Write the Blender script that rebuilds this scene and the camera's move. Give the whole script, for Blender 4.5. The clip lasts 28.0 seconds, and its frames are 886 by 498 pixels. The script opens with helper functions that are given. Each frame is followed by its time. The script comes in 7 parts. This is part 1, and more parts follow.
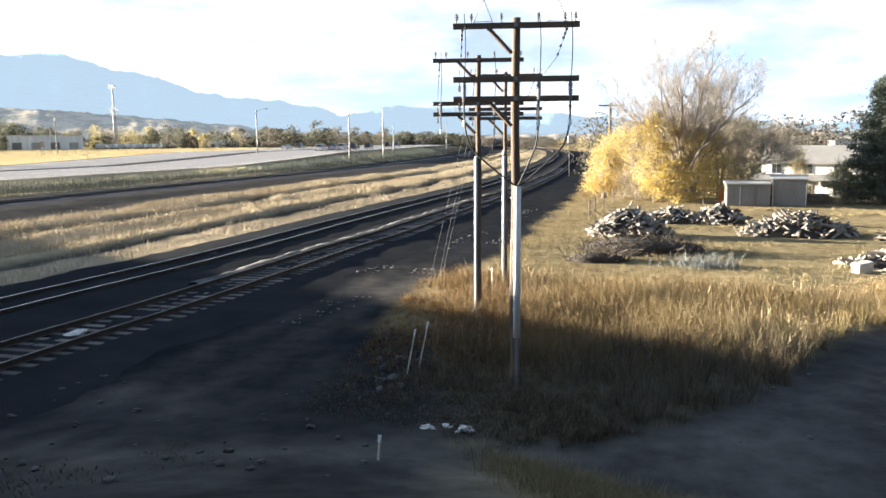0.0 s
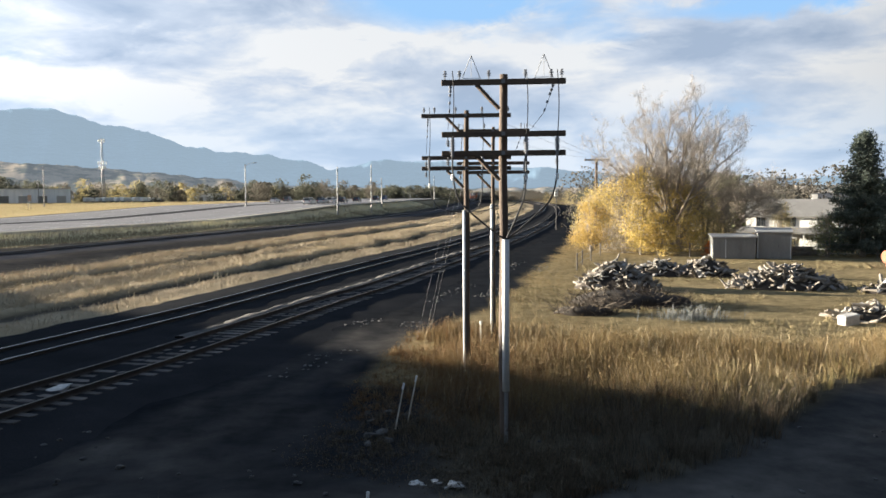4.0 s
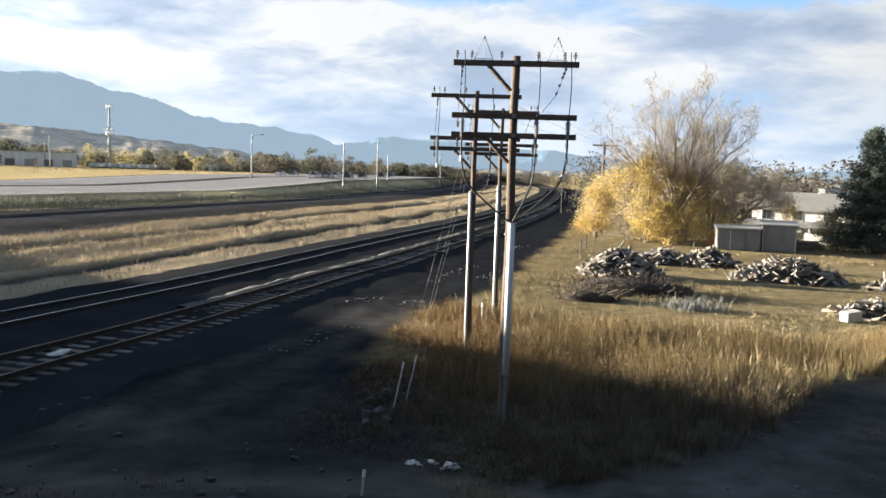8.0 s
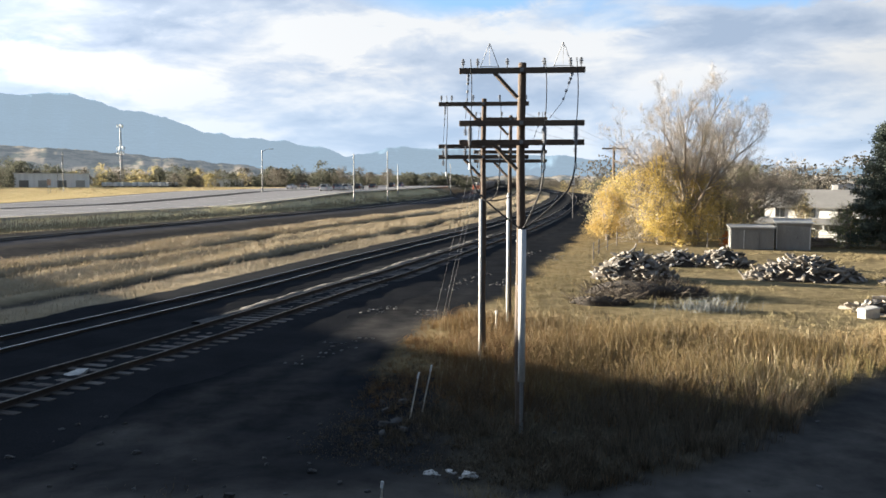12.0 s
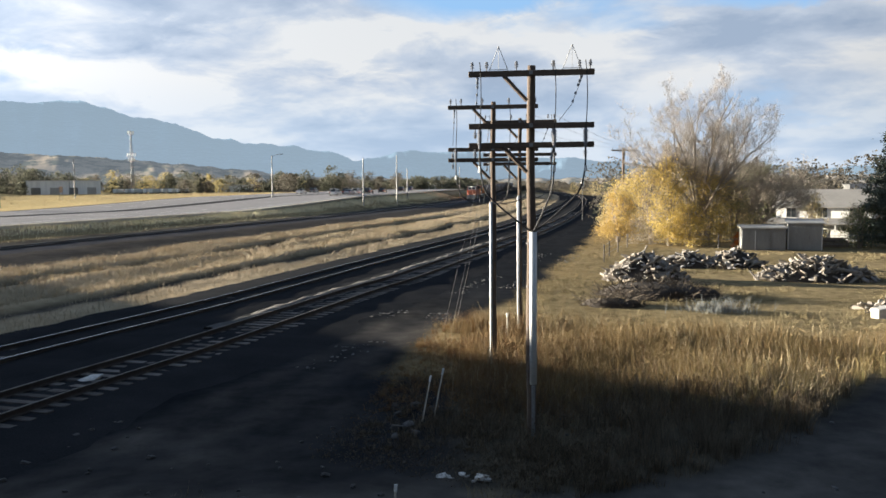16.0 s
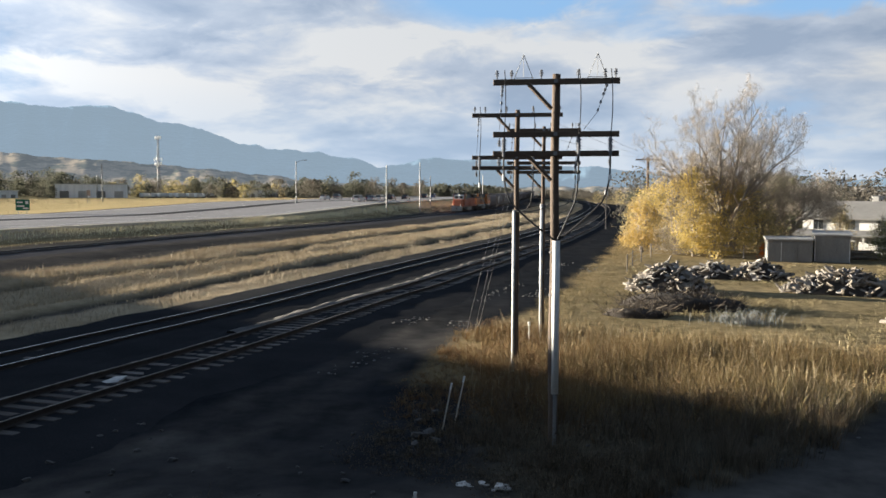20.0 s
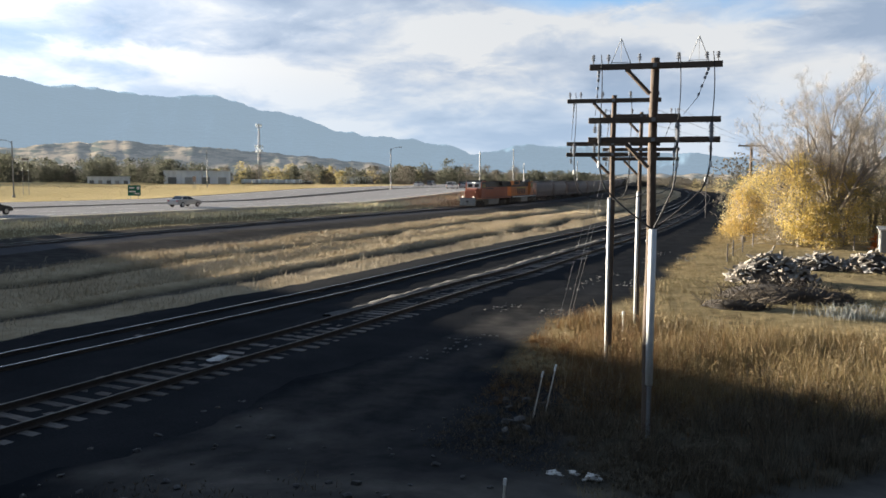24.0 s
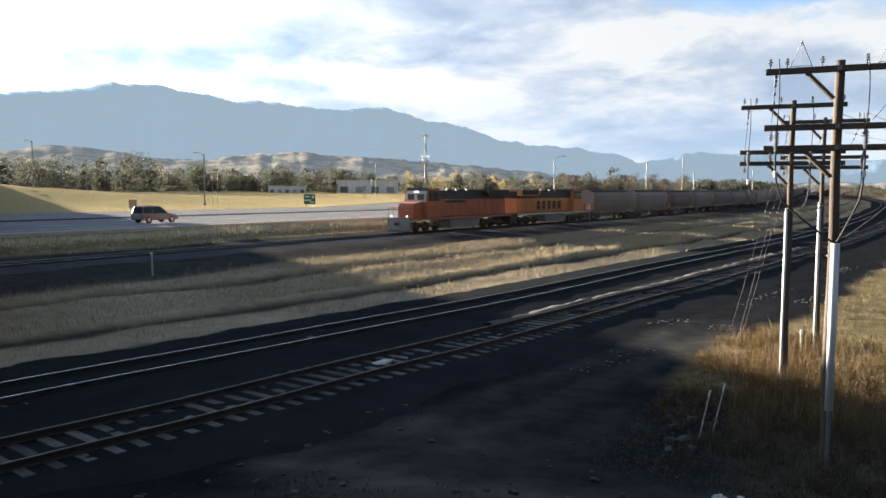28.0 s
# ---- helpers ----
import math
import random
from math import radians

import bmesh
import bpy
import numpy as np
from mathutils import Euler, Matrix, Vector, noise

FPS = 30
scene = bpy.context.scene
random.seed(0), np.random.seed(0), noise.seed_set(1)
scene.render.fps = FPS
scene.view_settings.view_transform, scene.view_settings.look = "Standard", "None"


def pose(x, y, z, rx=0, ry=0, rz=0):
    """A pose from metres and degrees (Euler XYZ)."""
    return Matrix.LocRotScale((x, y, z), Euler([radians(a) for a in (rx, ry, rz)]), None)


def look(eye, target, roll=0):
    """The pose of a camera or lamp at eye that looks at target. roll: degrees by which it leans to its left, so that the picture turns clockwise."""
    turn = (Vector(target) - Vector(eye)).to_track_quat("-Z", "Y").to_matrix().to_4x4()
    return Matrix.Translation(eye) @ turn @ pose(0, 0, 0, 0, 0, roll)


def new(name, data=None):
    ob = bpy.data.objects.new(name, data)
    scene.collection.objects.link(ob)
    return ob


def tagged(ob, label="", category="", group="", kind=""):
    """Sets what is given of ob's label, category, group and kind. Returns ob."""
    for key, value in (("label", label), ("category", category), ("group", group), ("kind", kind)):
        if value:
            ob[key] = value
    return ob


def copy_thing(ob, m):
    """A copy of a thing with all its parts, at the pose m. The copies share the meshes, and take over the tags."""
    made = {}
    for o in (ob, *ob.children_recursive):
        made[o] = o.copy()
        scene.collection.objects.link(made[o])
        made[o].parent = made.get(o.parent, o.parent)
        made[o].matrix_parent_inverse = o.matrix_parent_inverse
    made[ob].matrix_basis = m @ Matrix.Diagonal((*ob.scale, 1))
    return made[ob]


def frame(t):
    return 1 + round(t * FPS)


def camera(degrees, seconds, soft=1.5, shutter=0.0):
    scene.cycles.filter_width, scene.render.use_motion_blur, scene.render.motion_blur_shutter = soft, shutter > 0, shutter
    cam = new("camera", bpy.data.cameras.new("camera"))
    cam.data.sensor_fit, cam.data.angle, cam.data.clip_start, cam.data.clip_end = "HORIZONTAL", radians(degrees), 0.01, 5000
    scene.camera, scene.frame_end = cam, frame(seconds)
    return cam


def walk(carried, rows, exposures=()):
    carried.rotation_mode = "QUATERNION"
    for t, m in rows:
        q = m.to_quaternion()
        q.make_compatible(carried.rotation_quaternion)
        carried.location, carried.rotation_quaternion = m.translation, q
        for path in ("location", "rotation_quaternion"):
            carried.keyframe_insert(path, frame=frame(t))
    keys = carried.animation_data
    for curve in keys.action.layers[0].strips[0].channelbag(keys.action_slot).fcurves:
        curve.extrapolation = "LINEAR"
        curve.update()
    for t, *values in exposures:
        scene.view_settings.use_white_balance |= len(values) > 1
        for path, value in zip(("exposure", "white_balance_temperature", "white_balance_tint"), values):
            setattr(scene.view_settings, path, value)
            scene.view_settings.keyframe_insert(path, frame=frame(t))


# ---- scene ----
# time, x, y, z, pitch, roll, yaw of the hand-held camera beside the bridge abutment
PATH = [
    (0.0, 0.036, -0.026, 4.975, -7.53, 0.41, 0.10),
    (0.5, 0.047, -0.047, 4.970, -6.43, 0.06, 0.86),
    (1.0, 0.076, -0.024, 4.975, -5.45, 1.06, 3.59),
    (1.5, 0.095, -0.026, 4.953, -5.45, 0.19, 5.74),
    (2.0, 0.052, 0.013, 4.982, -4.36, 0.75, 4.27),
    (2.5, 0.035, -0.027, 4.963, -5.38, -0.03, 2.08),
    (3.0, 0.016, -0.052, 4.961, -4.78, 0.98, -0.00),
    (3.5, 0.015, -0.058, 4.966, -3.74, 0.44, -0.84),
    (5.5, 0.020, -0.024, 4.991, -4.92, 0.02, -0.27),
    (6.0, 0.009, 0.010, 4.988, -5.75, -0.59, -0.49),
    (6.5, -0.004, 0.021, 4.983, -5.80, -1.20, -0.10),
    (7.0, -0.009, -0.001, 4.980, -5.63, -1.76, 0.03),
    (7.5, -0.010, 0.031, 4.993, -5.46, -2.12, -0.35),
    (8.0, -0.016, 0.018, 4.998, -5.23, -1.88, -0.36),
    (8.5, -0.009, 0.022, 4.995, -5.99, -0.71, 0.99),
    (9.0, -0.013, 0.037, 5.000, -5.25, -0.40, 0.40),
    (9.5, -0.006, -0.003, 4.992, -6.17, -1.10, -0.20),
    (10.0, -0.007, 0.046, 4.999, -5.67, -0.40, 0.18),
    (10.5, 0.001, 0.054, 5.000, -5.07, -0.38, -0.18),
    (11.0, -0.009, 0.026, 4.997, -5.28, -0.51, -0.45),
    (11.5, 0.001, 0.017, 5.002, -4.80, 0.00, 0.21),
    (13.5, -0.010, 0.020, 5.016, -4.45, -0.33, 0.80),
    (14.0, -0.018, 0.025, 5.013, -4.08, -0.19, 1.23),
    (14.5, -0.014, 0.038, 5.020, -3.93, 0.05, 1.01),
    (15.0, -0.017, 0.002, 5.019, -3.97, -0.06, 0.67),
    (15.5, -0.020, -0.019, 5.015, -4.40, -0.00, 0.88),
    (16.0, -0.017, -0.008, 5.007, -4.40, 0.51, 1.03),
    (16.5, -0.020, 0.023, 5.013, -4.15, 0.89, 0.39),
    (17.0, -0.011, 0.009, 5.011, -4.03, 0.76, 0.80),
    (17.5, -0.014, 0.023, 5.019, -4.07, 0.59, 1.05),
    (18.0, -0.020, 0.016, 5.014, -3.76, 0.18, 1.96),
    (18.5, -0.022, -0.008, 5.008, -3.94, 0.21, 1.59),
    (19.0, -0.019, 0.017, 5.025, -3.51, 0.33, 2.13),
    (19.5, -0.016, -0.014, 5.014, -3.54, 0.12, 1.58),
    (20.0, -0.026, -0.003, 5.009, -3.87, -0.12, 2.66),
    (20.5, -0.017, 0.008, 5.016, -3.37, 0.05, 3.65),
    (22.5, -0.011, -0.001, 5.015, -3.03, 0.41, 5.34),
    (23.0, -0.013, -0.031, 5.011, -3.31, 0.39, 6.31),
    (23.5, -0.018, 0.004, 5.012, -4.92, -0.19, 7.61),
    (24.0, -0.027, -0.012, 5.007, -4.82, -0.27, 9.27),
    (24.5, -0.018, 0.008, 5.013, -4.35, -0.25, 9.18),
    (25.0, -0.007, 0.037, 5.008, -4.04, 0.01, 9.19),
    (25.5, 0.001, 0.022, 5.004, -4.19, 0.45, 10.18),
    (26.0, -0.005, -0.022, 5.004, -4.27, 0.03, 11.48),
    (26.5, -0.007, -0.042, 4.994, -5.84, -0.03, 13.45),
    (27.0, 0.003, -0.031, 5.011, -5.57, -0.04, 16.89),
    (27.5, 0.042, -0.000, 5.001, -4.62, -0.66, 20.45),
    (28.0, 0.005, -0.067, 5.037, -4.23, -0.27, 20.82),
]
cam = camera(57.67, 28.0, 1.6)
walk(cam, [(t, pose(x, y, z, 90 + p, r, w)) for t, x, y, z, p, r, w in PATH],
     exposures=[(0.0, 3.20), (0.5, 2.90), (1.0, 2.55), (1.6, 2.40), (3.0, 2.42), (6.0, 2.59), (11.0, 2.62), (14.0, 2.40), (18.0, 2.35), (20.0, 2.25), (23.0, 2.30), (25.0, 2.38), (26.0, 2.42), (27.0, 2.60), (28.0, 2.55)])

# ---- sky and sun ----
SUN_LEFT, SUN_UP = 70.0, 7.5      # degrees to the left of +y, degrees above the plain
world = bpy.data.worlds.new("sky")
scene.world = world
world.use_nodes = True


def make_sky():
    nt = world.node_tree
    nt.nodes.clear()
    N, L = nt.nodes.new, nt.links.new
    out, bg = N("ShaderNodeOutputWorld"), N("ShaderNodeBackground")
    sky = N("ShaderNodeTexSky")
    sky.sky_type, sky.sun_disc = "NISHITA", False
    sky.sun_elevation, sky.sun_rotation = radians(SUN_UP), radians(-SUN_LEFT)
    sky.air_density, sky.dust_density, sky.ozone_density = 1.0, 0.6, 1.5
    co = N("ShaderNodeTexCoord")
    sep = N("ShaderNodeSeparateXYZ")
    L(co.outputs["Generated"], sep.inputs[0])

    def math_node(op, a, b=None, c=None):
        n = N("ShaderNodeMath")
        n.operation = op
        for i, v in enumerate((a, b, c)):
            if v is None:
                continue
            if isinstance(v, (int, float)):
                n.inputs[i].default_value = v
            else:
                L(v, n.inputs[i])
        return n.outputs[0]

    def ramp(val, stops):
        n = N("ShaderNodeValToRGB")
        e = n.color_ramp.elements
        while len(e) < len(stops):
            e.new(0.5)
        for k, (p, c) in zip(e, stops):
            k.position, k.color = p, (*c, 1) if len(c) == 3 else c
        L(val, n.inputs[0])
        return n.outputs[0]

    def mix(fac, a, b):
        n = N("ShaderNodeMix")
        n.data_type = "RGBA"
        for sock, v in ((n.inputs[0], fac), (n.inputs[6], a), (n.inputs[7], b)):
            if isinstance(v, (int, float)):
                sock.default_value = v
            elif isinstance(v, tuple):
                sock.default_value = (*v, 1)
            else:
                L(v, sock)
        return n.outputs[2]

    up = math_node("ADD", math_node("MAXIMUM", sep.outputs[2], 0.0), 0.22)
    px, py = math_node("DIVIDE", sep.outputs[0], up), math_node("DIVIDE", sep.outputs[1], up)
    comb = N("ShaderNodeCombineXYZ")
    L(px, comb.inputs[0]), L(py, comb.inputs[1])

    def noise_at(scale, detail, rough, off, dist=0.0, flat=1.0):
        mp = N("ShaderNodeMapping")
        mp.inputs["Location"].default_value = off
        mp.inputs["Rotation"].default_value = (0, 0, 0.5)
        mp.inputs["Scale"].default_value = (1.0, flat, 1)
        L(comb.outputs[0], mp.inputs[0])
        n = N("ShaderNodeTexNoise")
        n.inputs["Scale"].default_value, n.inputs["Detail"].default_value = scale, detail
        n.inputs["Roughness"].default_value, n.inputs["Distortion"].default_value = rough, dist
        L(mp.outputs[0], n.inputs["Vector"])
        return n.outputs[0]

    big = noise_at(0.95, 5, 0.5, CLOUD_AT, 0.2)
    fine = noise_at(3.3, 7, 0.62, (3.3, 9.1, 0), 0.4)
    cover = math_node("ADD", math_node("MULTIPLY", big, 0.74), math_node("MULTIPLY", fine, 0.26))
    mask = ramp(cover, [(0.25, (0, 0, 0)), (0.39, (1, 1, 1))])
    body = math_node("ADD", math_node("MULTIPLY", noise_at(1.5, 5, 0.52, (7.7, 1.3, 0), 0.3), 0.72), math_node("MULTIPLY", fine, 0.28))
    # single cloud banks by bearing and height in degrees: grey undersides (negative) and bright tops
    bearing = math_node("MULTIPLY", math_node("ARCTAN2", math_node("MULTIPLY", sep.outputs[0], -1.0), sep.outputs[1]), 57.2958)
    rise = math_node("MULTIPLY", math_node("ARCSINE", sep.outputs[2]), 57.2958)
    warp = math_node("MULTIPLY", math_node("SUBTRACT", noise_at(4.0, 5, 0.6, (5.1, 2.2, 0), 0.5), 0.5), 9.0)
    bearing, rise = math_node("ADD", bearing, math_node("MULTIPLY", warp, 1.6)), math_node("ADD", rise, math_node("MULTIPLY", warp, 0.45))

    def bank(az, el, wide, tall):
        u = math_node("DIVIDE", math_node("SUBTRACT", bearing, az), wide)
        v = math_node("DIVIDE", math_node("SUBTRACT", rise, el), tall)
        d = math_node("ADD", math_node("MULTIPLY", u, u), math_node("MULTIPLY", v, v))
        return math_node("MAXIMUM", math_node("SUBTRACT", 1.0, math_node("MULTIPLY", d, 0.45)), 0.0)

    for az, el, wide, tall, lift in ((27, 10.9, 7, 1.7, -0.10), (29, 8.2, 4, 0.8, 0.07), (8, 12.4, 4.5, 1.1, -0.10), (12, 10.0, 6, 1.3, 0.09), (22, 7.0, 6, 1.1, 0.07), (0, 8.0, 6, 1.5, -0.12),
                                     (-9, 11.2, 5, 1.1, 0.09), (-20, 9.3, 6, 1.1, -0.08), (9, 6.7, 6, 0.7, -0.05), (36, 9.5, 5, 1.8, -0.08), (-13, 5.5, 12, 1.6, -0.03)):
        body = math_node("ADD", body, math_node("MULTIPLY", bank(az, el, wide, tall), lift))
    shade = ramp(body, [(0.36, (0.45, 0.56, 0.73)), (0.46, (0.66, 0.75, 0.89)), (0.55, (0.97, 0.985, 1.0))])
    gap = math_node("ADD", bank(-1.5, 13.6, 7, 1.6), bank(-24, 12.6, 8, 1.0))
    mask = math_node("MULTIPLY", mask, math_node("SUBTRACT", 1.0, math_node("MINIMUM", math_node("MULTIPLY", gap, 1.3), 1.0)))
    # the cloud deck glows towards the sun
    sd = Vector((-math.sin(radians(SUN_LEFT)), math.cos(radians(SUN_LEFT)), math.tan(radians(SUN_UP + 9)))).normalized()
    dot = N("ShaderNodeVectorMath")
    dot.operation = "DOT_PRODUCT"
    L(co.outputs["Generated"], dot.inputs[0])
    dot.inputs[1].default_value = sd
    glow = math_node("POWER", math_node("MAXIMUM", dot.outputs["Value"], 0.0), 6.0)
    # the evening sky is brightest low in the west, falls off to the east, and is deep blue overhead
    fall = ramp(sep.outputs[2], [(0.0, (1, 1, 1)), (0.26, (0.92, 0.94, 0.96)), (0.40, (0.36, 0.47, 0.62)), (1.0, (0.19, 0.27, 0.40))])
    west = ramp(math_node("ADD", math_node("MULTIPLY", dot.outputs["Value"], 0.5), 0.5), [(0.15, (0.25, 0.25, 0.25)), (0.52, (1, 1, 1))])
    gain = math_node("MULTIPLY", west, math_node("ADD", math_node("MULTIPLY", glow, 0.5), CLOUD_BRIGHT))
    tone = N("ShaderNodeVectorMath")
    tone.operation = "MULTIPLY"
    L(shade, tone.inputs[0]), L(fall, tone.inputs[1])
    cloud = N("ShaderNodeVectorMath")
    cloud.operation = "SCALE"
    L(tone.outputs[0], cloud.inputs[0]), L(gain, cloud.inputs["Scale"])
    clear = N("ShaderNodeVectorMath")
    clear.operation = "SCALE"
    L(sky.outputs[0], clear.inputs[0])
    clear.inputs["Scale"].default_value = 0.031
    low = ramp(sep.outputs[2], [(0.015, (1, 1, 1)), (0.13, (0, 0, 0))])
    blue = mix(0.75, clear.outputs[0], (0.125, 0.22, 0.35))
    deep = N("ShaderNodeVectorMath")
    deep.operation = "MULTIPLY"
    L(blue, deep.inputs[0]), L(fall, deep.inputs[1])
    haze = mix(math_node("MULTIPLY", low, 0.8), deep.outputs[0], (0.20, 0.243, 0.298))
    col = mix(math_node("MULTIPLY", mask, math_node("SUBTRACT", 1.0, math_node("MULTIPLY", low, 0.55))), haze, cloud.outputs[0])
    L(col, bg.inputs[0])
    bg.inputs[1].default_value = 0.65
    L(bg.outputs[0], out.inputs[0])


CLOUD_AT, CLOUD_BRIGHT = (2.2, 4.6, 0), 0.255
make_sky()
sun = new("sun", bpy.data.lights.new("sun", "SUN"))
sun.data.energy, sun.data.angle, sun.data.color = 5.0, radians(0.6), (1.0, 0.90, 0.74)
sl, su = radians(SUN_LEFT), radians(SUN_UP)
sun.matrix_world = look((-math.sin(sl) * math.cos(su) * 500, math.cos(sl) * math.cos(su) * 500, math.sin(su) * 500), (0, 0, 0))

# ---- materials ----


def material(name, color, rough=0.85, metal=0.0, tint=None, scale=2.0, fine=30.0, bump=0.3, amount=0.6, spec=0.3, vary=0.0, stretch=(1, 1, 1), third=None):
    """A procedural surface: two noises mix color and tint, a fine one gives relief; vary shifts brightness piece by piece."""
    m = bpy.data.materials.new(name)
    m.use_nodes = True
    nt = m.node_tree
    N, L = nt.nodes.new, nt.links.new
    b = nt.nodes["Principled BSDF"]
    b.inputs["Roughness"].default_value, b.inputs["Metallic"].default_value = rough, metal
    b.inputs["Specular IOR Level"].default_value = spec
    co = N("ShaderNodeTexCoord")
    mp = N("ShaderNodeMapping")
    mp.inputs["Scale"].default_value = stretch
    L(co.outputs["Object"], mp.inputs[0])
    tint = tint or tuple(c * 0.55 for c in color)
    n1, n2 = N("ShaderNodeTexNoise"), N("ShaderNodeTexNoise")
    n1.inputs["Scale"].default_value, n1.inputs["Detail"].default_value = scale, 5
    n2.inputs["Scale"].default_value, n2.inputs["Detail"].default_value = fine, 4
    for n in (n1, n2):
        n.inputs["Roughness"].default_value = 0.6
        L(mp.outputs[0], n.inputs["Vector"])
    r = N("ShaderNodeMapRange")
    r.inputs[1].default_value, r.inputs[2].default_value = 0.35, 0.65
    r.inputs[3].default_value, r.inputs[4].default_value = 0.0, amount
    L(n1.outputs[0], r.inputs[0])
    mx = N("ShaderNodeMix")
    mx.data_type = "RGBA"
    mx.inputs[6].default_value, mx.inputs[7].default_value = (*color, 1), (*tint, 1)
    L(r.outputs[0], mx.inputs[0])
    mx2 = N("ShaderNodeMix")
    mx2.data_type, mx2.blend_type = "RGBA", "OVERLAY"
    mx2.inputs[0].default_value = 0.45
    L(mx.outputs[2], mx2.inputs[6]), L(n2.outputs[0], mx2.inputs[7])
    last = mx2.outputs[2]
    if vary:
        oi = N("ShaderNodeObjectInfo")
        geo = N("ShaderNodeNewGeometry")
        ad = N("ShaderNodeMath")
        ad.operation = "ADD"
        L(oi.outputs["Random"], ad.inputs[0]), L(geo.outputs["Random Per Island"], ad.inputs[1])
        fr = N("ShaderNodeMath")
        fr.operation = "FRACT"
        L(ad.outputs[0], fr.inputs[0])
        if third:
            mx3 = N("ShaderNodeMix")
            mx3.data_type = "RGBA"
            mx3.inputs[7].default_value = (*third, 1)
            L(last, mx3.inputs[6]), L(fr.outputs[0], mx3.inputs[0])
            last = mx3.outputs[2]
        hs = N("ShaderNodeHueSaturation")
        mr = N("ShaderNodeMapRange")
        mr.inputs[3].default_value, mr.inputs[4].default_value = 1 - vary, 1 + vary
        L(fr.outputs[0], mr.inputs[0]), L(mr.outputs[0], hs.inputs["Value"]), L(last, hs.inputs["Color"])
        last = hs.outputs[0]
    L(last, b.inputs["Base Color"])
    if bump:
        bp = N("ShaderNodeBump")
        bp.inputs["Strength"].default_value, bp.inputs["Distance"].default_value = bump, 0.02
        L(n2.outputs[0], bp.inputs["Height"]), L(bp.outputs[0], b.inputs["Normal"])
    return m


def glow(name, color, strength):
    m = bpy.data.materials.new(name)
    m.use_nodes = True
    b = m.node_tree.nodes["Principled BSDF"]
    b.inputs["Base Color"].default_value = (*color, 1)
    b.inputs["Emission Color"].default_value = (*color, 1)
    b.inputs["Emission Strength"].default_value = strength
    return m


M = dict(
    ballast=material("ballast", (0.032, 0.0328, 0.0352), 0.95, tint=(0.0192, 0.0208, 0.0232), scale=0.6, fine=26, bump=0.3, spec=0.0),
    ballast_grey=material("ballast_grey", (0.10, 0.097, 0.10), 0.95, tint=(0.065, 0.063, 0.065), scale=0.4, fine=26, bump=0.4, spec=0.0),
    ballast_pale=material("ballast_pale", (0.1425, 0.1387, 0.135), 0.95, spec=0.0, tint=(0.045, 0.0435, 0.042), scale=0.9, fine=26, bump=0.9),
    rail=material("rail", (0.075, 0.066, 0.06), 0.85, 0.0, spec=0.05, tint=(0.045, 0.038, 0.034), scale=3, fine=40, bump=0.1),
    rail_head=material("rail_head", (0.62, 0.62, 0.62), 0.22, 1.0, scale=3, fine=60, bump=0.02, amount=0.2),
    rail_dull=material("rail_dull", (0.17, 0.155, 0.145), 0.5, 0.6, tint=(0.10, 0.085, 0.075), scale=2, fine=40, bump=0.05),
    tie=material("tie", (0.18, 0.162, 0.147), 0.9, spec=0.1, tint=(0.066, 0.057, 0.051), scale=3, fine=25, bump=0.5, vary=0.4, stretch=(0.6, 3.6, 3.6)),
    pole=material("pole_wood", (0.13, 0.097, 0.075), 0.85, tint=(0.06, 0.042, 0.03), scale=2, fine=22, bump=0.5, stretch=(6, 6, 0.4)),
    arm=material("arm_wood", (0.13, 0.095, 0.07), 0.85, tint=(0.06, 0.045, 0.035), scale=2, fine=22, bump=0.5, stretch=(0.5, 6, 6)),
    casing=material("conduit_white", (0.78, 0.78, 0.76), 0.4, tint=(0.6, 0.6, 0.58), scale=2, fine=12, bump=0.03, amount=0.4),
    galv=material("galvanised", (0.2318, 0.2369, 0.2419), 0.55, 0.2, tint=(0.2016, 0.2016, 0.2066), scale=4, fine=30, bump=0.05),
    wire=material("wire_black", (0.02, 0.02, 0.022), 0.55, 0.0, bump=0),
    steel=material("dark_steel", (0.09, 0.09, 0.095), 0.55, 0.5, bump=0.1),
    porcelain=material("porcelain_grey", (0.19, 0.195, 0.21), 0.25, bump=0, amount=0.2),
    asphalt=material("asphalt", (0.31, 0.30, 0.30), 1.0, tint=(0.25, 0.245, 0.245), scale=0.15, fine=30, bump=0.3, spec=0.0),
    median=material("median_asphalt", (0.085, 0.083, 0.085), 1.0, tint=(0.06, 0.06, 0.062), scale=0.3, fine=20, bump=0.3, spec=0.0),
    gravel_pale=material("shoulder_gravel", (0.55, 0.52, 0.46), 0.95, tint=(0.38, 0.35, 0.30), scale=0.25, fine=12, bump=0.5, spec=0.0),
    paint=material("road_paint", (0.75, 0.75, 0.72), 0.7, scale=2, bump=0.05),
    concrete=material("concrete", (0.42, 0.41, 0.39), 0.85, tint=(0.3, 0.29, 0.27), scale=0.5, fine=14, bump=0.25),
)

# ---- helpers for meshes ----


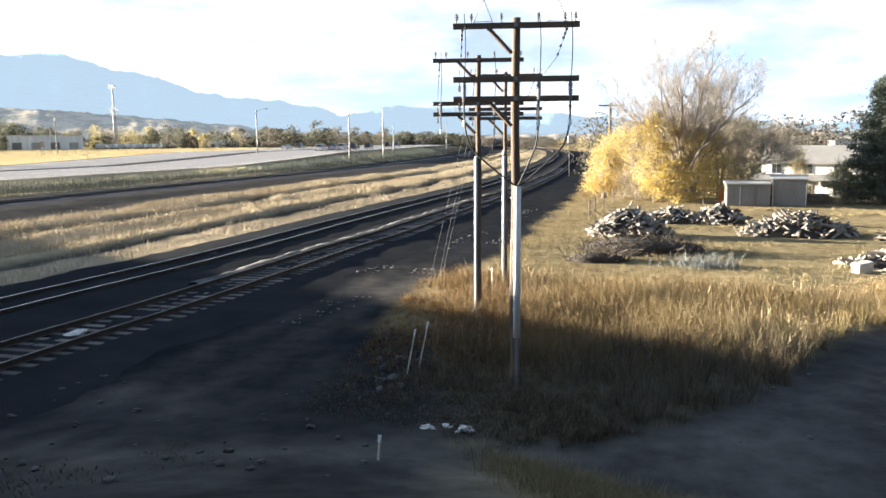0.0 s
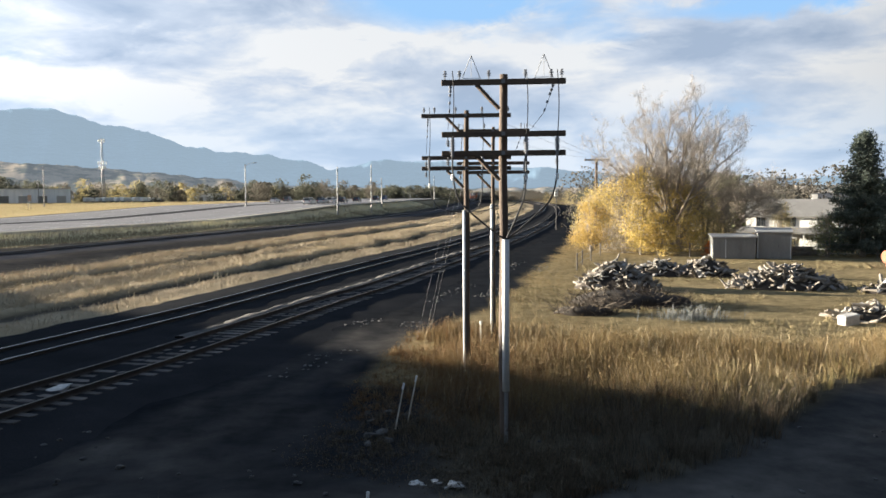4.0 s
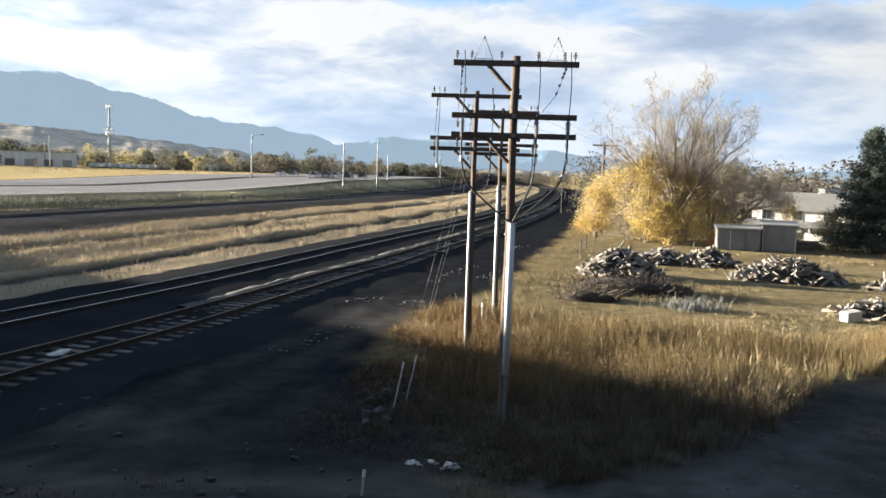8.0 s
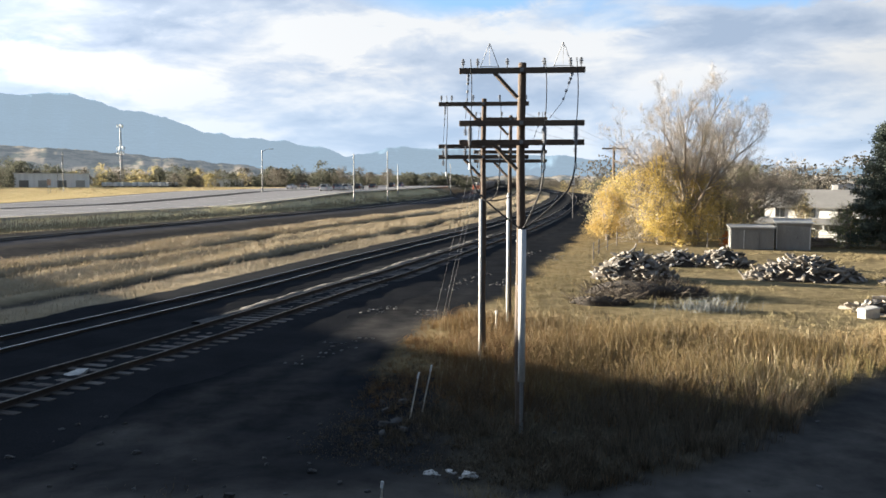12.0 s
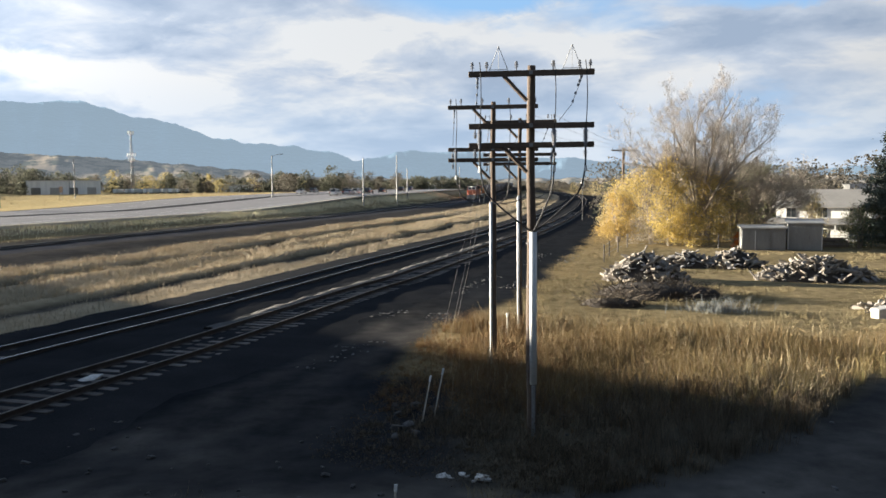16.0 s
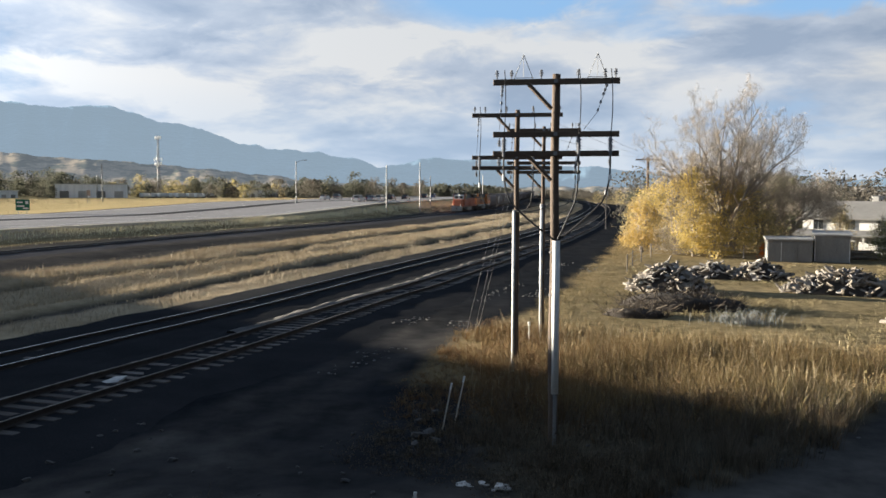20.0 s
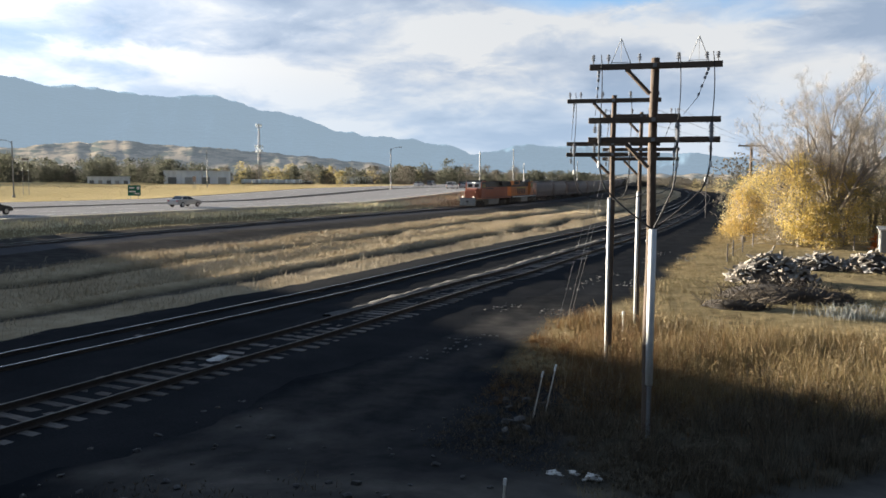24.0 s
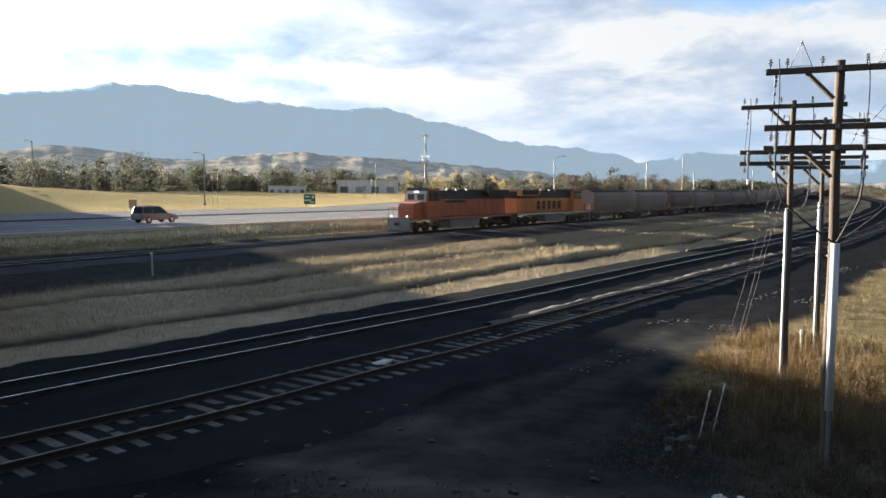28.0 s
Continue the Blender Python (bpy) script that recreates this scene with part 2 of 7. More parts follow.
def add_box(bm, cx, cy, cz, sx, sy, sz, m=None, bevel=0.0):
    """A box by centre and full sizes."""
    r = bmesh.ops.create_cube(bm, size=1.0)
    bmesh.ops.scale(bm, vec=(sx, sy, sz), verts=r["verts"])
    if bevel:
        es = list({e for v in r["verts"] for e in v.link_edges})
        q = bmesh.ops.bevel(bm, geom=es, offset=bevel, segments=1, affect="EDGES")
        vs = list({v for f in q["faces"] for v in f.verts} | {v for v in r["verts"] if v.is_valid})
    else:
        vs = r["verts"]
    bmesh.ops.translate(bm, vec=(cx, cy, cz), verts=vs)
    if m is not None:
        bmesh.ops.transform(bm, matrix=m, verts=vs)
    return vs


def add_tube(bm, a, b, r1, r2=None, seg=10, caps=True):
    """A tapered round bar from a to b."""
    a, b = Vector(a), Vector(b)
    d = b - a
    q = d.to_track_quat("Z", "Y").to_matrix().to_4x4()
    r = bmesh.ops.create_cone(bm, cap_ends=caps, segments=seg, radius1=r1, radius2=r1 if r2 is None else r2, depth=d.length)
    bmesh.ops.transform(bm, matrix=Matrix.Translation((a + b) / 2) @ q, verts=r["verts"])
    return r["verts"]


def add_strip(bm, pts, r, seg=6):
    """A bent round bar along points."""
    pts = [Vector(p) for p in pts]
    rings = []
    for i, p in enumerate(pts):
        d = (pts[min(i + 1, len(pts) - 1)] - pts[max(i - 1, 0)]).normalized()
        u = d.orthogonal().normalized() if not rings else (rings[-1][1] - d * rings[-1][1].dot(d)).normalized()
        w = d.cross(u)
        rings.append(([bm.verts.new(p + (u * math.cos(k * math.tau / seg) + w * math.sin(k * math.tau / seg)) * r) for k in range(seg)], u))
    for (a, _), (b, _) in zip(rings, rings[1:]):
        for k in range(seg):
            bm.faces.new((a[k], a[(k + 1) % seg], b[(k + 1) % seg], b[k]))


def smooth(me):
    me.polygons.foreach_set("use_smooth", [True] * len(me.polygons))


def mesh_of(name, bm, mat, soft=False):
    bmesh.ops.recalc_face_normals(bm, faces=bm.faces)
    me = bpy.data.meshes.new(name)
    bm.to_mesh(me)
    bm.free()
    for m in (mat if isinstance(mat, (list, tuple)) else [mat]):
        me.materials.append(m)
    if soft:
        smooth(me)
    return me


def part(name, bm, mat, parent, label="", soft=False):
    """One mesh object under a thing or a part."""
    ob = new(name, mesh_of(name, bm, mat, soft))
    ob.parent = parent
    return tagged(ob, label)


def thing(name, label, category, m=None, group="", kind=""):
    ob = new(name)
    ob.empty_display_size = 0.2
    if m is not None:
        ob.matrix_basis = m
    return tagged(ob, label, category, group, kind)


def raw_mesh(name, verts, faces, mat, soft=True):
    """A mesh from arrays: verts n x 3, faces n x 3 or n x 4."""
    me = bpy.data.meshes.new(name)
    verts, faces = np.asarray(verts, np.float32), np.asarray(faces, np.int32)
    n, k = faces.shape
    me.vertices.add(len(verts)), me.loops.add(n * k), me.polygons.add(n)
    me.vertices.foreach_set("co", verts.ravel())
    me.loops.foreach_set("vertex_index", faces.ravel())
    me.polygons.foreach_set("loop_start", np.arange(0, n * k, k, dtype=np.int32))
    me.polygons.foreach_set("use_smooth", np.full(n, bool(soft)))
    me.update(calc_edges=True)
    for m in (mat if isinstance(mat, (list, tuple)) else [mat]):
        me.materials.append(m)
    return me


# ---- the plan ----
rng = np.random.default_rng(7)
TRACK_B = [(-23, -22), (-17.3, -5), (-14.2, 5), (-12.5, 10.4), (-11.2, 14.2), (-9.75, 19.3), (-8.35, 23.7), (-6.2, 31.5), (-4.6, 37.4), (-2.8, 43.2), (0.3, 55.2), (7.2, 81.5), (12.0, 102), (19.0, 135),
           (32.3, 209), (45, 290), (55, 380), (57, 480), (44, 620), (5, 800)]
TRACK_C = [(-50, -60), (-47.5, -20), (-44.8, 10), (-41.3, 34.8), (-38.2, 52.4), (-36.4, 63), (-34.0, 74.5), (-28.9, 97), (-23.4, 119), (-19.3, 137), (-15.4, 154.5), (-12.1, 172.5),
           (-9.0, 190.4), (-5.6, 208), (3.3, 262), (8.8, 311), (13.8, 360), (29.8, 540), (50, 760), (75, 1000), (110, 1300)]
GRADE_Y = (-1e4, 180, 290, 380, 480, 620, 900, 5000)
GRADE_Z = (0, 0, 0.3, 0.8, 1.5, 2.6, 4.0, 4.6)


def dense(line, step):
    """A smooth line through points, at even steps: points and unit directions."""
    c = np.array(line, float)
    tt = np.linspace(0, len(c) - 1, 3000)
    m = np.gradient(c, axis=0)
    i = np.minimum(tt.astype(int), len(c) - 2)
    u = (tt - i)[:, None]
    p = (2 * u**3 - 3 * u**2 + 1) * c[i] + (u**3 - 2 * u**2 + u) * m[i] + (3 * u**2 - 2 * u**3) * c[i + 1] + (u**3 - u**2) * m[i + 1]
    s = np.r_[0, np.cumsum(np.hypot(*np.diff(p, axis=0).T))]
    ss = np.arange(0, s[-1], step)
    q = np.stack([np.interp(ss, s, p[:, 0]), np.interp(ss, s, p[:, 1])], -1)
    d = np.gradient(q, axis=0)
    return q, d / np.hypot(d[:, 0], d[:, 1])[:, None]


def offset(line, k):
    """The line k metres to its left."""
    q, d = dense(line, 4.0)
    return [tuple(p) for p in q + np.stack([-d[:, 1], d[:, 0]], -1) * k]


TRACK_A = [(-26.8, -22), (-21.3, -5), (-18.2, 6), (-16.3, 13.6), (-14.2, 20.4), (-12.74, 25.3), (-11.3, 29.9), (-9.56, 35.9)] + [p for p in offset(TRACK_B, 4.9) if p[1] > 46]


def grade(y):
    return np.interp(y, GRADE_Y, GRADE_Z)


def side(x, y, line):
    """Signed distance of points from a line, left positive."""
    q, d = dense(line, 3.0)
    x, y = np.asarray(x, float), np.asarray(y, float)
    out = np.empty(x.shape)
    fx, fy, fo = x.ravel(), y.ravel(), out.ravel()
    for a in range(0, len(fx), 20000):
        dx, dy = fx[a:a + 20000, None] - q[None, :, 0], fy[a:a + 20000, None] - q[None, :, 1]
        k = np.argmin(dx * dx + dy * dy, axis=1)
        j = np.arange(len(k))
        along = dx[j, k] * d[k, 0] + dy[j, k] * d[k, 1]
        across = -dx[j, k] * d[k, 1] + dy[j, k] * d[k, 0]
        fo[a:a + 20000] = np.sign(across) * np.hypot(across, np.maximum(np.abs(along) - 3, 0))
    return fo.reshape(x.shape)


def step(a, b, v):
    u = np.clip((v - a) / (b - a), 0, 1)
    return u * u * (3 - 2 * u)


def wave(x, y, s, k=0.0):
    """A cheap uneven field between -1 and 1."""
    return (np.sin(x / s + 1.3 * np.sin(y / s * 0.7 + k)) + np.sin(y / s * 1.13 + 1.7 * np.sin(x / s * 0.61 + 2 * k)) + np.sin((x + y) / s * 0.53 + 4 * k)) / 3


def road_level(y):
    """The highway climbs gently beside the railway."""
    return np.interp(y, (-1e4, 140, 170, 200, 300, 700, 1300, 5000), (1.3, 1.3, 2.1, 2.95, 3.6, 4.3, 4.8, 5.2))


def meadow(x, y, a, c):
    """The rows of dry grass between the two lines: 1 on a row, 0 in the dark gaps."""
    a = a + 0.45 * wave(x, y, 3.1) + 0.25 * wave(x, y, 0.9, 2)
    u = a / np.maximum(a - c, 1) + 0.018 * wave(x, y, 5.0, 1) + 0.008 * wave(x, y, 1.3, 3)
    far_row = step(0.485, 0.51, u) * step(-11.4, -13.0, c + 0.5 * wave(x, y, 2.0))
    mid_row = step(7.3, 8.3, a) * step(0.462, 0.425, u)
    near_row = step(3.2, 3.8, a) * step(6.6, 5.8, a)
    return np.maximum(np.maximum(far_row, mid_row), near_row)


BRIDGE_N, BRIDGE_D = np.array((0.636, 0.772)), np.array((-0.772, 0.636))


def height(x, y):
    """The ground: flat railway land, a raised highway, a rising field, the bridge's earth slope."""
    x, y = np.asarray(x, float), np.asarray(y, float)
    z = grade(y) + 0.05 * wave(x, y, 6.0) + 0.03 * wave(x, y, 1.7, 2)
    c = side(x, y, TRACK_C)
    z = z + 0.25 * step(9, 4, np.abs(c))
    field = z + step(-92, -230, x) * np.maximum(0, 3.4 - grade(y) * 0.7) + step(-240, -700, x) * 2.0
    field = np.maximum(field, road_level(y) - 0.5)
    road = np.clip((c + 0.6 * wave(x, y, 7.0) - 4.5) / 12.5, 0, 1)
    z = z * (1 - road) + road * (road_level(y) - 0.14)
    z = np.where(c > 60, z + (field - z) * step(61, 80, c), z)
    knoll = np.exp(-(((x + 190) / 60) ** 2 + ((y - 165) / 32) ** 2))
    z = z + 2.6 * knoll * step(-95, -150, x)
    n, q = x * BRIDGE_N[0] + y * BRIDGE_N[1], x * BRIDGE_D[0] + y * BRIDGE_D[1]
    bank = np.clip((10.2 - n) * 0.335, 0, 5.4) * step(15, 2, q) * step(-34, -20, n)
    bank2 = np.clip((16 - n) * 0.4, 0, 6.8) * step(137, 152, q) * step(-40, -26, n)
    z = np.maximum(z, np.maximum(bank + 0.06 * wave(x, y, 1.1, 5), bank2))
    # behind the lot the land falls away to the houses
    z = z - 1.7 * step(69, 83, y) * step(0, 8, x - 26 - 0.25 * (y - 70)) * step(400, 250, y)
    # mounded rows of matted grass, with drainage dips between them
    am = side(x, y, TRACK_A)
    z = z + 0.30 * meadow(x, y, am, c) * (am > 2.5) * (c < -7) * step(420, 300, y) * step(5.0, 8.0, am) * (1 + 0.4 * wave(x, y, 2.4, 4))
    a = am
    z = z - 0.30 * np.exp(-((a - 8.5 - 0.05 * y) / 2.0) ** 2) * step(4, 6, a) * step(0, 12, -c - 4) * step(260, 120, y)
    return z


def wedge(x, y):
    """1 inside the weedy ground round the poles, 0 on cinders and tracks."""
    left = np.interp(y, (10, 14, 17, 24, 28, 34, 38, 73, 93, 140, 220, 300), (-1.0, -2.0, -2.2, -1.4, -0.6, 1.9, 3.4, 11.8, 16.2, 27, 44, 60)) + 0.45 * wave(x, y, 1.3) + 0.2 * wave(x, y, 0.5, 3)
    low = np.interp(x, (-3, 0.8, 2.3, 4.6, 8.2, 11.4, 25, 60), (14.6, 12.6, 12.7, 14.1, 17.8, 21.2, 28, 41)) + 0.4 * wave(x, y, 1.5, 1)
    return step(-0.5, 0.5, x - left) * step(-0.6, 0.4, y - low)


def axis(lo, hi, fine_lo, fine_hi, fine, grow):
    v = list(np.arange(fine_lo, fine_hi, fine))
    a, s = fine_lo, fine
    while a > lo:
        s *= grow
        a -= s
        v.insert(0, a)
    a, s = v[-1], fine
    while a < hi:
        s *= grow
        a += s
        v.append(a)
    return np.array(v)


def ground_material():
    m = bpy.data.materials.new("ground_soil")
    m.use_nodes = True
    nt = m.node_tree
    N, L = nt.nodes.new, nt.links.new
    b = nt.nodes["Principled BSDF"]
    b.inputs["Roughness"].default_value, b.inputs["Specular IOR Level"].default_value = 1.0, 0.0
    co = N("ShaderNodeTexCoord")

    def noise_tex(scale, detail=6, rough=0.6):
        n = N("ShaderNodeTexNoise")
        n.inputs["Scale"].default_value, n.inputs["Detail"].default_value, n.inputs["Roughness"].default_value = scale, detail, rough
        L(co.outputs["Object"], n.inputs["Vector"])
        return n.outputs[0]

    def ramp(v, a, b_, p=0.35, q=0.65):
        n = N("ShaderNodeValToRGB")
        n.color_ramp.elements[0].position, n.color_ramp.elements[1].position = p, q
        n.color_ramp.elements[0].color, n.color_ramp.elements[1].color = (*a, 1), (*b_, 1)
        L(v, n.inputs[0])
        return n.outputs[0]

    def mix(fac, a, c):
        n = N("ShaderNodeMix")
        n.data_type = "RGBA"
        L(fac, n.inputs[0]), L(a, n.inputs[6]), L(c, n.inputs[7])
        return n.outputs[2]

    big, mid, tiny = noise_tex(0.25), noise_tex(1.6), noise_tex(16, 5)
    grass = mix(tiny, ramp(big, (0.15, 0.12, 0.065), (0.31, 0.245, 0.14)), ramp(mid, (0.07, 0.058, 0.034), (0.32, 0.25, 0.14)))
    cinder_shade = mix(tiny, ramp(mid, (0.01, 0.01142, 0.01348), (0.02077, 0.02284, 0.02697)), ramp(big, (0.01231, 0.01418, 0.01675), (0.02617, 0.02874, 0.03349)))
    pale = mix(tiny, ramp(mid, (0.3354, 0.2621, 0.1658), (0.5216, 0.4267, 0.2959)), ramp(big, (0.2857, 0.2195, 0.1361), (0.472, 0.384, 0.2604)))
    dirt = mix(tiny, ramp(mid, (0.05803, 0.05335, 0.04867), (0.1404, 0.1264, 0.1104)), ramp(big, (0.04867, 0.04586, 0.04306), (0.1217, 0.1123, 0.1002)))
    field = mix(tiny, ramp(noise_tex(0.06), (0.4876, 0.3822, 0.19), (0.5936, 0.4704, 0.2565)), ramp(mid, (0.4452, 0.3528, 0.171), (0.5512, 0.4312, 0.2375)))
    att = N("ShaderNodeVertexColor")
    att.layer_name = "zone"
    sp = N("ShaderNodeSeparateColor")
    L(att.outputs[0], sp.inputs[0])
    col = mix(sp.outputs[0], grass, cinder_shade)
    col = mix(sp.outputs[1], col, dirt)
    col = mix(sp.outputs[2], col, field)
    col = mix(att.outputs[1], col, pale)
    L(col, b.inputs["Base Color"])
    bp = N("ShaderNodeBump")
    bp.inputs["Strength"].default_value, bp.inputs["Distance"].default_value = 0.22, 0.05
    ad = N("ShaderNodeMath")
    ad.operation = "ADD"
    L(tiny, ad.inputs[0]), L(mid, ad.inputs[1])
    L(ad.outputs[0], bp.inputs["Height"]), L(bp.outputs[0], b.inputs["Normal"])
    return m


def build_ground():
    xs = axis(-4700, 4700, -50, 45, 0.75, 1.09)
    ys = axis(-4700, 4700, 4, 75, 0.75, 1.09)
    X, Y = np.meshgrid(xs, ys)
    Z = height(X, Y)
    ny, nx = X.shape
    i = np.arange(ny * nx).reshape(ny, nx)
    f = np.stack([i[:-1, :-1], i[:-1, 1:], i[1:, 1:], i[1:, :-1]], -1).reshape(-1, 4)
    me = raw_mesh("ground", np.stack([X, Y, Z], -1).reshape(-1, 3), f, ground_material())
    a, c, w = side(X, Y, TRACK_A), side(X, Y, TRACK_C), wedge(X, Y)
    b = side(X, Y, TRACK_B)
    n = X * BRIDGE_N[0] + Y * BRIDGE_N[1]
    # the front of the weedy ground takes the cinder colour to paint in its shade
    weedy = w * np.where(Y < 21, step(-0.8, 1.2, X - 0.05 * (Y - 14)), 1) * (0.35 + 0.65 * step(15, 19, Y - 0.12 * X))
    cinder_shade = np.where((a < 3.2) & (b > -60), 1 - weedy, 0) * step(12, 11, 0 * X) * step(-75, -55, b)
    cinder_shade = np.maximum(cinder_shade * (X < 60), step(1.0, 0.0, np.where(c > 0, c - 6.0, -c - 11.5) + 0.6 * wave(X, Y, 2.0)))
    low = np.interp(X, (-3, 0.8, 2.3, 4.6, 8.2, 11.4, 25, 60), (14.6, 12.6, 12.7, 14.1, 17.8, 21.2, 28, 41))
    # less dirt at the far right: shade there is put into the path's colour
    path = step(-3.5, 0.5, X + 0.8 * wave(X, Y, 2)) * (1 - w) * (Y < low + 1) * (a < 0) * (0.75 + 0.25 * wave(X, Y, 0.7, 2)) * (1 - 0.45 * step(5, 8.5, X) * step(15.5, 17.5, Y))
    arc = np.exp(-((np.hypot(X + 3.5, Y - 23) - 11.5 + 0.5 * wave(X, Y, 3)) / 0.9) ** 2) * (Y < 22) * (a < -8)
    swirl = sum(np.exp(-((np.hypot(X - cx, Y - cy) - r0 + 0.3 * wave(X, Y, 2.2, cx)) / 0.35) ** 2) for cx, cy, r0 in ((-3, 24, 9.5), (-2, 25, 13.8), (-9, 9, 4.6), (-8, 8, 6.4), (-1, 22, 8.2), (-12, 30, 15.5))) * (Y < 21) * (a < -8) * (0.6 + 0.4 * wave(X, Y, 1.6))
    arc2 = sum(np.exp(-((b + k + 0.35 * wave(X, Y, 4) + 0.12 * wave(X, Y, 0.9, 4)) / w_) ** 2) * g for k, w_, g in ((4.1, 0.35, 0.55), (5.7, 0.4, 0.6), (4.9, 1.1, 0.25))) * step(12.5, 16, Y) * step(42, 24, Y) * (0.75 + 0.35 * wave(X, Y, 2.6, 7))
    dirt = np.clip(path + 0.6 * arc * (1 - w) + 0.4 * swirl * (1 - w) + arc2 * (1 - w), 0, 1) * step(9.2, 10.2, n + 0.4 * wave(X, Y, 1.5, 3) + 9 * (X < 0.5))
    # dust carried about by vehicles that turn before the bridge, spread wide to brighten the shaded foreground
    dust_lift = 0.55 * step(23, 15, Y + 2.5 * wave(X, Y, 4.5, 2) - 0.25 * X) * step(-3.5, -7.0, b) * (0.75 + 0.6 * wave(X, Y, 1.9, 5) + 0.55 * wave(X, Y, 0.75, 1))
    dirt = np.maximum(dirt, np.clip(dust_lift, 0, 1) * (1 - 0.7 * w))
    dirt = np.maximum(dirt, 0.7 * step(4.6, 3.4, np.abs(a - 2.9)) * (Y > 18) * step(1.9, 2.3, a))
    dirt = np.maximum(dirt, 0.55 * step(-13, -11, c) * step(8, 6, c) * (Y < 420))
    field = step(62.5, 64.5, c + 0.8 * wave(X, Y, 4.0)) * step(-520, -420, X) * step(700, 500, Y)
    rows = meadow(X, Y, a, c)
    strip = (a > 3.0) * (c < -6.8) * (Y < 420)
    pale = 0.9 * rows * strip * (X > -60)
    pale = np.maximum(pale, 0.75 * step(10.8, 12.6, c + 0.8 * wave(X, Y, 7.0)) * step(17.6, 16.6, c) * (Y < 420))
    # dark soil in the gaps, also putting the rows' own shade into the colour
    cinder_shade = np.maximum(cinder_shade, 0.8 * (1 - rows) * (a > 3.0) * (c < -6.8) * (Y < 420) * (X > -60))
    slope = (n < 9.8) * (X > 0.2)
    cinder_shade = np.where(slope, 0, cinder_shade)
    col = np.stack([cinder_shade, dirt, field, np.clip(pale, 0, 1)], -1).reshape(-1, 4).astype(np.float32)
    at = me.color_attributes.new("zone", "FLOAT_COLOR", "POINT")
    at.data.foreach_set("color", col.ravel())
    return tagged(new("ground", me), "dry grassland with black cinders and dirt beside the railway", "ground", kind="structure")


ground = build_ground()


def ribbon(q, d, prof, z):
    """Verts and quads of a profile (offset to the right, height) drawn along points q with directions d and heights z."""
    r = np.stack([d[:, 1], -d[:, 0]], -1)
    k = len(prof)
    pr = np.array(prof, float)
    v = np.empty((len(q), k, 3))
    v[:, :, :2] = q[:, None, :] + r[:, None, :] * pr[None, :, 0, None]
    v[:, :, 2] = z[:, None] + pr[None, :, 1]
    i = np.arange(len(q) * k).reshape(len(q), k)
    f = np.stack([i[:-1, :-1], i[:-1, 1:], i[1:, 1:], i[1:, :-1]], -1).reshape(-1, 4)
    return v.reshape(-1, 3), f


def track_z(name, y):
    """Height of the rail tops."""
    return grade(y) + (0.52 if name == "c" else 0.30)


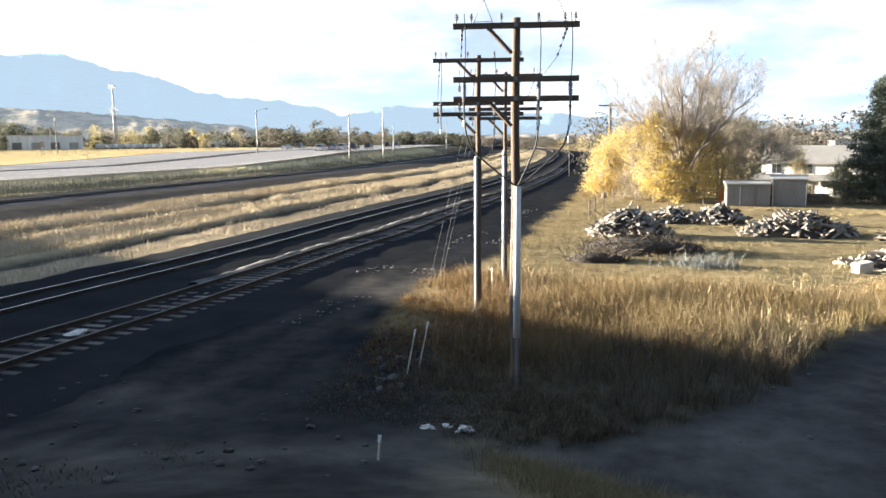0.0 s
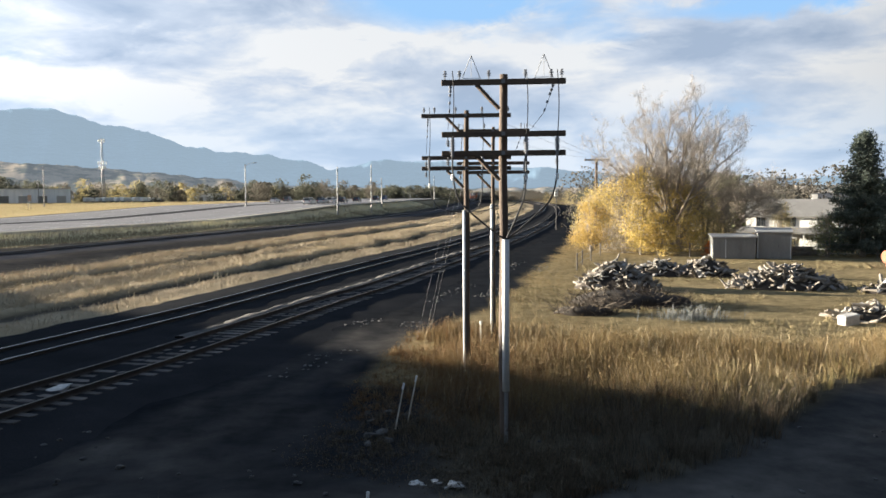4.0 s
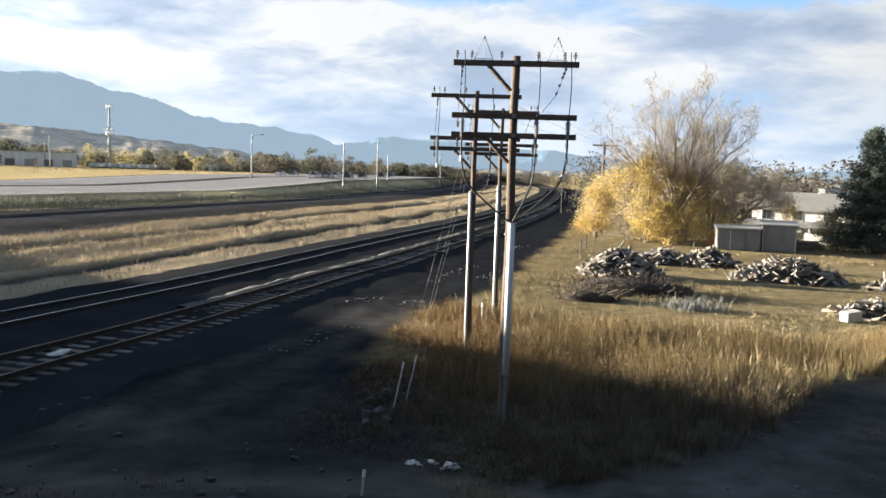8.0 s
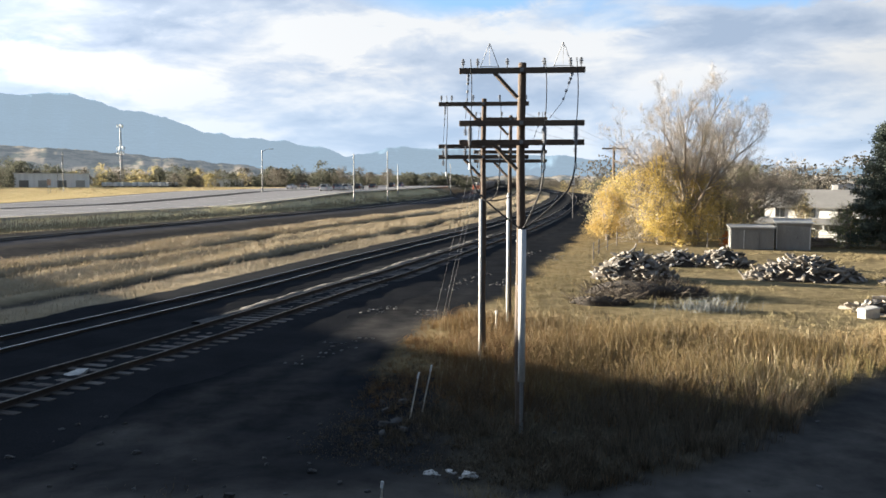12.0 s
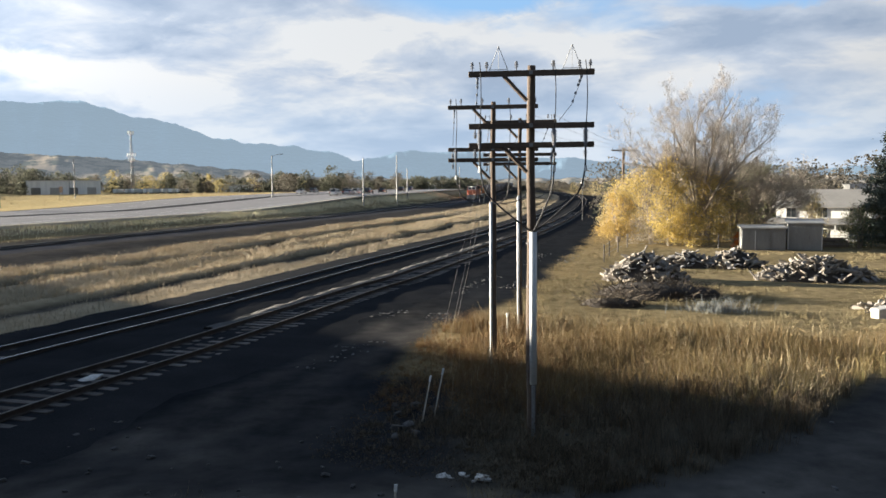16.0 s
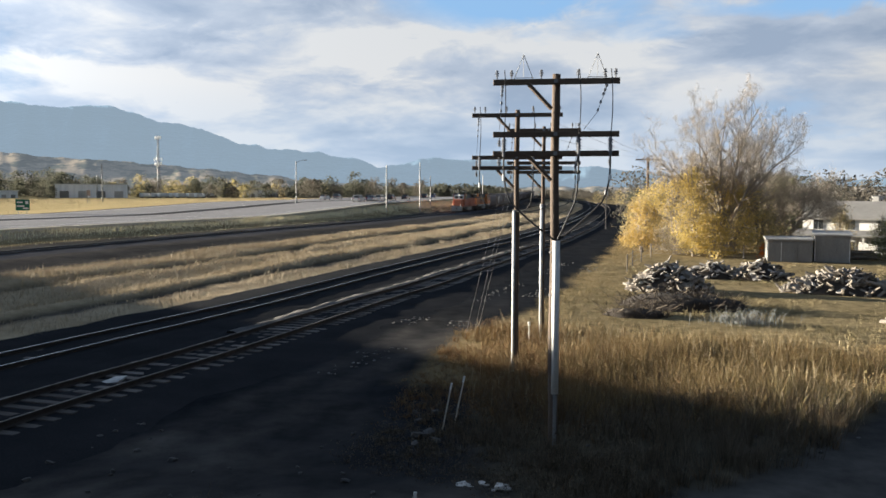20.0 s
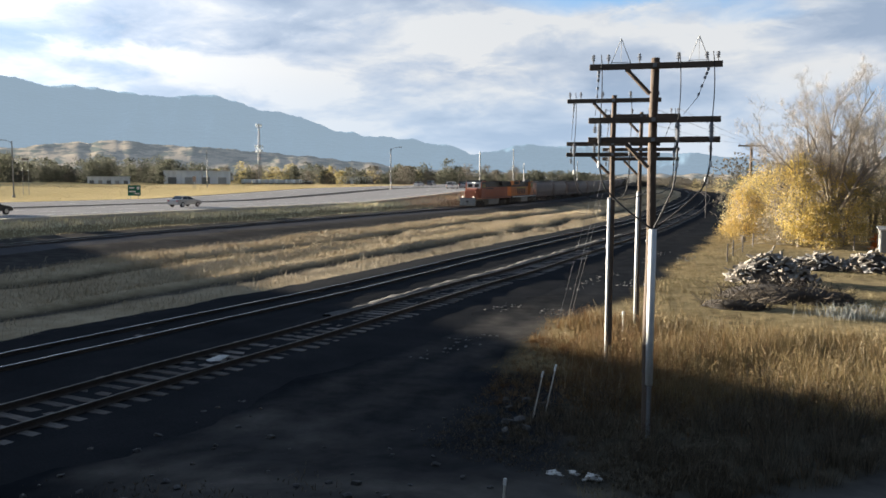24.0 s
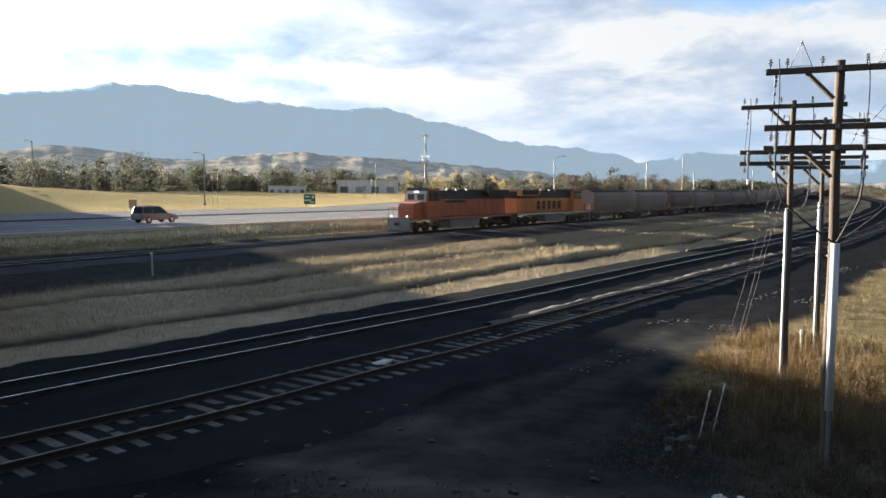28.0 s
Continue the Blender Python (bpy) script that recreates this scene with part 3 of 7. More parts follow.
def build_track(key, line, near, label, ties_as_parts):
    root = thing("railway_track", label, "railway track", kind="structure", group="railway tracks")
    q, d = dense(line, 1.0)
    ok = q[:, 1] > -60
    q, d = q[ok], d[ok]
    z = track_z(key, q[:, 1])
    low, wide = (-0.56, 6.4) if key == "c" else (-0.46, 5.6)
    k = -0.165 if key == "b" else -0.12
    v, f = ribbon(q, d, [(-wide, low), (-2.3, k - 0.03), (-1.6, k - 0.01), (-1.1, k + 0.01), (-0.62, k - 0.01), (-0.3, k + 0.01), (0, k), (0.3, k + 0.012), (0.62, k - 0.01), (1.1, k), (1.6, k - 0.012), (2.3, k - 0.04), (wide, low)], z)
    v[:, 2] += 0.02 * wave(v[:, 0], v[:, 1], 0.5) + 0.012 * rng.normal(0, 1, len(v))
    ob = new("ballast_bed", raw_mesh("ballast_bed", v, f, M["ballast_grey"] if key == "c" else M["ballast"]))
    ob.parent = root
    for s in (-0.755, 0.755):
        v, f = ribbon(q, d, [(s - 0.07, -0.165), (s - 0.07, -0.15), (s - 0.01, -0.13), (s - 0.01, -0.05), (s - 0.036, -0.035), (s - 0.036, -0.006),
                             (s + 0.036, -0.006), (s + 0.036, -0.035), (s + 0.01, -0.05), (s + 0.01, -0.13), (s + 0.07, -0.15), (s + 0.07, -0.165)], z)
        ob = new("rail", raw_mesh("rail", v, f, M["rail"], False))
        ob.parent = root
        v, f = ribbon(q, d, [(s - 0.019, -0.005), (s - 0.015, 0.001), (s + 0.015, 0.001), (s + 0.019, -0.005)], z)
        hd = new("rail_head", raw_mesh("rail_head", v, f, M["rail_dull"] if key == "b" else M["rail_head"]))
        hd.parent = ob
        tagged(hd, "bright worn running surface")
    q, d = dense(line, 0.54)
    ok = (q[:, 1] > near[0]) & (q[:, 1] < near[1])
    bm = bmesh.new()
    add_box(bm, 0, 0, -0.09, 2.6, 0.23, 0.18, bevel=0.012)
    tie = mesh_of("tie", bm, M["tie"])
    rows = [(p, v) for p, v in zip(q[ok], d[ok])]
    rest_v, rest_f = [], []
    base_v = np.array([vv.co for vv in tie.vertices])
    for n, (p, v) in enumerate(rows):
        ang = math.atan2(-v[0], v[1]) + random.uniform(-0.02, 0.02)
        zz = float(track_z(key, p[1])) - 0.15 + random.uniform(-0.012, 0.01)
        m = Matrix.Translation((p[0] + random.uniform(-0.05, 0.05), p[1], zz)) @ Matrix.Rotation(ang, 4, "Z")
        if n < ties_as_parts:
            ob = new("tie", tie)
            ob.parent = root
            ob.matrix_basis = m
        else:
            a = np.array(m)
            rest_f += [[k + len(rest_v) * len(base_v) for k in p_.vertices] for p_ in tie.polygons if len(p_.vertices) == 4]
            rest_v.append(base_v @ a[:3, :3].T + a[:3, 3])
    if rest_v:
        ob = new("tie_row", raw_mesh("tie_row", np.concatenate(rest_v), rest_f, M["tie"], False))
        ob.parent = root
        tagged(ob, kind="stuff")
    return root


def pale_shoulder():
    """The strip of pale stone spilt beside the siding."""
    q, d = dense(TRACK_B, 0.6)
    ok = (q[:, 1] > 27) & (q[:, 1] < 75)
    q, d = q[ok], d[ok]
    w = np.interp(q[:, 1], (27, 32, 60, 75), (0.1, 1, 1, 0.3))[:, None]
    prof = np.array([(-1.75, -0.36), (-1.55, -0.1), (-1.25, -0.06), (-0.98, -0.12), (-0.9, -0.25)])
    v, f = ribbon(q, d, prof, track_z("b", q[:, 1]))
    v[:, 2] += rng.normal(0, 0.035, len(v))
    v[:, :2] += rng.normal(0, 0.06, (len(v), 2))
    tagged(new("ballast_shoulder", raw_mesh("ballast_shoulder", v, f, M["ballast_pale"])), "pale crushed stone heaped beside the siding", "ballast", kind="structure")


pale_shoulder()
build_track("b", TRACK_B, (-8, 150), "straight-then-curving siding of rusty rails on grey wooden ties", 240)
build_track("a", TRACK_A, (-8, 150), "main railway line with bright rails on dark ballast", 140)
build_track("c", TRACK_C, (0, 90), "main railway line on a dark ballast bank by the highway", 60)


def build_highway():
    line = [(-103, -430), (-97, -300), (-92, -180)] + offset(TRACK_C, 38.5)
    q, d = dense(line, 8.0)
    z = road_level(q[:, 1]) + 0.03
    root = thing("highway", "grey asphalt divided highway with a paved median", "road", kind="structure")
    for name, a, b, mat, dz in (("carriageway", -22, -2.5, M["asphalt"], 0.05), ("carriageway", 2.5, 21.5, M["asphalt"], 0.05), ("median", -2.5, 2.5, M["median"], 0.02), ("shoulder", 21.5, 23.2, M["gravel_pale"], 0.03), ("shoulder", -23.4, -22, M["median"], 0.03)):
        v, f = ribbon(q, d, [(a, -0.3), (a, dz), ((a + b) / 2, dz + 0.03 * (name != "median")), (b, dz), (b, -0.3)], z)
        ob = new(name, raw_mesh(name, v, f, mat, False))
        ob.parent = root
    for o in (-19.5, -3.3, 3.3, 19.6):
        v, f = ribbon(q, d, [(o - 0.09, 0.0), (o - 0.08, 0.012), (o + 0.08, 0.012), (o + 0.09, 0.0)], z + 0.062)
        ob = new("edge_line", raw_mesh("edge_line", v, f, M["paint"]))
        ob.parent = root
    bm = bmesh.new()
    add_box(bm, 0, 0, 0, 0.14, 3.0, 0.012)
    dash = mesh_of("lane_dash", bm, M["paint"])
    q, d = dense(line, 12.0)
    for o in (-14.0, -8.6, 8.6, 14.0):
        for p, v in zip(q, d):
            if -10 < p[1] < 330:
                ob = new("lane_dash", dash)
                ob.parent = root
                ob.matrix_basis = Matrix.Translation((p[0] + v[1] * o, p[1] - v[0] * o, float(road_level(p[1])) + 0.118)) @ Matrix.Rotation(math.atan2(-v[0], v[1]), 4, "Z")


build_highway()


def build_bridge():
    """The road bridge above and behind the camera, whose shadow lies over the tracks."""
    root = thing("road_bridge", "plain concrete road bridge over the tracks and the highway", "bridge", kind="structure")
    ang = math.atan2(BRIDGE_D[1], BRIDGE_D[0])
    root.matrix_basis = Matrix.Rotation(ang, 4, "Z")
    # in its own space x runs along the bridge (away to the left), y across it (towards the tracks is negative)
    bm = bmesh.new()
    add_box(bm, 40, 10.9, 6.95, 260, 15.0, 0.5)
    part("deck", bm, M["concrete"], root)
    for y in (3.55, 18.25):
        bm = bmesh.new()
        add_box(bm, 40, y, 7.88, 260, 0.3, 1.46, bevel=0.04)
        part("parapet", bm, M["concrete"], root)
    for k in range(5):
        bm = bmesh.new()
        add_box(bm, 40, 4.9 + 3 * k, 6.25, 260, 0.5, 0.9)
        part("girder", bm, M["concrete"], root)
    for x in (36, 66, 90, 128):
        for y in (5.9, 10.9, 15.9):
            bm = bmesh.new()
            add_tube(bm, (x, y, -0.3), (x, y, 5.2), 0.5, seg=16)
            part("pier", bm, M["concrete"], root)
        bm = bmesh.new()
        add_box(bm, x, 10.9, 5.5, 1.1, 13.5, 0.6)
        part("pier_cap", bm, M["concrete"], root)
    for x in (-3.0, 150.0):
        bm = bmesh.new()
        add_box(bm, x, 10.9, 3.3, 1.2, 14.2, 7.0)
        part("abutment", bm, M["concrete"], root)


build_bridge()

# ---- utility poles with their hardware ----
M["cable"] = material("cable_black", (0.025, 0.025, 0.028), 0.5, bump=0)


def insulator(bm, x, y, z, up=1, k=1.0):
    """A ribbed insulator on a pin."""
    add_tube(bm, (x, y, z), (x, y, z + up * 0.20 * k), 0.012, seg=6)
    for i, r in enumerate((0.045, 0.055, 0.04)):
        add_tube(bm, (x, y, z + up * (0.07 + 0.05 * i) * k), (x, y, z + up * (0.10 + 0.05 * i) * k), r * k, r * 0.6 * k, 8)


def bend(a, b, c, n=12):
    """Points on a curve from a to c, drawn towards b."""
    a, b, c = Vector(a), Vector(b), Vector(c)
    return [a * (1 - u) ** 2 + b * 2 * u * (1 - u) + c * u * u for u in (i / n for i in range(n + 1))]


def utility_pole(x, y, h, turn, arms, label, casing, fancy, thick=0.096, guard=0.072):
    """A wooden pole; arms: heights of its crossarms; casing: (low, high, angle, white) of the cable guard."""
    root = thing("utility_pole", label, "utility pole", pose(x, y, 0, rz=turn), "utility poles by the track")
    bm = bmesh.new()
    n, rows = 16, 14
    rings = []
    for k in range(rows + 1):
        z = -0.4 + (h + 0.4) * k / rows
        r = thick * (1 - 0.2 * k / rows)
        rings.append([bm.verts.new((r * (1 + 0.03 * math.sin(3 * a + k)) * math.cos(a) + 0.008 * math.sin(k), r * (1 + 0.03 * math.cos(2 * a + k)) * math.sin(a), z)) for a in (i * math.tau / n for i in range(n))])
    for a, b in zip(rings, rings[1:]):
        for i in range(n):
            bm.faces.new((a[i], a[(i + 1) % n], b[(i + 1) % n], b[i]))
    bm.faces.new(rings[-1])
    part("shaft", bm, M["pole"], root, soft=True)
    half = 1.2
    for i, z in enumerate(arms):
        bm = bmesh.new()
        add_box(bm, 0, -0.135, z, 2 * half, 0.09, 0.108, bevel=0.008)
        arm = part("crossarm", bm, M["arm"], root, "weathered dark wooden crossarm")
        bm = bmesh.new()
        add_tube(bm, (0, -0.26, z), (0, 0.2, z), 0.012, seg=6)
        add_box(bm, 0, -0.245, z, 0.07, 0.012, 0.07)
        part("bolt", bm, M["galv"], arm)
        for xx in ((-1.13, -0.85, -0.28, 0.42, 0.92, 1.12) if i == 0 else (-1.08, 0.42, 1.03)):
            bm = bmesh.new()
            insulator(bm, xx, -0.135, z + 0.06 if i == 0 else z - 0.06, 1 if i == 0 else -1, 0.85)
            part("insulator", bm, M["porcelain"], arm)
    for z0, z1 in ((arms[0] - 0.05, arms[0] - 0.52), (arms[-1] - 0.05, arms[-1] - 0.52)):
        bm = bmesh.new()
        a, b = Vector((-0.52, -0.19, z0)), Vector((-0.08, -0.13, z1))
        add_tube(bm, a, b, 0.042, seg=6)
        part("brace", bm, M["arm"], root, "diagonal wooden brace")
    if fancy:
        for xx in (-0.62, 0.78):
            bm = bmesh.new()
            top = (xx, -0.135, arms[0] + 0.52)
            for foot in (-0.18, 0.18):
                add_tube(bm, (xx + foot, -0.135, arms[0] + 0.06), top, 0.007, seg=5)
            add_tube(bm, (xx, -0.135, arms[0] + 0.1), top, 0.005, seg=5)
            add_tube(bm, (xx - 0.18, -0.135, arms[0] + 0.08), (xx + 0.18, -0.135, arms[0] + 0.08), 0.006, seg=5)
            part("bird_guard", bm, M["galv"], root, "thin wire triangle on the top arm")
    # fused cut-outs between the two lower arms, jumpers from the top arm
    for xx in (-0.98, 0.44, 1.03):
        bm = bmesh.new()
        add_tube(bm, (xx, -0.30, arms[-1] + 0.30), (xx, -0.30, arms[-1] - 0.06), 0.03, seg=8)
        for k in range(5):
            add_tube(bm, (xx, -0.30, arms[-1] + 0.02 + 0.055 * k), (xx, -0.30, arms[-1] + 0.045 + 0.055 * k), 0.055, 0.04, 8)
        add_box(bm, xx, -0.25, arms[-1] + 0.12, 0.03, 0.10, 0.05)
        part("cutout", bm, M["porcelain"], root, "grey porcelain fuse cut-out")
        bm = bmesh.new()
        add_strip(bm, bend((xx, -0.2, arms[0] + 0.22), (xx + 0.06, -0.34, arms[0] - 0.4), (xx, -0.30, arms[-1] + 0.3), 10), 0.009)
        part("jumper_wire", bm, M["wire"], root)
    # strain insulators that hang from the ends of the top arm, with a thin tail of wire
    for xx, way in ((0.98, -0.34), (-1.02, -0.05)):
        bm = bmesh.new()
        for k in range(7):
            u, w = 0.07 + 0.075 * k, 0.07 + 0.075 * k + 0.05
            if k not in (3, 5):
                add_tube(bm, (xx + way * u, -0.15, arms[0] - u), (xx + way * w, -0.15, arms[0] - w), 0.034 - 0.003 * k, 0.024, 7)
        add_strip(bm, [(xx, -0.14, arms[0] - 0.05), (xx + way * 0.6, -0.15, arms[0] - 0.6), (xx + way * 1.3, -0.05, arms[-2] + 0.1)], 0.0055, 5)
        part("strain_insulator", bm, M["porcelain"], root)
    lo, hi, ang, white = casing
    dx, dy = math.sin(ang) * (thick - 0.012), -math.cos(ang) * (thick - 0.012)
    bm = bmesh.new()
    rings = []
    n = 12
    for z in (lo, (lo + hi) / 2, hi):
        ring = []
        for i in range(n + 1):
            a = ang - math.pi / 2 + math.pi * (i / n - 0.5) * 1.25
            ring.append((dx + math.cos(a) * guard, dy + math.sin(a) * guard, z))
        for i in range(n, -1, -1):
            a = ang - math.pi / 2 + math.pi * (i / n - 0.5) * 1.25
            ring.append((dx + math.cos(a) * (guard - 0.006), dy + math.sin(a) * (guard - 0.006), z))
        rings.append([bm.verts.new(v) for v in ring])
    for a, b in zip(rings, rings[1:]):
        for i in range(len(a)):
            j = (i + 1) % len(a)
            bm.faces.new((a[i], a[j], b[j], b[i]))
    bm.faces.new(rings[0]), bm.faces.new(rings[-1])
    part("cable_guard", bm, M["casing"] if white else M["galv"], root, "pale cable guard up the pole" if white else "grey steel cable guard", True)
    if lo > 0.5:
        bm = bmesh.new()
        add_tube(bm, (dx, dy, -0.2), (dx, dy, lo + 0.1), 0.042, seg=10)
        part("conduit", bm, M["galv"], root, "grey conduit below the guard")
    for k in range(4):
        z = lo + (hi - lo) * (0.08 + 0.28 * k)
        bm = bmesh.new()
        add_tube(bm, (0, 0, z), (0, 0, z + 0.025), thick + 0.006, seg=16, caps=False)
        part("strap", bm, M["steel"], root)
    top = (dx, dy, hi - 0.02)
    for xx, pull in ((-0.98, (-1.15, 0.7)), (0.44, (0.5, 0.35)), (1.03, (1.25, 0.55))):
        bm = bmesh.new()
        a = (xx, -0.30, arms[-1] - 0.06)
        low = arms[-1] - 0.75
        pts = bend(a, (xx * 1.02, -0.30, low + 0.1), (xx * 0.86, -0.30, low - 0.18), 8)[:-1] + bend((xx * 0.86, -0.30, low - 0.18), (xx * 0.6, -0.30, low - 0.48), top, 12)
        add_strip(bm, pts, 0.017 if fancy else 0.014, 8)
        part("power_cable", bm, M["cable"], root, "thick black cable looping down to the guard")
        bm = bmesh.new()
        add_tube(bm, (xx, -0.30, arms[-1] - 0.52), (xx, -0.30, arms[-1] - 0.40), 0.028, seg=8)
        part("cable_tag", bm, M["casing"], root)
    return root


POLES = [((1.42, 15.79), 7.33, -5.3, (7.17, 6.17, 5.80)), ((0.95, 21.78), 7.27, -5.3, (7.12, 6.0, 5.72)), ((2.05, 26.8), 7.25, -5.3, (7.12, 6.05, 5.75))]
utility_pole(*POLES[0][0], *POLES[0][1:], "brown wooden pole with three crossarms and a white cable guard", (1.1, 4.12, 0.5, True), True)
utility_pole(*POLES[1][0], *POLES[1][1:], "brown wooden pole with looped black cables and a pale cable guard", (0.15, 4.6, -1.2, True), False, 0.080, 0.048)
utility_pole(*POLES[2][0], *POLES[2][1:], "slender brown wooden pole with a pale cable guard", (0.15, 4.7, -0.9, True), False, 0.072, 0.052)


def far_pole():
    root = thing("utility_pole", "single dark wooden pole with one crossarm", "utility pole", pose(16.0, 78.3, 0), "utility poles by the track")
    bm = bmesh.new()
    add_tube(bm, (0, 0, -0.3), (0, 0, 8.6), 0.17, 0.12, 12)
    part("shaft", bm, M["pole"], root, soft=True)
    bm = bmesh.new()
    add_box(bm, 0, -0.16, 8.38, 2.4, 0.11, 0.13)
    arm = part("crossarm", bm, M["arm"], root)
    for x in (-1.1, -0.4, 0.4, 1.1):
        bm = bmesh.new()
        insulator(bm, x, -0.16, 8.44)
        part("insulator", bm, M["porcelain"], arm)
    for s in (-1, 1):
        bm = bmesh.new()
        add_tube(bm, (0.6 * s, -0.16, 8.3), (0.03 * s, -0.14, 7.8), 0.015, seg=6)
        part("brace", bm, M["galv"], root)


far_pole()


def sag(a, b, drop, n=14):
    a, b = Vector(a), Vector(b)
    return [a.lerp(b, i / n) - Vector((0, 0, drop * 4 * (i / n) * (1 - i / n))) for i in range(n + 1)]


def overhead_lines():
    root = thing("overhead_line", "thin sagging black wires from pole to pole", "cable", kind="structure")
    ends = []
    for (x, y), h, turn, arms in POLES:
        m = pose(x, y, 0, rz=turn)
        ends.append([m @ Vector((xx, -0.185, arms[0] + 0.22)) for xx in (-1.13, 0.42, 1.12)])
    far = [Vector((16.0 + dx, 78.1, 8.64)) for dx in (-1.1, 0.4, 1.1)]
    rows = list(zip(ends[2], far))
    rows += [(f, f + Vector((14, 60, 1.0))) for f in far]
    for a, b in rows:
        bm = bmesh.new()
        add_strip(bm, sag(a, b, 0.004 * (b - a).length), 0.006, 5)
        part("wire", bm, M["wire"], root)
    gx = thing("guy_wire", "three slim steel guy wires from a pole to the ground", "cable")
    for i, (ax, ay) in enumerate(((-0.56, 27.4), (-0.24, 28.6), (-0.12, 29.1))):
        bm = bmesh.new()
        add_strip(bm, [(0.95, 21.9, 6.9 - 0.6 * i), (ax, ay, 0.0)], 0.0042, 6)
        part("strand", bm, M["porcelain"], gx)


overhead_lines()

# ---- stakes, marker posts and rubbish by the path ----
M["stake"] = material("pale_stake", (0.62, 0.58, 0.5), 0.7, scale=4, bump=0.2)


def stake(x, y, h, lean_x, lean_y, r, label, z0=0.0):
    root = thing("stake", label, "stake", pose(x, y, z0))
    bm = bmesh.new()
    add_tube(bm, (0, 0, -0.2), (lean_x, lean_y, h), r, r * 0.85, 7)
    part("rod", bm, M["stake"], root)
    bm = bmesh.new()
    add_tube(bm, (lean_x * 0.88, lean_y * 0.88, h * 0.88), (lean_x, lean_y, h + 0.01), r * 1.25, seg=7)
    part("cap", bm, M["casing"], root)


stake(-0.85, 16.77, 1.02, 0.24, 0.0, 0.018, "thin pale leaning stake in dry weeds")
stake(-0.61, 17.27, 1.06, 0.26, 0.0, 0.018, "thin pale leaning stake in dry weeds")
stake(-1.0, 11.2, 0.72, 0.06, 0.1, 0.02, "short white-topped stake beside the dirt track")
stake(-31.9, 37.0, 1.35, -0.06, 0.0, 0.05, "white marker post in dry grass by the track")
stake(1.55, 25.6, 0.95, 0.0, 0.0, 0.03, "pale wooden stake in tall grass")
M["litter"] = material("white_litter", (0.6, 0.58, 0.54), 0.8, tint=(0.35, 0.33, 0.3), scale=5, bump=0.3, vary=0.3)
M["rock"] = material("grey_rock", (0.1054, 0.1023, 0.0992), 0.9, tint=(0.0558, 0.05456, 0.0527), scale=4, fine=20, bump=0.6, vary=0.35)


def chunk_mesh(name, seed, mat, sx=1.0, sy=1.0, sz=1.0, rough=0.18):
    r = random.Random(seed)
    bm = bmesh.new()
    bmesh.ops.create_icosphere(bm, subdivisions=1, radius=0.5)
    for v in bm.verts:
        k = 1 + r.uniform(-rough, rough)
        v.co = Vector((max(-0.36, min(0.36, v.co.x)) * sx * k, max(-0.36, min(0.36, v.co.y)) * sy * k, max(-0.34, min(0.34, v.co.z)) * sz * k)) * 1.35
    return mesh_of(name, bm, mat)


ROCKS = [chunk_mesh("stone", 10 + i, M["rock"], 1, 0.8, 0.6) for i in range(4)]
LITTER = [chunk_mesh("litter", 20 + i, M["litter"], 1.2, 0.8, 0.5, 0.3) for i in range(3)]


def scatter(name, meshes, label, category, spots, piece):
    root = thing(name, label, category)
    for x, y, s in spots:
        ob = new(piece, random.choice(meshes))
        ob.parent = root
        z = float(height(x, y))
        ob.matrix_basis = Matrix.Translation((x, y, z + s * 0.16)) @ Euler((random.uniform(-.3, .3), random.uniform(-.3, .3), random.uniform(0, 6))).to_matrix().to_4x4() @ Matrix.Diagonal((s, s, s, 1))
    return root


def gravel_spots(n, b0, y0, y1, seed):
    """Places along the siding, b0 metres to its right."""
    r = random.Random(seed)
    q, d = dense(TRACK_B, 0.5)
    k = [i for i in range(len(q)) if y0 < q[i][1] < y1]
    out = []
    for _ in range(n):
        i = r.choice(k)
        o = b0 + r.gauss(0, 0.28)
        out.append((q[i][0] + d[i][1] * o, q[i][1] - d[i][0] * o, r.uniform(0.03, 0.10)))
    return out


M["gravel"] = material("pale_gravel", (0.1612, 0.1581, 0.155), 0.9, tint=(0.093, 0.09176, 0.0899), scale=4, bump=0.4, vary=0.35)
GRAVEL = [chunk_mesh("gravel", 80 + i, M["gravel"], 1.3, 0.9, 0.45, 0.25) for i in range(3)]
for n, b0, y0, y1, seed in ((34, 4.6, 23, 27.5, 1), (26, 3.4, 31, 33.5, 2), (22, 5.4, 31.5, 33.0, 3), (44, 4.2, 39, 46, 4), (40, 6.2, 41, 46, 5), (60, 4.8, 52, 61, 6), (46, 7.0, 54, 61, 7)):
    scatter("gravel_patch", GRAVEL, "patch of pale gravel spilt on black cinders", "gravel", gravel_spots(n, b0, y0, y1, seed), "gravel_piece")
scatter("litter_pile", LITTER, "scattered white rubble at the edge of dark weeds", "debris",
        [(-0.32, 13.35, .17), (-0.24, 13.4, .12), (-0.16, 13.32, .1), (0.02, 13.5, .14), (0.1, 13.42, .1), (0.3, 13.3, .18), (0.38, 13.4, .15), (0.45, 13.25, .13), (0.22, 13.2, .08)], "rubble_piece")
scatter("stone_scatter", ROCKS, "loose grey stones at the edge of the cinders", "stone",
        [(-1.3, 16.2, .28), (-1.2, 16.25, .2), (-1.05, 16.4, .25), (-0.9, 15.9, .2), (-1.35, 17.3, .22), (-1.0, 18.0, .25), (-1.5, 18.1, .15), (-0.6, 17.6, .3), (-1.3, 15.6, .2)], "stone")
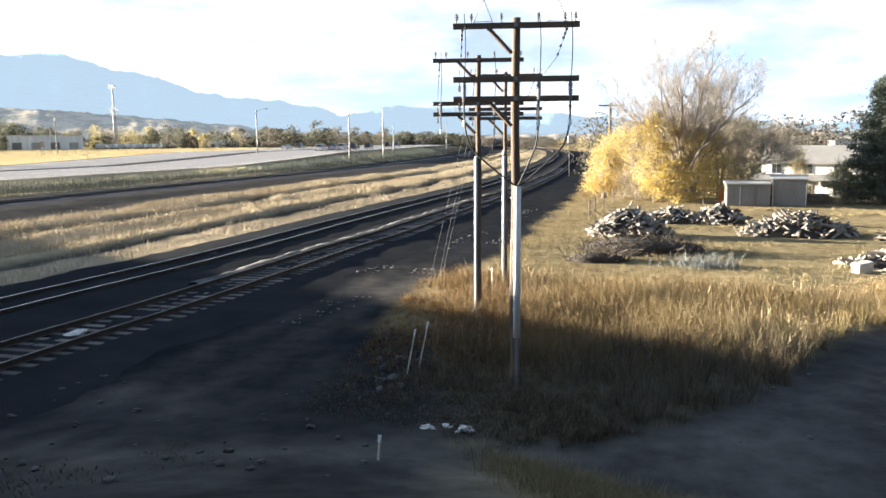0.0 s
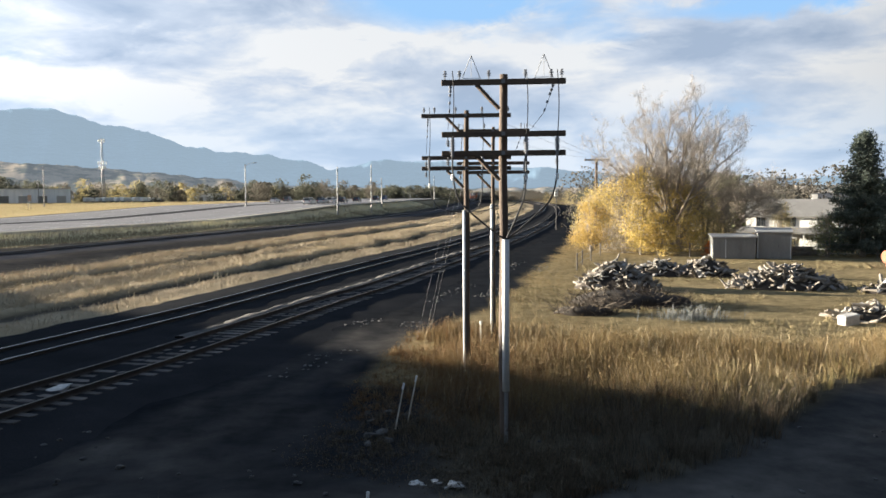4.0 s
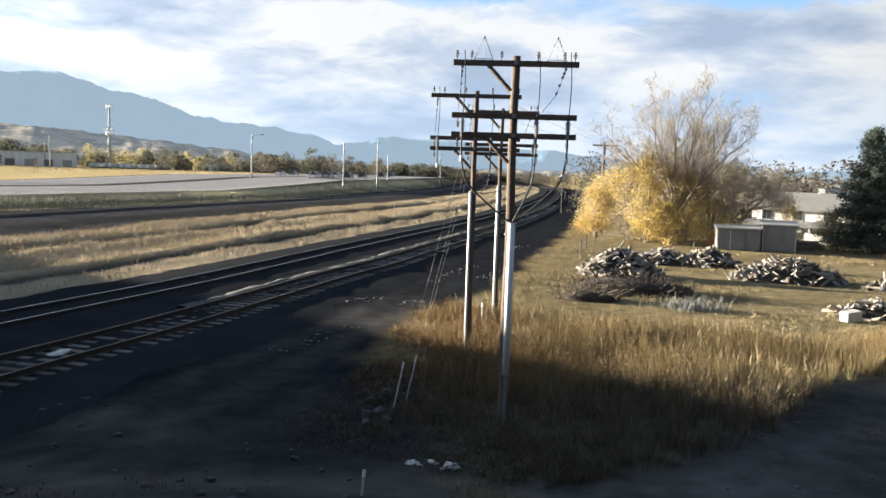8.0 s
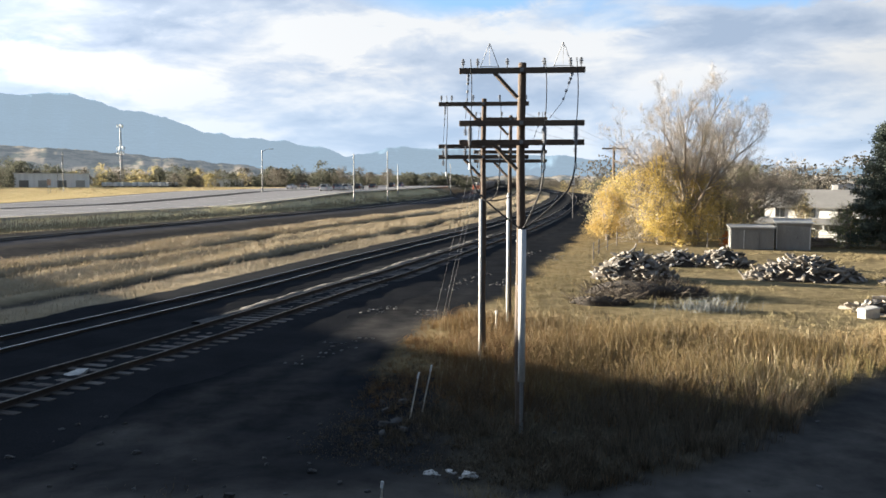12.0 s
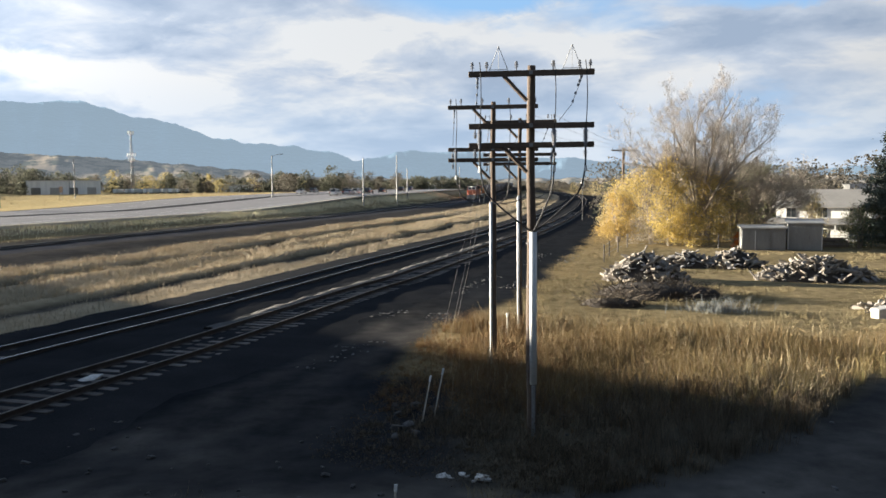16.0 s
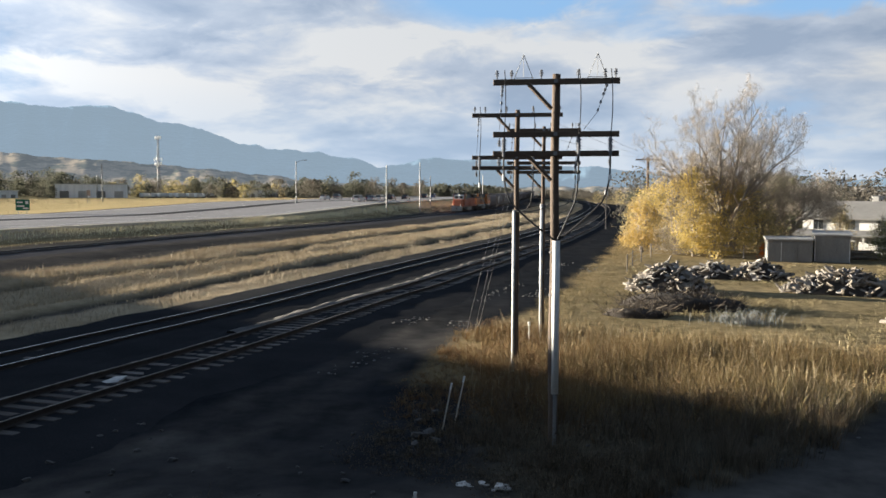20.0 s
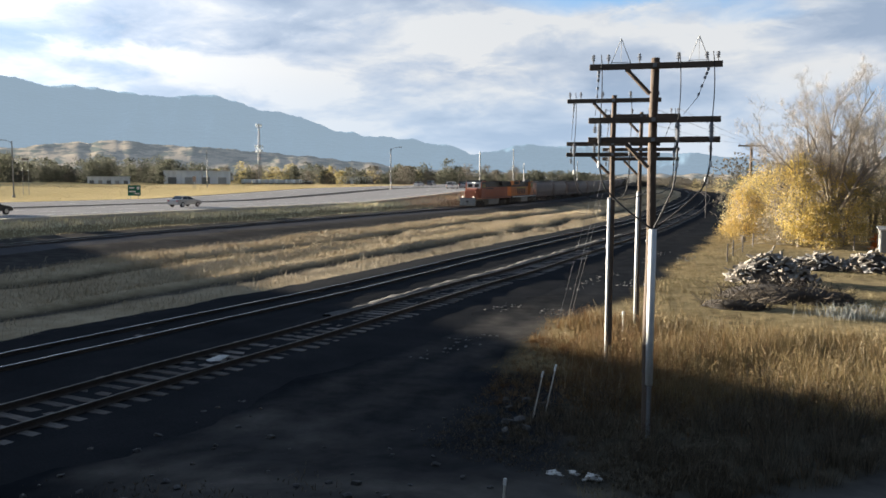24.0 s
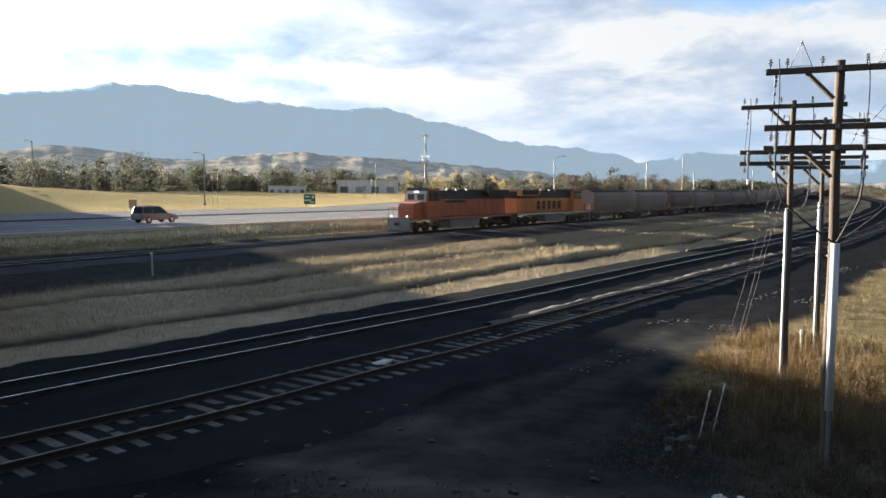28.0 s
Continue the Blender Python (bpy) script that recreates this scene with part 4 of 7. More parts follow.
scatter("stone_scatter", ROCKS, "small stones and clods on the dirt", "stone",
        [(random.uniform(-9, -1), random.uniform(9.5, 17), random.uniform(.06, .17)) for _ in range(60)] + [(random.uniform(1, 12), random.uniform(12, 17), random.uniform(.05, .12)) for _ in range(30)], "stone")
scatter("concrete_block", LITTER, "pale broken block lying on the siding", "debris", [(-9.55, 20.2, 0.5)], "block_piece")

# ---- grass, as many single blades ----
M["tall_grass"] = material("tall_grass", (0.2732, 0.198, 0.08814), 0.8, tint=(0.1656, 0.1188, 0.05616), scale=0.5, fine=3, bump=0, vary=0.35, third=(0.2318, 0.1742, 0.09516), spec=0.1)
# brown dried weeds, darkened further to imitate the bridge's shade
M["weed"] = material("shade_brown_weed", (0.1215, 0.0972, 0.07096), 0.85, tint=(0.0729, 0.06026, 0.04666), scale=0.7, fine=3, bump=0, vary=0.5, third=(0.1361, 0.1118, 0.07776), spec=0.1)
M["rust_weed"] = material("rust_weed", (0.2067, 0.1166, 0.05168), 0.85, tint=(0.1421, 0.08208, 0.03876), scale=0.7, fine=3, bump=0, vary=0.4, third=(0.1612, 0.1022, 0.05168), spec=0.1)
M["pale_grass"] = material("pale_grass", (0.4137, 0.3519, 0.2587), 0.8, tint=(0.3195, 0.2629, 0.1804), scale=0.18, fine=2, bump=0, vary=0.12, third=(0.3723, 0.3121, 0.2198), spec=0.1)
M["short_grass"] = material("short_grass", (0.272, 0.217, 0.123), 0.85, tint=(0.170, 0.140, 0.076), scale=0.3, fine=2, bump=0, vary=0.25, third=(0.212, 0.178, 0.102), spec=0.1)
M["field_grass"] = material("field_grass", (0.648, 0.5194, 0.3069), 0.85, tint=(0.5616, 0.441, 0.2418), scale=0.03, fine=0.6, bump=0, vary=0.08, third=(0.6156, 0.49, 0.2883), spec=0.1)
M["verge_grass"] = material("verge_grass", (0.924, 0.8432, 0.6006), 0.85, tint=(0.6006, 0.5775, 0.3465), scale=0.08, fine=2, bump=0, vary=0.12, third=(0.7623, 0.6815, 0.462), spec=0.1)
M["olive_grass"] = material("olive_grass", (0.243, 0.221, 0.117), 0.8, tint=(0.198, 0.180, 0.090), scale=0.5, fine=3, bump=0, vary=0.35, third=(0.378, 0.297, 0.126), spec=0.1)
M["seed_stalk"] = material("seed_stalk", (0.342, 0.288, 0.189), 0.8, tint=(0.378, 0.297, 0.180), scale=0.5, fine=3, bump=0, vary=0.3, spec=0.1)
M["silver_weed"] = material("silver_weed", (0.204, 0.216, 0.21), 0.8, bump=0, vary=0.3)


def blades(name, x, y, h, w, mat, lean=0.25, tuft=0.0, toward=None):
    """Blades standing at x, y: height h, width w; tuft: width of a seed head, 0 for none."""
    n = len(x)
    z = height(x, y) - 0.03
    a = rng.uniform(0, math.tau, n)
    la = rng.uniform(0, math.tau, n) if toward is None else toward
    lx, ly = np.cos(la) * h * lean * rng.uniform(0.2, 1.4, n), np.sin(la) * h * lean * rng.uniform(0.2, 1.4, n)
    cx, cy = np.cos(a) * w / 2, np.sin(a) * w / 2
    top = 1.0 if not tuft else tuft
    v = np.empty((n, 5, 3))
    v[:, 0] = np.stack([x - cx, y - cy, z], -1)
    v[:, 1] = np.stack([x + cx, y + cy, z], -1)
    v[:, 2] = np.stack([x + cx * top + lx * 0.35, y + cy * top + ly * 0.35, z + h * 0.62], -1)
    v[:, 3] = np.stack([x - cx * top + lx * 0.35, y - cy * top + ly * 0.35, z + h * 0.62], -1)
    v[:, 4] = np.stack([x + lx, y + ly, z + h], -1)
    i = np.arange(n)[:, None] * 5
    f = np.concatenate([i + [0, 1, 2], i + [0, 2, 3], i + [3, 2, 4]], 0)
    return raw_mesh(name, v.reshape(-1, 3), f, mat)


def leaves(c, size, n_each, spread, mat, name="crown", flat=0.6):
    """Small leaf cards round the points c."""
    c = np.repeat(np.asarray(c, float), n_each, axis=0)
    n = len(c)
    c = c + rng.normal(0, 1, (n, 3)) * np.array([spread, spread, spread * flat])
    u = rng.normal(0, 1, (n, 3))
    u /= np.linalg.norm(u, axis=1)[:, None]
    w = np.cross(u, rng.normal(0, 1, (n, 3)))
    w /= np.linalg.norm(w, axis=1)[:, None]
    s = size * rng.uniform(0.6, 1.4, (n, 1))
    v = np.stack([c - u * s, c + w * s * 0.55, c + u * s, c - w * s * 0.55], 1).reshape(-1, 3)
    f = np.arange(4 * n).reshape(n, 4)
    return raw_mesh(name, v, f, mat, False)


def scatter_points(n, box, keep):
    x, y = rng.uniform(box[0], box[1], n), rng.uniform(box[2], box[3], n)
    k = rng.uniform(0, 1, n) < keep(x, y)
    return x[k], y[k]


def clumped(x, y, s, k=0.0):
    return np.clip(0.55 + 0.75 * wave(x, y, s, k) + 0.35 * wave(x, y, s * 0.3, k + 1), 0, 1)


def tall_keep(x, y):
    far = np.interp(x, (-3, 1, 4.4, 7.7, 10.7, 14.1, 30), (29, 28.5, 27.4, 26, 25, 26, 31))
    return wedge(x, y) * step(0.6, -0.8, y - far + 0.8 * wave(x, y, 1.5)) * (0.35 + 0.65 * clumped(x, y, 1.0))


def build_grass():
    # tufts: a few dozen blades spring from one root and lean outwards
    cx, cy = scatter_points(30000, (-3, 26, 12, 31), lambda x, y: tall_keep(x, y) * (0.25 + 0.75 * clumped(x, y, 0.8, 6)))
    n = len(cx)
    each = rng.integers(16, 48, n)
    tall = rng.uniform(0.3, 0.95, n) ** 1.2
    root = np.repeat(np.arange(n), each)
    out = rng.uniform(0, math.tau, len(root))
    rad = np.abs(rng.normal(0, 0.075, len(root))) * (0.6 + tall[root])
    x, y = cx[root] + np.cos(out) * rad, cy[root] + np.sin(out) * rad
    near = np.exp(-(((x - 1.3) / 1.6) ** 2 + ((y - 14.6) / 1.5) ** 2))
    h = (0.22 + 0.75 * tall[root]) * rng.uniform(0.55, 1.1, len(root)) * (0.6 + 0.5 * clumped(x, y, 2.2, 2)) * np.interp(x + 0.06 * (y - 14), (-2.4, 0.2, 1.5), (0.2, 0.45, 1.0)) * np.interp(y, (13, 18.5), (0.55, 1.0)) * (1 - 0.5 * near)
    kind = rng.uniform(0, 1, n)[root] * 0.8 + rng.uniform(0, 0.2, len(root))
    # share of darkened blades, raised where the bridge's shade lies
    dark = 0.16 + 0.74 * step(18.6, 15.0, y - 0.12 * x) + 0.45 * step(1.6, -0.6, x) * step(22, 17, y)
    rust = 0.26 * step(5.5, 0.5, x) + 0.09
    olive = 0.30 * step(4, 10, x) * step(24, 19, y)
    for nm, g, mat, w0, w1, lean, label, cat in (
            ("tall_grass", kind >= dark + rust + olive, "tall_grass", 0.003, 0.007, 0.45, "tall golden dry grass round the pole feet", "grass"),
            ("olive_grass", (kind >= dark + rust) & (kind < dark + rust + olive), "olive_grass", 0.003, 0.007, 0.45, "tall olive grass among the golden grass", "grass"),
            ("rusty_weeds", (kind >= dark) & (kind < dark + rust), "rust_weed", 0.003, 0.009, 0.45, "rust-brown dry weeds among the grass", "weeds"),
            ("dark_weeds", kind < dark, "weed", 0.004, 0.011, 0.5, "brown dry weeds with shade put into their dark colour", "weeds")):
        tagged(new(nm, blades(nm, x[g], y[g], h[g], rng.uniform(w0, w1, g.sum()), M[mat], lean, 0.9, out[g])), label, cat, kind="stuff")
    # fine dry heads and leaflets among the stalks; in front, shade is put in as dark leaflets
    for nm, mat, n, keep, label in (
            ("grass_heads", "tall_grass", 150000, lambda x, y: step(-0.5, 4.5, x - 0.1 * (y - 17)) * step(16.5, 19, y - 0.12 * x), "fine dry seed heads among the golden grass"),
            ("rusty_heads", "rust_weed", 110000, lambda x, y: (0.25 + 0.75 * step(6, 0.5, x)) * step(16.0, 18.5, y - 0.12 * x), "fine rust-brown leaflets on the weeds"),
            ("dark_heads", "weed", 90000, lambda x, y: step(19.5, 16.0, y - 0.12 * x), "fine leaflets with shade put into their dark colour")):
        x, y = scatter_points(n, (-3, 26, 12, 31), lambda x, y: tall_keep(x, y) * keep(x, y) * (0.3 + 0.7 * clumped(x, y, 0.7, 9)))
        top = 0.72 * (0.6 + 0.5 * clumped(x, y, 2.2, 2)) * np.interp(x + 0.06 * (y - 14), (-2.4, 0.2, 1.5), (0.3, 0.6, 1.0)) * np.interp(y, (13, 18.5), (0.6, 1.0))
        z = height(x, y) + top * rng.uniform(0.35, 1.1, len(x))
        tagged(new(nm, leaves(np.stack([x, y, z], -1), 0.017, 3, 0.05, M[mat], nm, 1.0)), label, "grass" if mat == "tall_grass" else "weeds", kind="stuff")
    # feathery stalks that stand above the tufts
    x, y = scatter_points(22000, (-1, 26, 17.5, 31), lambda x, y: tall_keep(x, y) * 0.5 * step(-1, 1.5, x) * clumped(x, y, 1.1, 8))
    h = rng.uniform(0.55, 1.0, len(x)) * np.interp(y, (13, 18.5), (0.55, 1.0))
    tagged(new("seed_stalks", blades("seed_stalks", x, y, h, rng.uniform(0.003, 0.006, len(x)), M["seed_stalk"], 0.3, 2.2)), "pale feathery seed stalks above the dry grass", "grass", kind="stuff")
    x, y = scatter_points(330000, (2, 60, 23, 66), lambda x, y: wedge(x, y) * (1 - tall_keep(x, y) > 0.9) * (0.15 + 0.85 * clumped(x, y, 2.5)) * step(70, 40, y))
    tagged(new("short_grass", blades("short_grass", x, y, rng.uniform(0.02, 0.09, len(x)), rng.uniform(0.008, 0.022, len(x)), M["short_grass"], 1.1)), "short trodden dry grass on the open lot", "grass", kind="stuff")
    x, y = scatter_points(130000, (2, 22, 28, 95), lambda x, y: wedge(x, y) * step(5.5, 0.0, x - np.interp(y, (28, 38, 73, 93), (0.6, 3.4, 11.8, 16.2))) * (0.3 + 0.7 * clumped(x, y, 1.6, 4)))
    tagged(new("track_edge_grass", blades("track_edge_grass", x, y, rng.uniform(0.04, 0.2, len(x)), rng.uniform(0.006, 0.016, len(x)), M["tall_grass"], 0.8)), "golden dry grass along the edge of the cinders", "grass", kind="stuff")

    def between(x, y):
        a, c = side(x, y, TRACK_A), side(x, y, TRACK_C)
        return (a > 3.0) * (c < -8.0) * (0.01 + 0.98 * meadow(x, y, a, c)) * (0.45 + 0.55 * clumped(x, y, 1.8, 7))

    x, y = scatter_points(760000, (-46, 24, 12, 120), between)
    x1, y1 = scatter_points(150000, (-25, 55, 120, 300), between)
    x, y = np.r_[x, x1], np.r_[y, y1]
    far = np.hypot(x, y)
    u = side(x, y, TRACK_A)
    tagged(new("pale_grass", blades("pale_grass", x, y, rng.uniform(0.06, 0.26, len(x)) * np.interp(u, (4, 6, 9), (0.5, 0.7, 1.1)) * np.interp(far, (30, 150), (1, 1.5)), np.interp(far, (20, 120, 300), (0.008, 0.03, 0.12)) * rng.uniform(0.6, 1.3, len(x)), M["pale_grass"], 1.1, 1.0)),
           "rows of pale bleached grass between the railway lines", "grass", kind="stuff")
    x, y = scatter_points(150000, (-46, 24, 12, 120), lambda x, y: between(x, y) * (clumped(x, y, 1.3, 11) > 0.55) * 0.8)
    far = np.hypot(x, y)
    tagged(new("shaggy_grass", blades("shaggy_grass", x, y, rng.uniform(0.2, 0.5, len(x)), np.interp(far, (20, 120), (0.007, 0.03)), M["pale_grass"], 0.5, 1.6)), "shaggy pale seed heads on the rows of grass", "grass", kind="stuff")
    cx, cy = scatter_points(9000, (3, 30, 26, 58), lambda x, y: wedge(x, y) * (clumped(x, y, 1.5, 12) > 0.7) * 0.6)
    k = np.repeat(np.arange(len(cx)), 14)
    x, y = cx[k] + rng.normal(0, 0.07, len(k)), cy[k] + rng.normal(0, 0.07, len(k))
    tagged(new("lot_tufts", blades("lot_tufts", x, y, rng.uniform(0.06, 0.3, len(x)), rng.uniform(0.006, 0.014, len(x)), M["short_grass"], 0.7, 0.9)), "low olive and golden tufts on the open lot", "grass", kind="stuff")
    x, y = scatter_points(420000, (-64, 30, 10, 300), lambda x, y: np.interp(side(x, y, TRACK_C), (5.4, 5.6, 9.5, 11, 16.6, 16.9), (0, 0.3, 0.3, 1, 1, 0)) * (0.3 + 0.7 * clumped(x, y, 3.0, 9)))
    far = np.hypot(x, y)
    tagged(new("verge_grass", blades("verge_grass", x, y, rng.uniform(0.12, 0.32, len(x)) * np.interp(side(x, y, TRACK_C), (6, 10, 12, 16), (0.6, 0.8, 2.0, 1.3)), np.interp(far, (50, 200), (0.022, 0.08)), M["verge_grass"], 0.6, 1.0)), "greenish dry grass on the bank below the highway", "grass", kind="stuff")
    x, y = scatter_points(150000, (-330, -60, 30, 360), lambda x, y: (side(x, y, TRACK_C) > 63.5) * np.clip(70 / np.hypot(x, y), 0, 1) ** 0.5)
    far = np.hypot(x, y)
    tagged(new("field_grass", blades("field_grass", x, y, rng.uniform(0.06, 0.13, len(x)), far * 0.0009, M["field_grass"], 1.0)), "dry yellow grass on the field beyond the highway", "grass", kind="stuff")
    x, y = scatter_points(110000, (0.0, 14, 4, 15), lambda x, y: (x * BRIDGE_N[0] + y * BRIDGE_N[1] < 9.8 + 0.5 * wave(x, y, 0.8)) * (x * BRIDGE_N[0] + y * BRIDGE_N[1] > 3.5) * (0.25 + 0.75 * clumped(x, y, 0.9, 3)) * step(0.3, 1.5, x + 0.5 * wave(x, y, 1)))
    tagged(new("bank_grass", blades("bank_grass", x, y, rng.uniform(0.12, 0.36, len(x)), rng.uniform(0.004, 0.009, len(x)), M["short_grass"], 0.6)), "olive dry grass on the bridge's earth bank", "grass", kind="stuff")
    x, y = scatter_points(5000, (-9, -3, 9, 13), lambda x, y: np.exp(-(((x + 5.6) / 1.6) ** 2 + ((y - 10.8) / 1.1) ** 2)) * clumped(x, y, 0.6))
    tagged(new("cinder_weeds", blades("cinder_weeds", x, y, rng.uniform(0.03, 0.13, len(x)), rng.uniform(0.008, 0.02, len(x)), M["weed"], 0.9)), "low dark weeds on the dirt", "weeds", kind="stuff")
    x, y = rng.normal(10.2, 0.7, 700), rng.normal(31.5, 0.4, 700)
    tagged(new("silver_weeds", blades("silver_weeds", x, y, rng.uniform(0.15, 0.75, 700) * (0.4 + 0.6 * clumped(x, y, 0.35)), rng.uniform(0.006, 0.014, 700), M["silver_weed"], 0.5, 1.5)), "pale silvery weeds beside the brush heap", "weeds", kind="stuff")


build_grass()

# ---- distance: mountains and foothills ----
RIDGE = [(75, 4.2), (60, 5.0), (52, 5.6), (49.4, 5.8), (46.2, 6.15), (42.9, 6.69), (39.9, 6.75), (38.2, 6.36), (35.3, 5.9), (32.1, 5.92), (28.4, 5.33), (26.4, 5.73), (24.9, 5.7), (22.7, 4.98),
         (20.3, 4.43), (19.2, 4.44), (17.2, 3.56), (13.2, 3.06), (8.8, 2.5), (7.4, 1.94), (6.5, 2.05), (4.5, 2.48), (2.9, 2.63), (-1.0, 2.4), (-5.8, 2.08), (-9.7, 1.73), (-16, 1.4), (-30, 0.9), (-60, 0.6)]
HILLS = [(75, 1.9), (52, 2.1), (48.9, 2.34), (46.3, 2.62), (43.0, 2.28), (40.0, 1.85), (37.0, 1.9), (34.3, 2.33), (33.0, 2.36), (31.4, 2.62), (28.4, 2.2), (26.5, 2.22), (22.0, 1.95), (18.7, 1.65), (15.5, 1.35), (13.2, 1.05), (10.8, 0.85), (6.8, 0.62), (0, 0.5), (-20, 0.5), (-60, 0.5)]


def range_mesh(name, prof, near, far, rough, mat, n=700, rows=14):
    az = np.radians(np.linspace(prof[0][0], prof[-1][0], n))
    p = np.array(prof)[::-1]
    el = np.interp(np.degrees(az), p[:, 0], p[:, 1])
    crest = np.tan(np.radians(el)) * far
    k = np.arange(n)
    jag = np.array([noise.fractal(Vector((q * 38.0, 3.1, far * 0.001)), 0.8, 2.1, 6) for q in az]) * 3.0
    crest = crest + jag * rough
    v = []
    for r in range(rows + 1):
        u = r / rows
        d = near + (far - near) * u
        rel = np.array([noise.fractal(Vector((q * far / 330.0, u * 0.9, 1.7)), 0.9, 2.1, 5) for q in az])
        h = crest * u ** 1.15 * (1 + rel * 0.42 * (1 - u) * u * 4) + 3.0
        h = np.where(u < 1, h, crest)
        v.append(np.stack([-np.sin(az) * d, np.cos(az) * d, h + 5 - 5 * (r == 0) * 3], -1))
    v.append(np.stack([-np.sin(az) * (far + 60), np.cos(az) * (far + 60), np.full(n, -20)], -1))
    v = np.stack(v, 0)
    i = np.arange(v.shape[0] * n).reshape(-1, n)
    f = np.stack([i[:-1, :-1], i[1:, :-1], i[1:, 1:], i[:-1, 1:]], -1).reshape(-1, 4)
    return raw_mesh(name, v.reshape(-1, 3), f, mat)


def hazy(name, color, tint, haze, amount, scale, spread, edge=(0.35, 0.65)):
    """Far land under blue air: its surface colour, thinned by a faint glow that stands in for light the air scatters.
    """
    m = material(name, color, 1.0, tint=tint, scale=scale, fine=scale * 7, bump=0, spec=0.0, amount=1.0)
    nt = m.node_tree
    b = nt.nodes["Principled BSDF"]
    # patches follow the bearing and the height, so that slopes seen from the plain carry rounded clumps
    N, L = nt.nodes.new, nt.links.new
    sep, ang, mul, rise, comb = N("ShaderNodeSeparateXYZ"), N("ShaderNodeMath"), N("ShaderNodeMath"), N("ShaderNodeMath"), N("ShaderNodeCombineXYZ")
    ang.operation, mul.operation, rise.operation = "ARCTAN2", "MULTIPLY", "MULTIPLY"
    mul.inputs[1].default_value, rise.inputs[1].default_value = spread
    L(nt.nodes["Texture Coordinate"].outputs["Object"], sep.inputs[0])
    L(sep.outputs[0], ang.inputs[0]), L(sep.outputs[1], ang.inputs[1])
    L(ang.outputs[0], mul.inputs[0]), L(sep.outputs[2], rise.inputs[0])
    L(mul.outputs[0], comb.inputs[0]), L(rise.outputs[0], comb.inputs[1]), L(comb.outputs[0], nt.nodes["Mapping"].inputs[0])
    # shrubs and bare ground meet in sharp-edged patches
    nt.nodes["Map Range"].inputs[1].default_value, nt.nodes["Map Range"].inputs[2].default_value = edge
    # the haze is painted on: the land itself gives off this light
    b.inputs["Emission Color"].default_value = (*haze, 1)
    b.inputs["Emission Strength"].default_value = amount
    return m


# both ranges glow faintly as haze; the mountain's blue base colour adds to it
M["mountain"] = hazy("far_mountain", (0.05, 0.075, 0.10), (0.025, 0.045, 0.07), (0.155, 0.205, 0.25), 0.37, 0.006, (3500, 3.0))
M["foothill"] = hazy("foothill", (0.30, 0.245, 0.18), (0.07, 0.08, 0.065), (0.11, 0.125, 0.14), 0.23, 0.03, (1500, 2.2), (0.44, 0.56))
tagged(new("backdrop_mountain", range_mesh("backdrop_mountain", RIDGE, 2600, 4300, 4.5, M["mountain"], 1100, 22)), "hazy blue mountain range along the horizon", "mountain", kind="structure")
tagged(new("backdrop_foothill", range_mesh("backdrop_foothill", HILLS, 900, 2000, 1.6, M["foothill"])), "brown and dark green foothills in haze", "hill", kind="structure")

# ---- the lot: rubble heaps, sheds, houses, trees ----
M["log"] = material("cut_log", (0.4306, 0.3838, 0.3182), 0.85, tint=(0.1872, 0.1544, 0.1217), scale=2, fine=14, bump=0.5, vary=0.4, third=(0.08424, 0.07301, 0.06178))
M["slab"] = material("broken_slab", (0.5832, 0.554, 0.5152), 0.9, tint=(0.3305, 0.311, 0.2819), scale=2, fine=12, bump=0.5, vary=0.35, third=(0.1458, 0.1361, 0.1264))
M["brush"] = material("dead_brush", (0.10, 0.08, 0.06), 0.9, tint=(0.05, 0.04, 0.03), scale=2, bump=0.3, vary=0.4)
M["earth"] = material("heap_earth", (0.055, 0.045, 0.036), 0.95, tint=(0.025, 0.021, 0.018), scale=1.5, fine=9, bump=0.9)
SLABS = [chunk_mesh("slab", 40 + i, M["slab"], 1.3, 0.8, 0.35, 0.15) for i in range(4)]


def log_mesh(seed):
    r = random.Random(seed)
    bm = bmesh.new()
    pts = [(-0.5, 0, 0), (-0.15, r.uniform(-.03, .03), r.uniform(-.03, .03)), (0.2, r.uniform(-.03, .03), 0), (0.5, 0, 0)]
    add_strip(bm, pts, 0.11 + r.uniform(0, 0.05), 8)
    bm.faces.ensure_lookup_table()
    bmesh.ops.holes_fill(bm, edges=[e for e in bm.edges if e.is_boundary])
    return mesh_of("log", bm, M["log"])


LOGS = [log_mesh(60 + i) for i in range(4)]


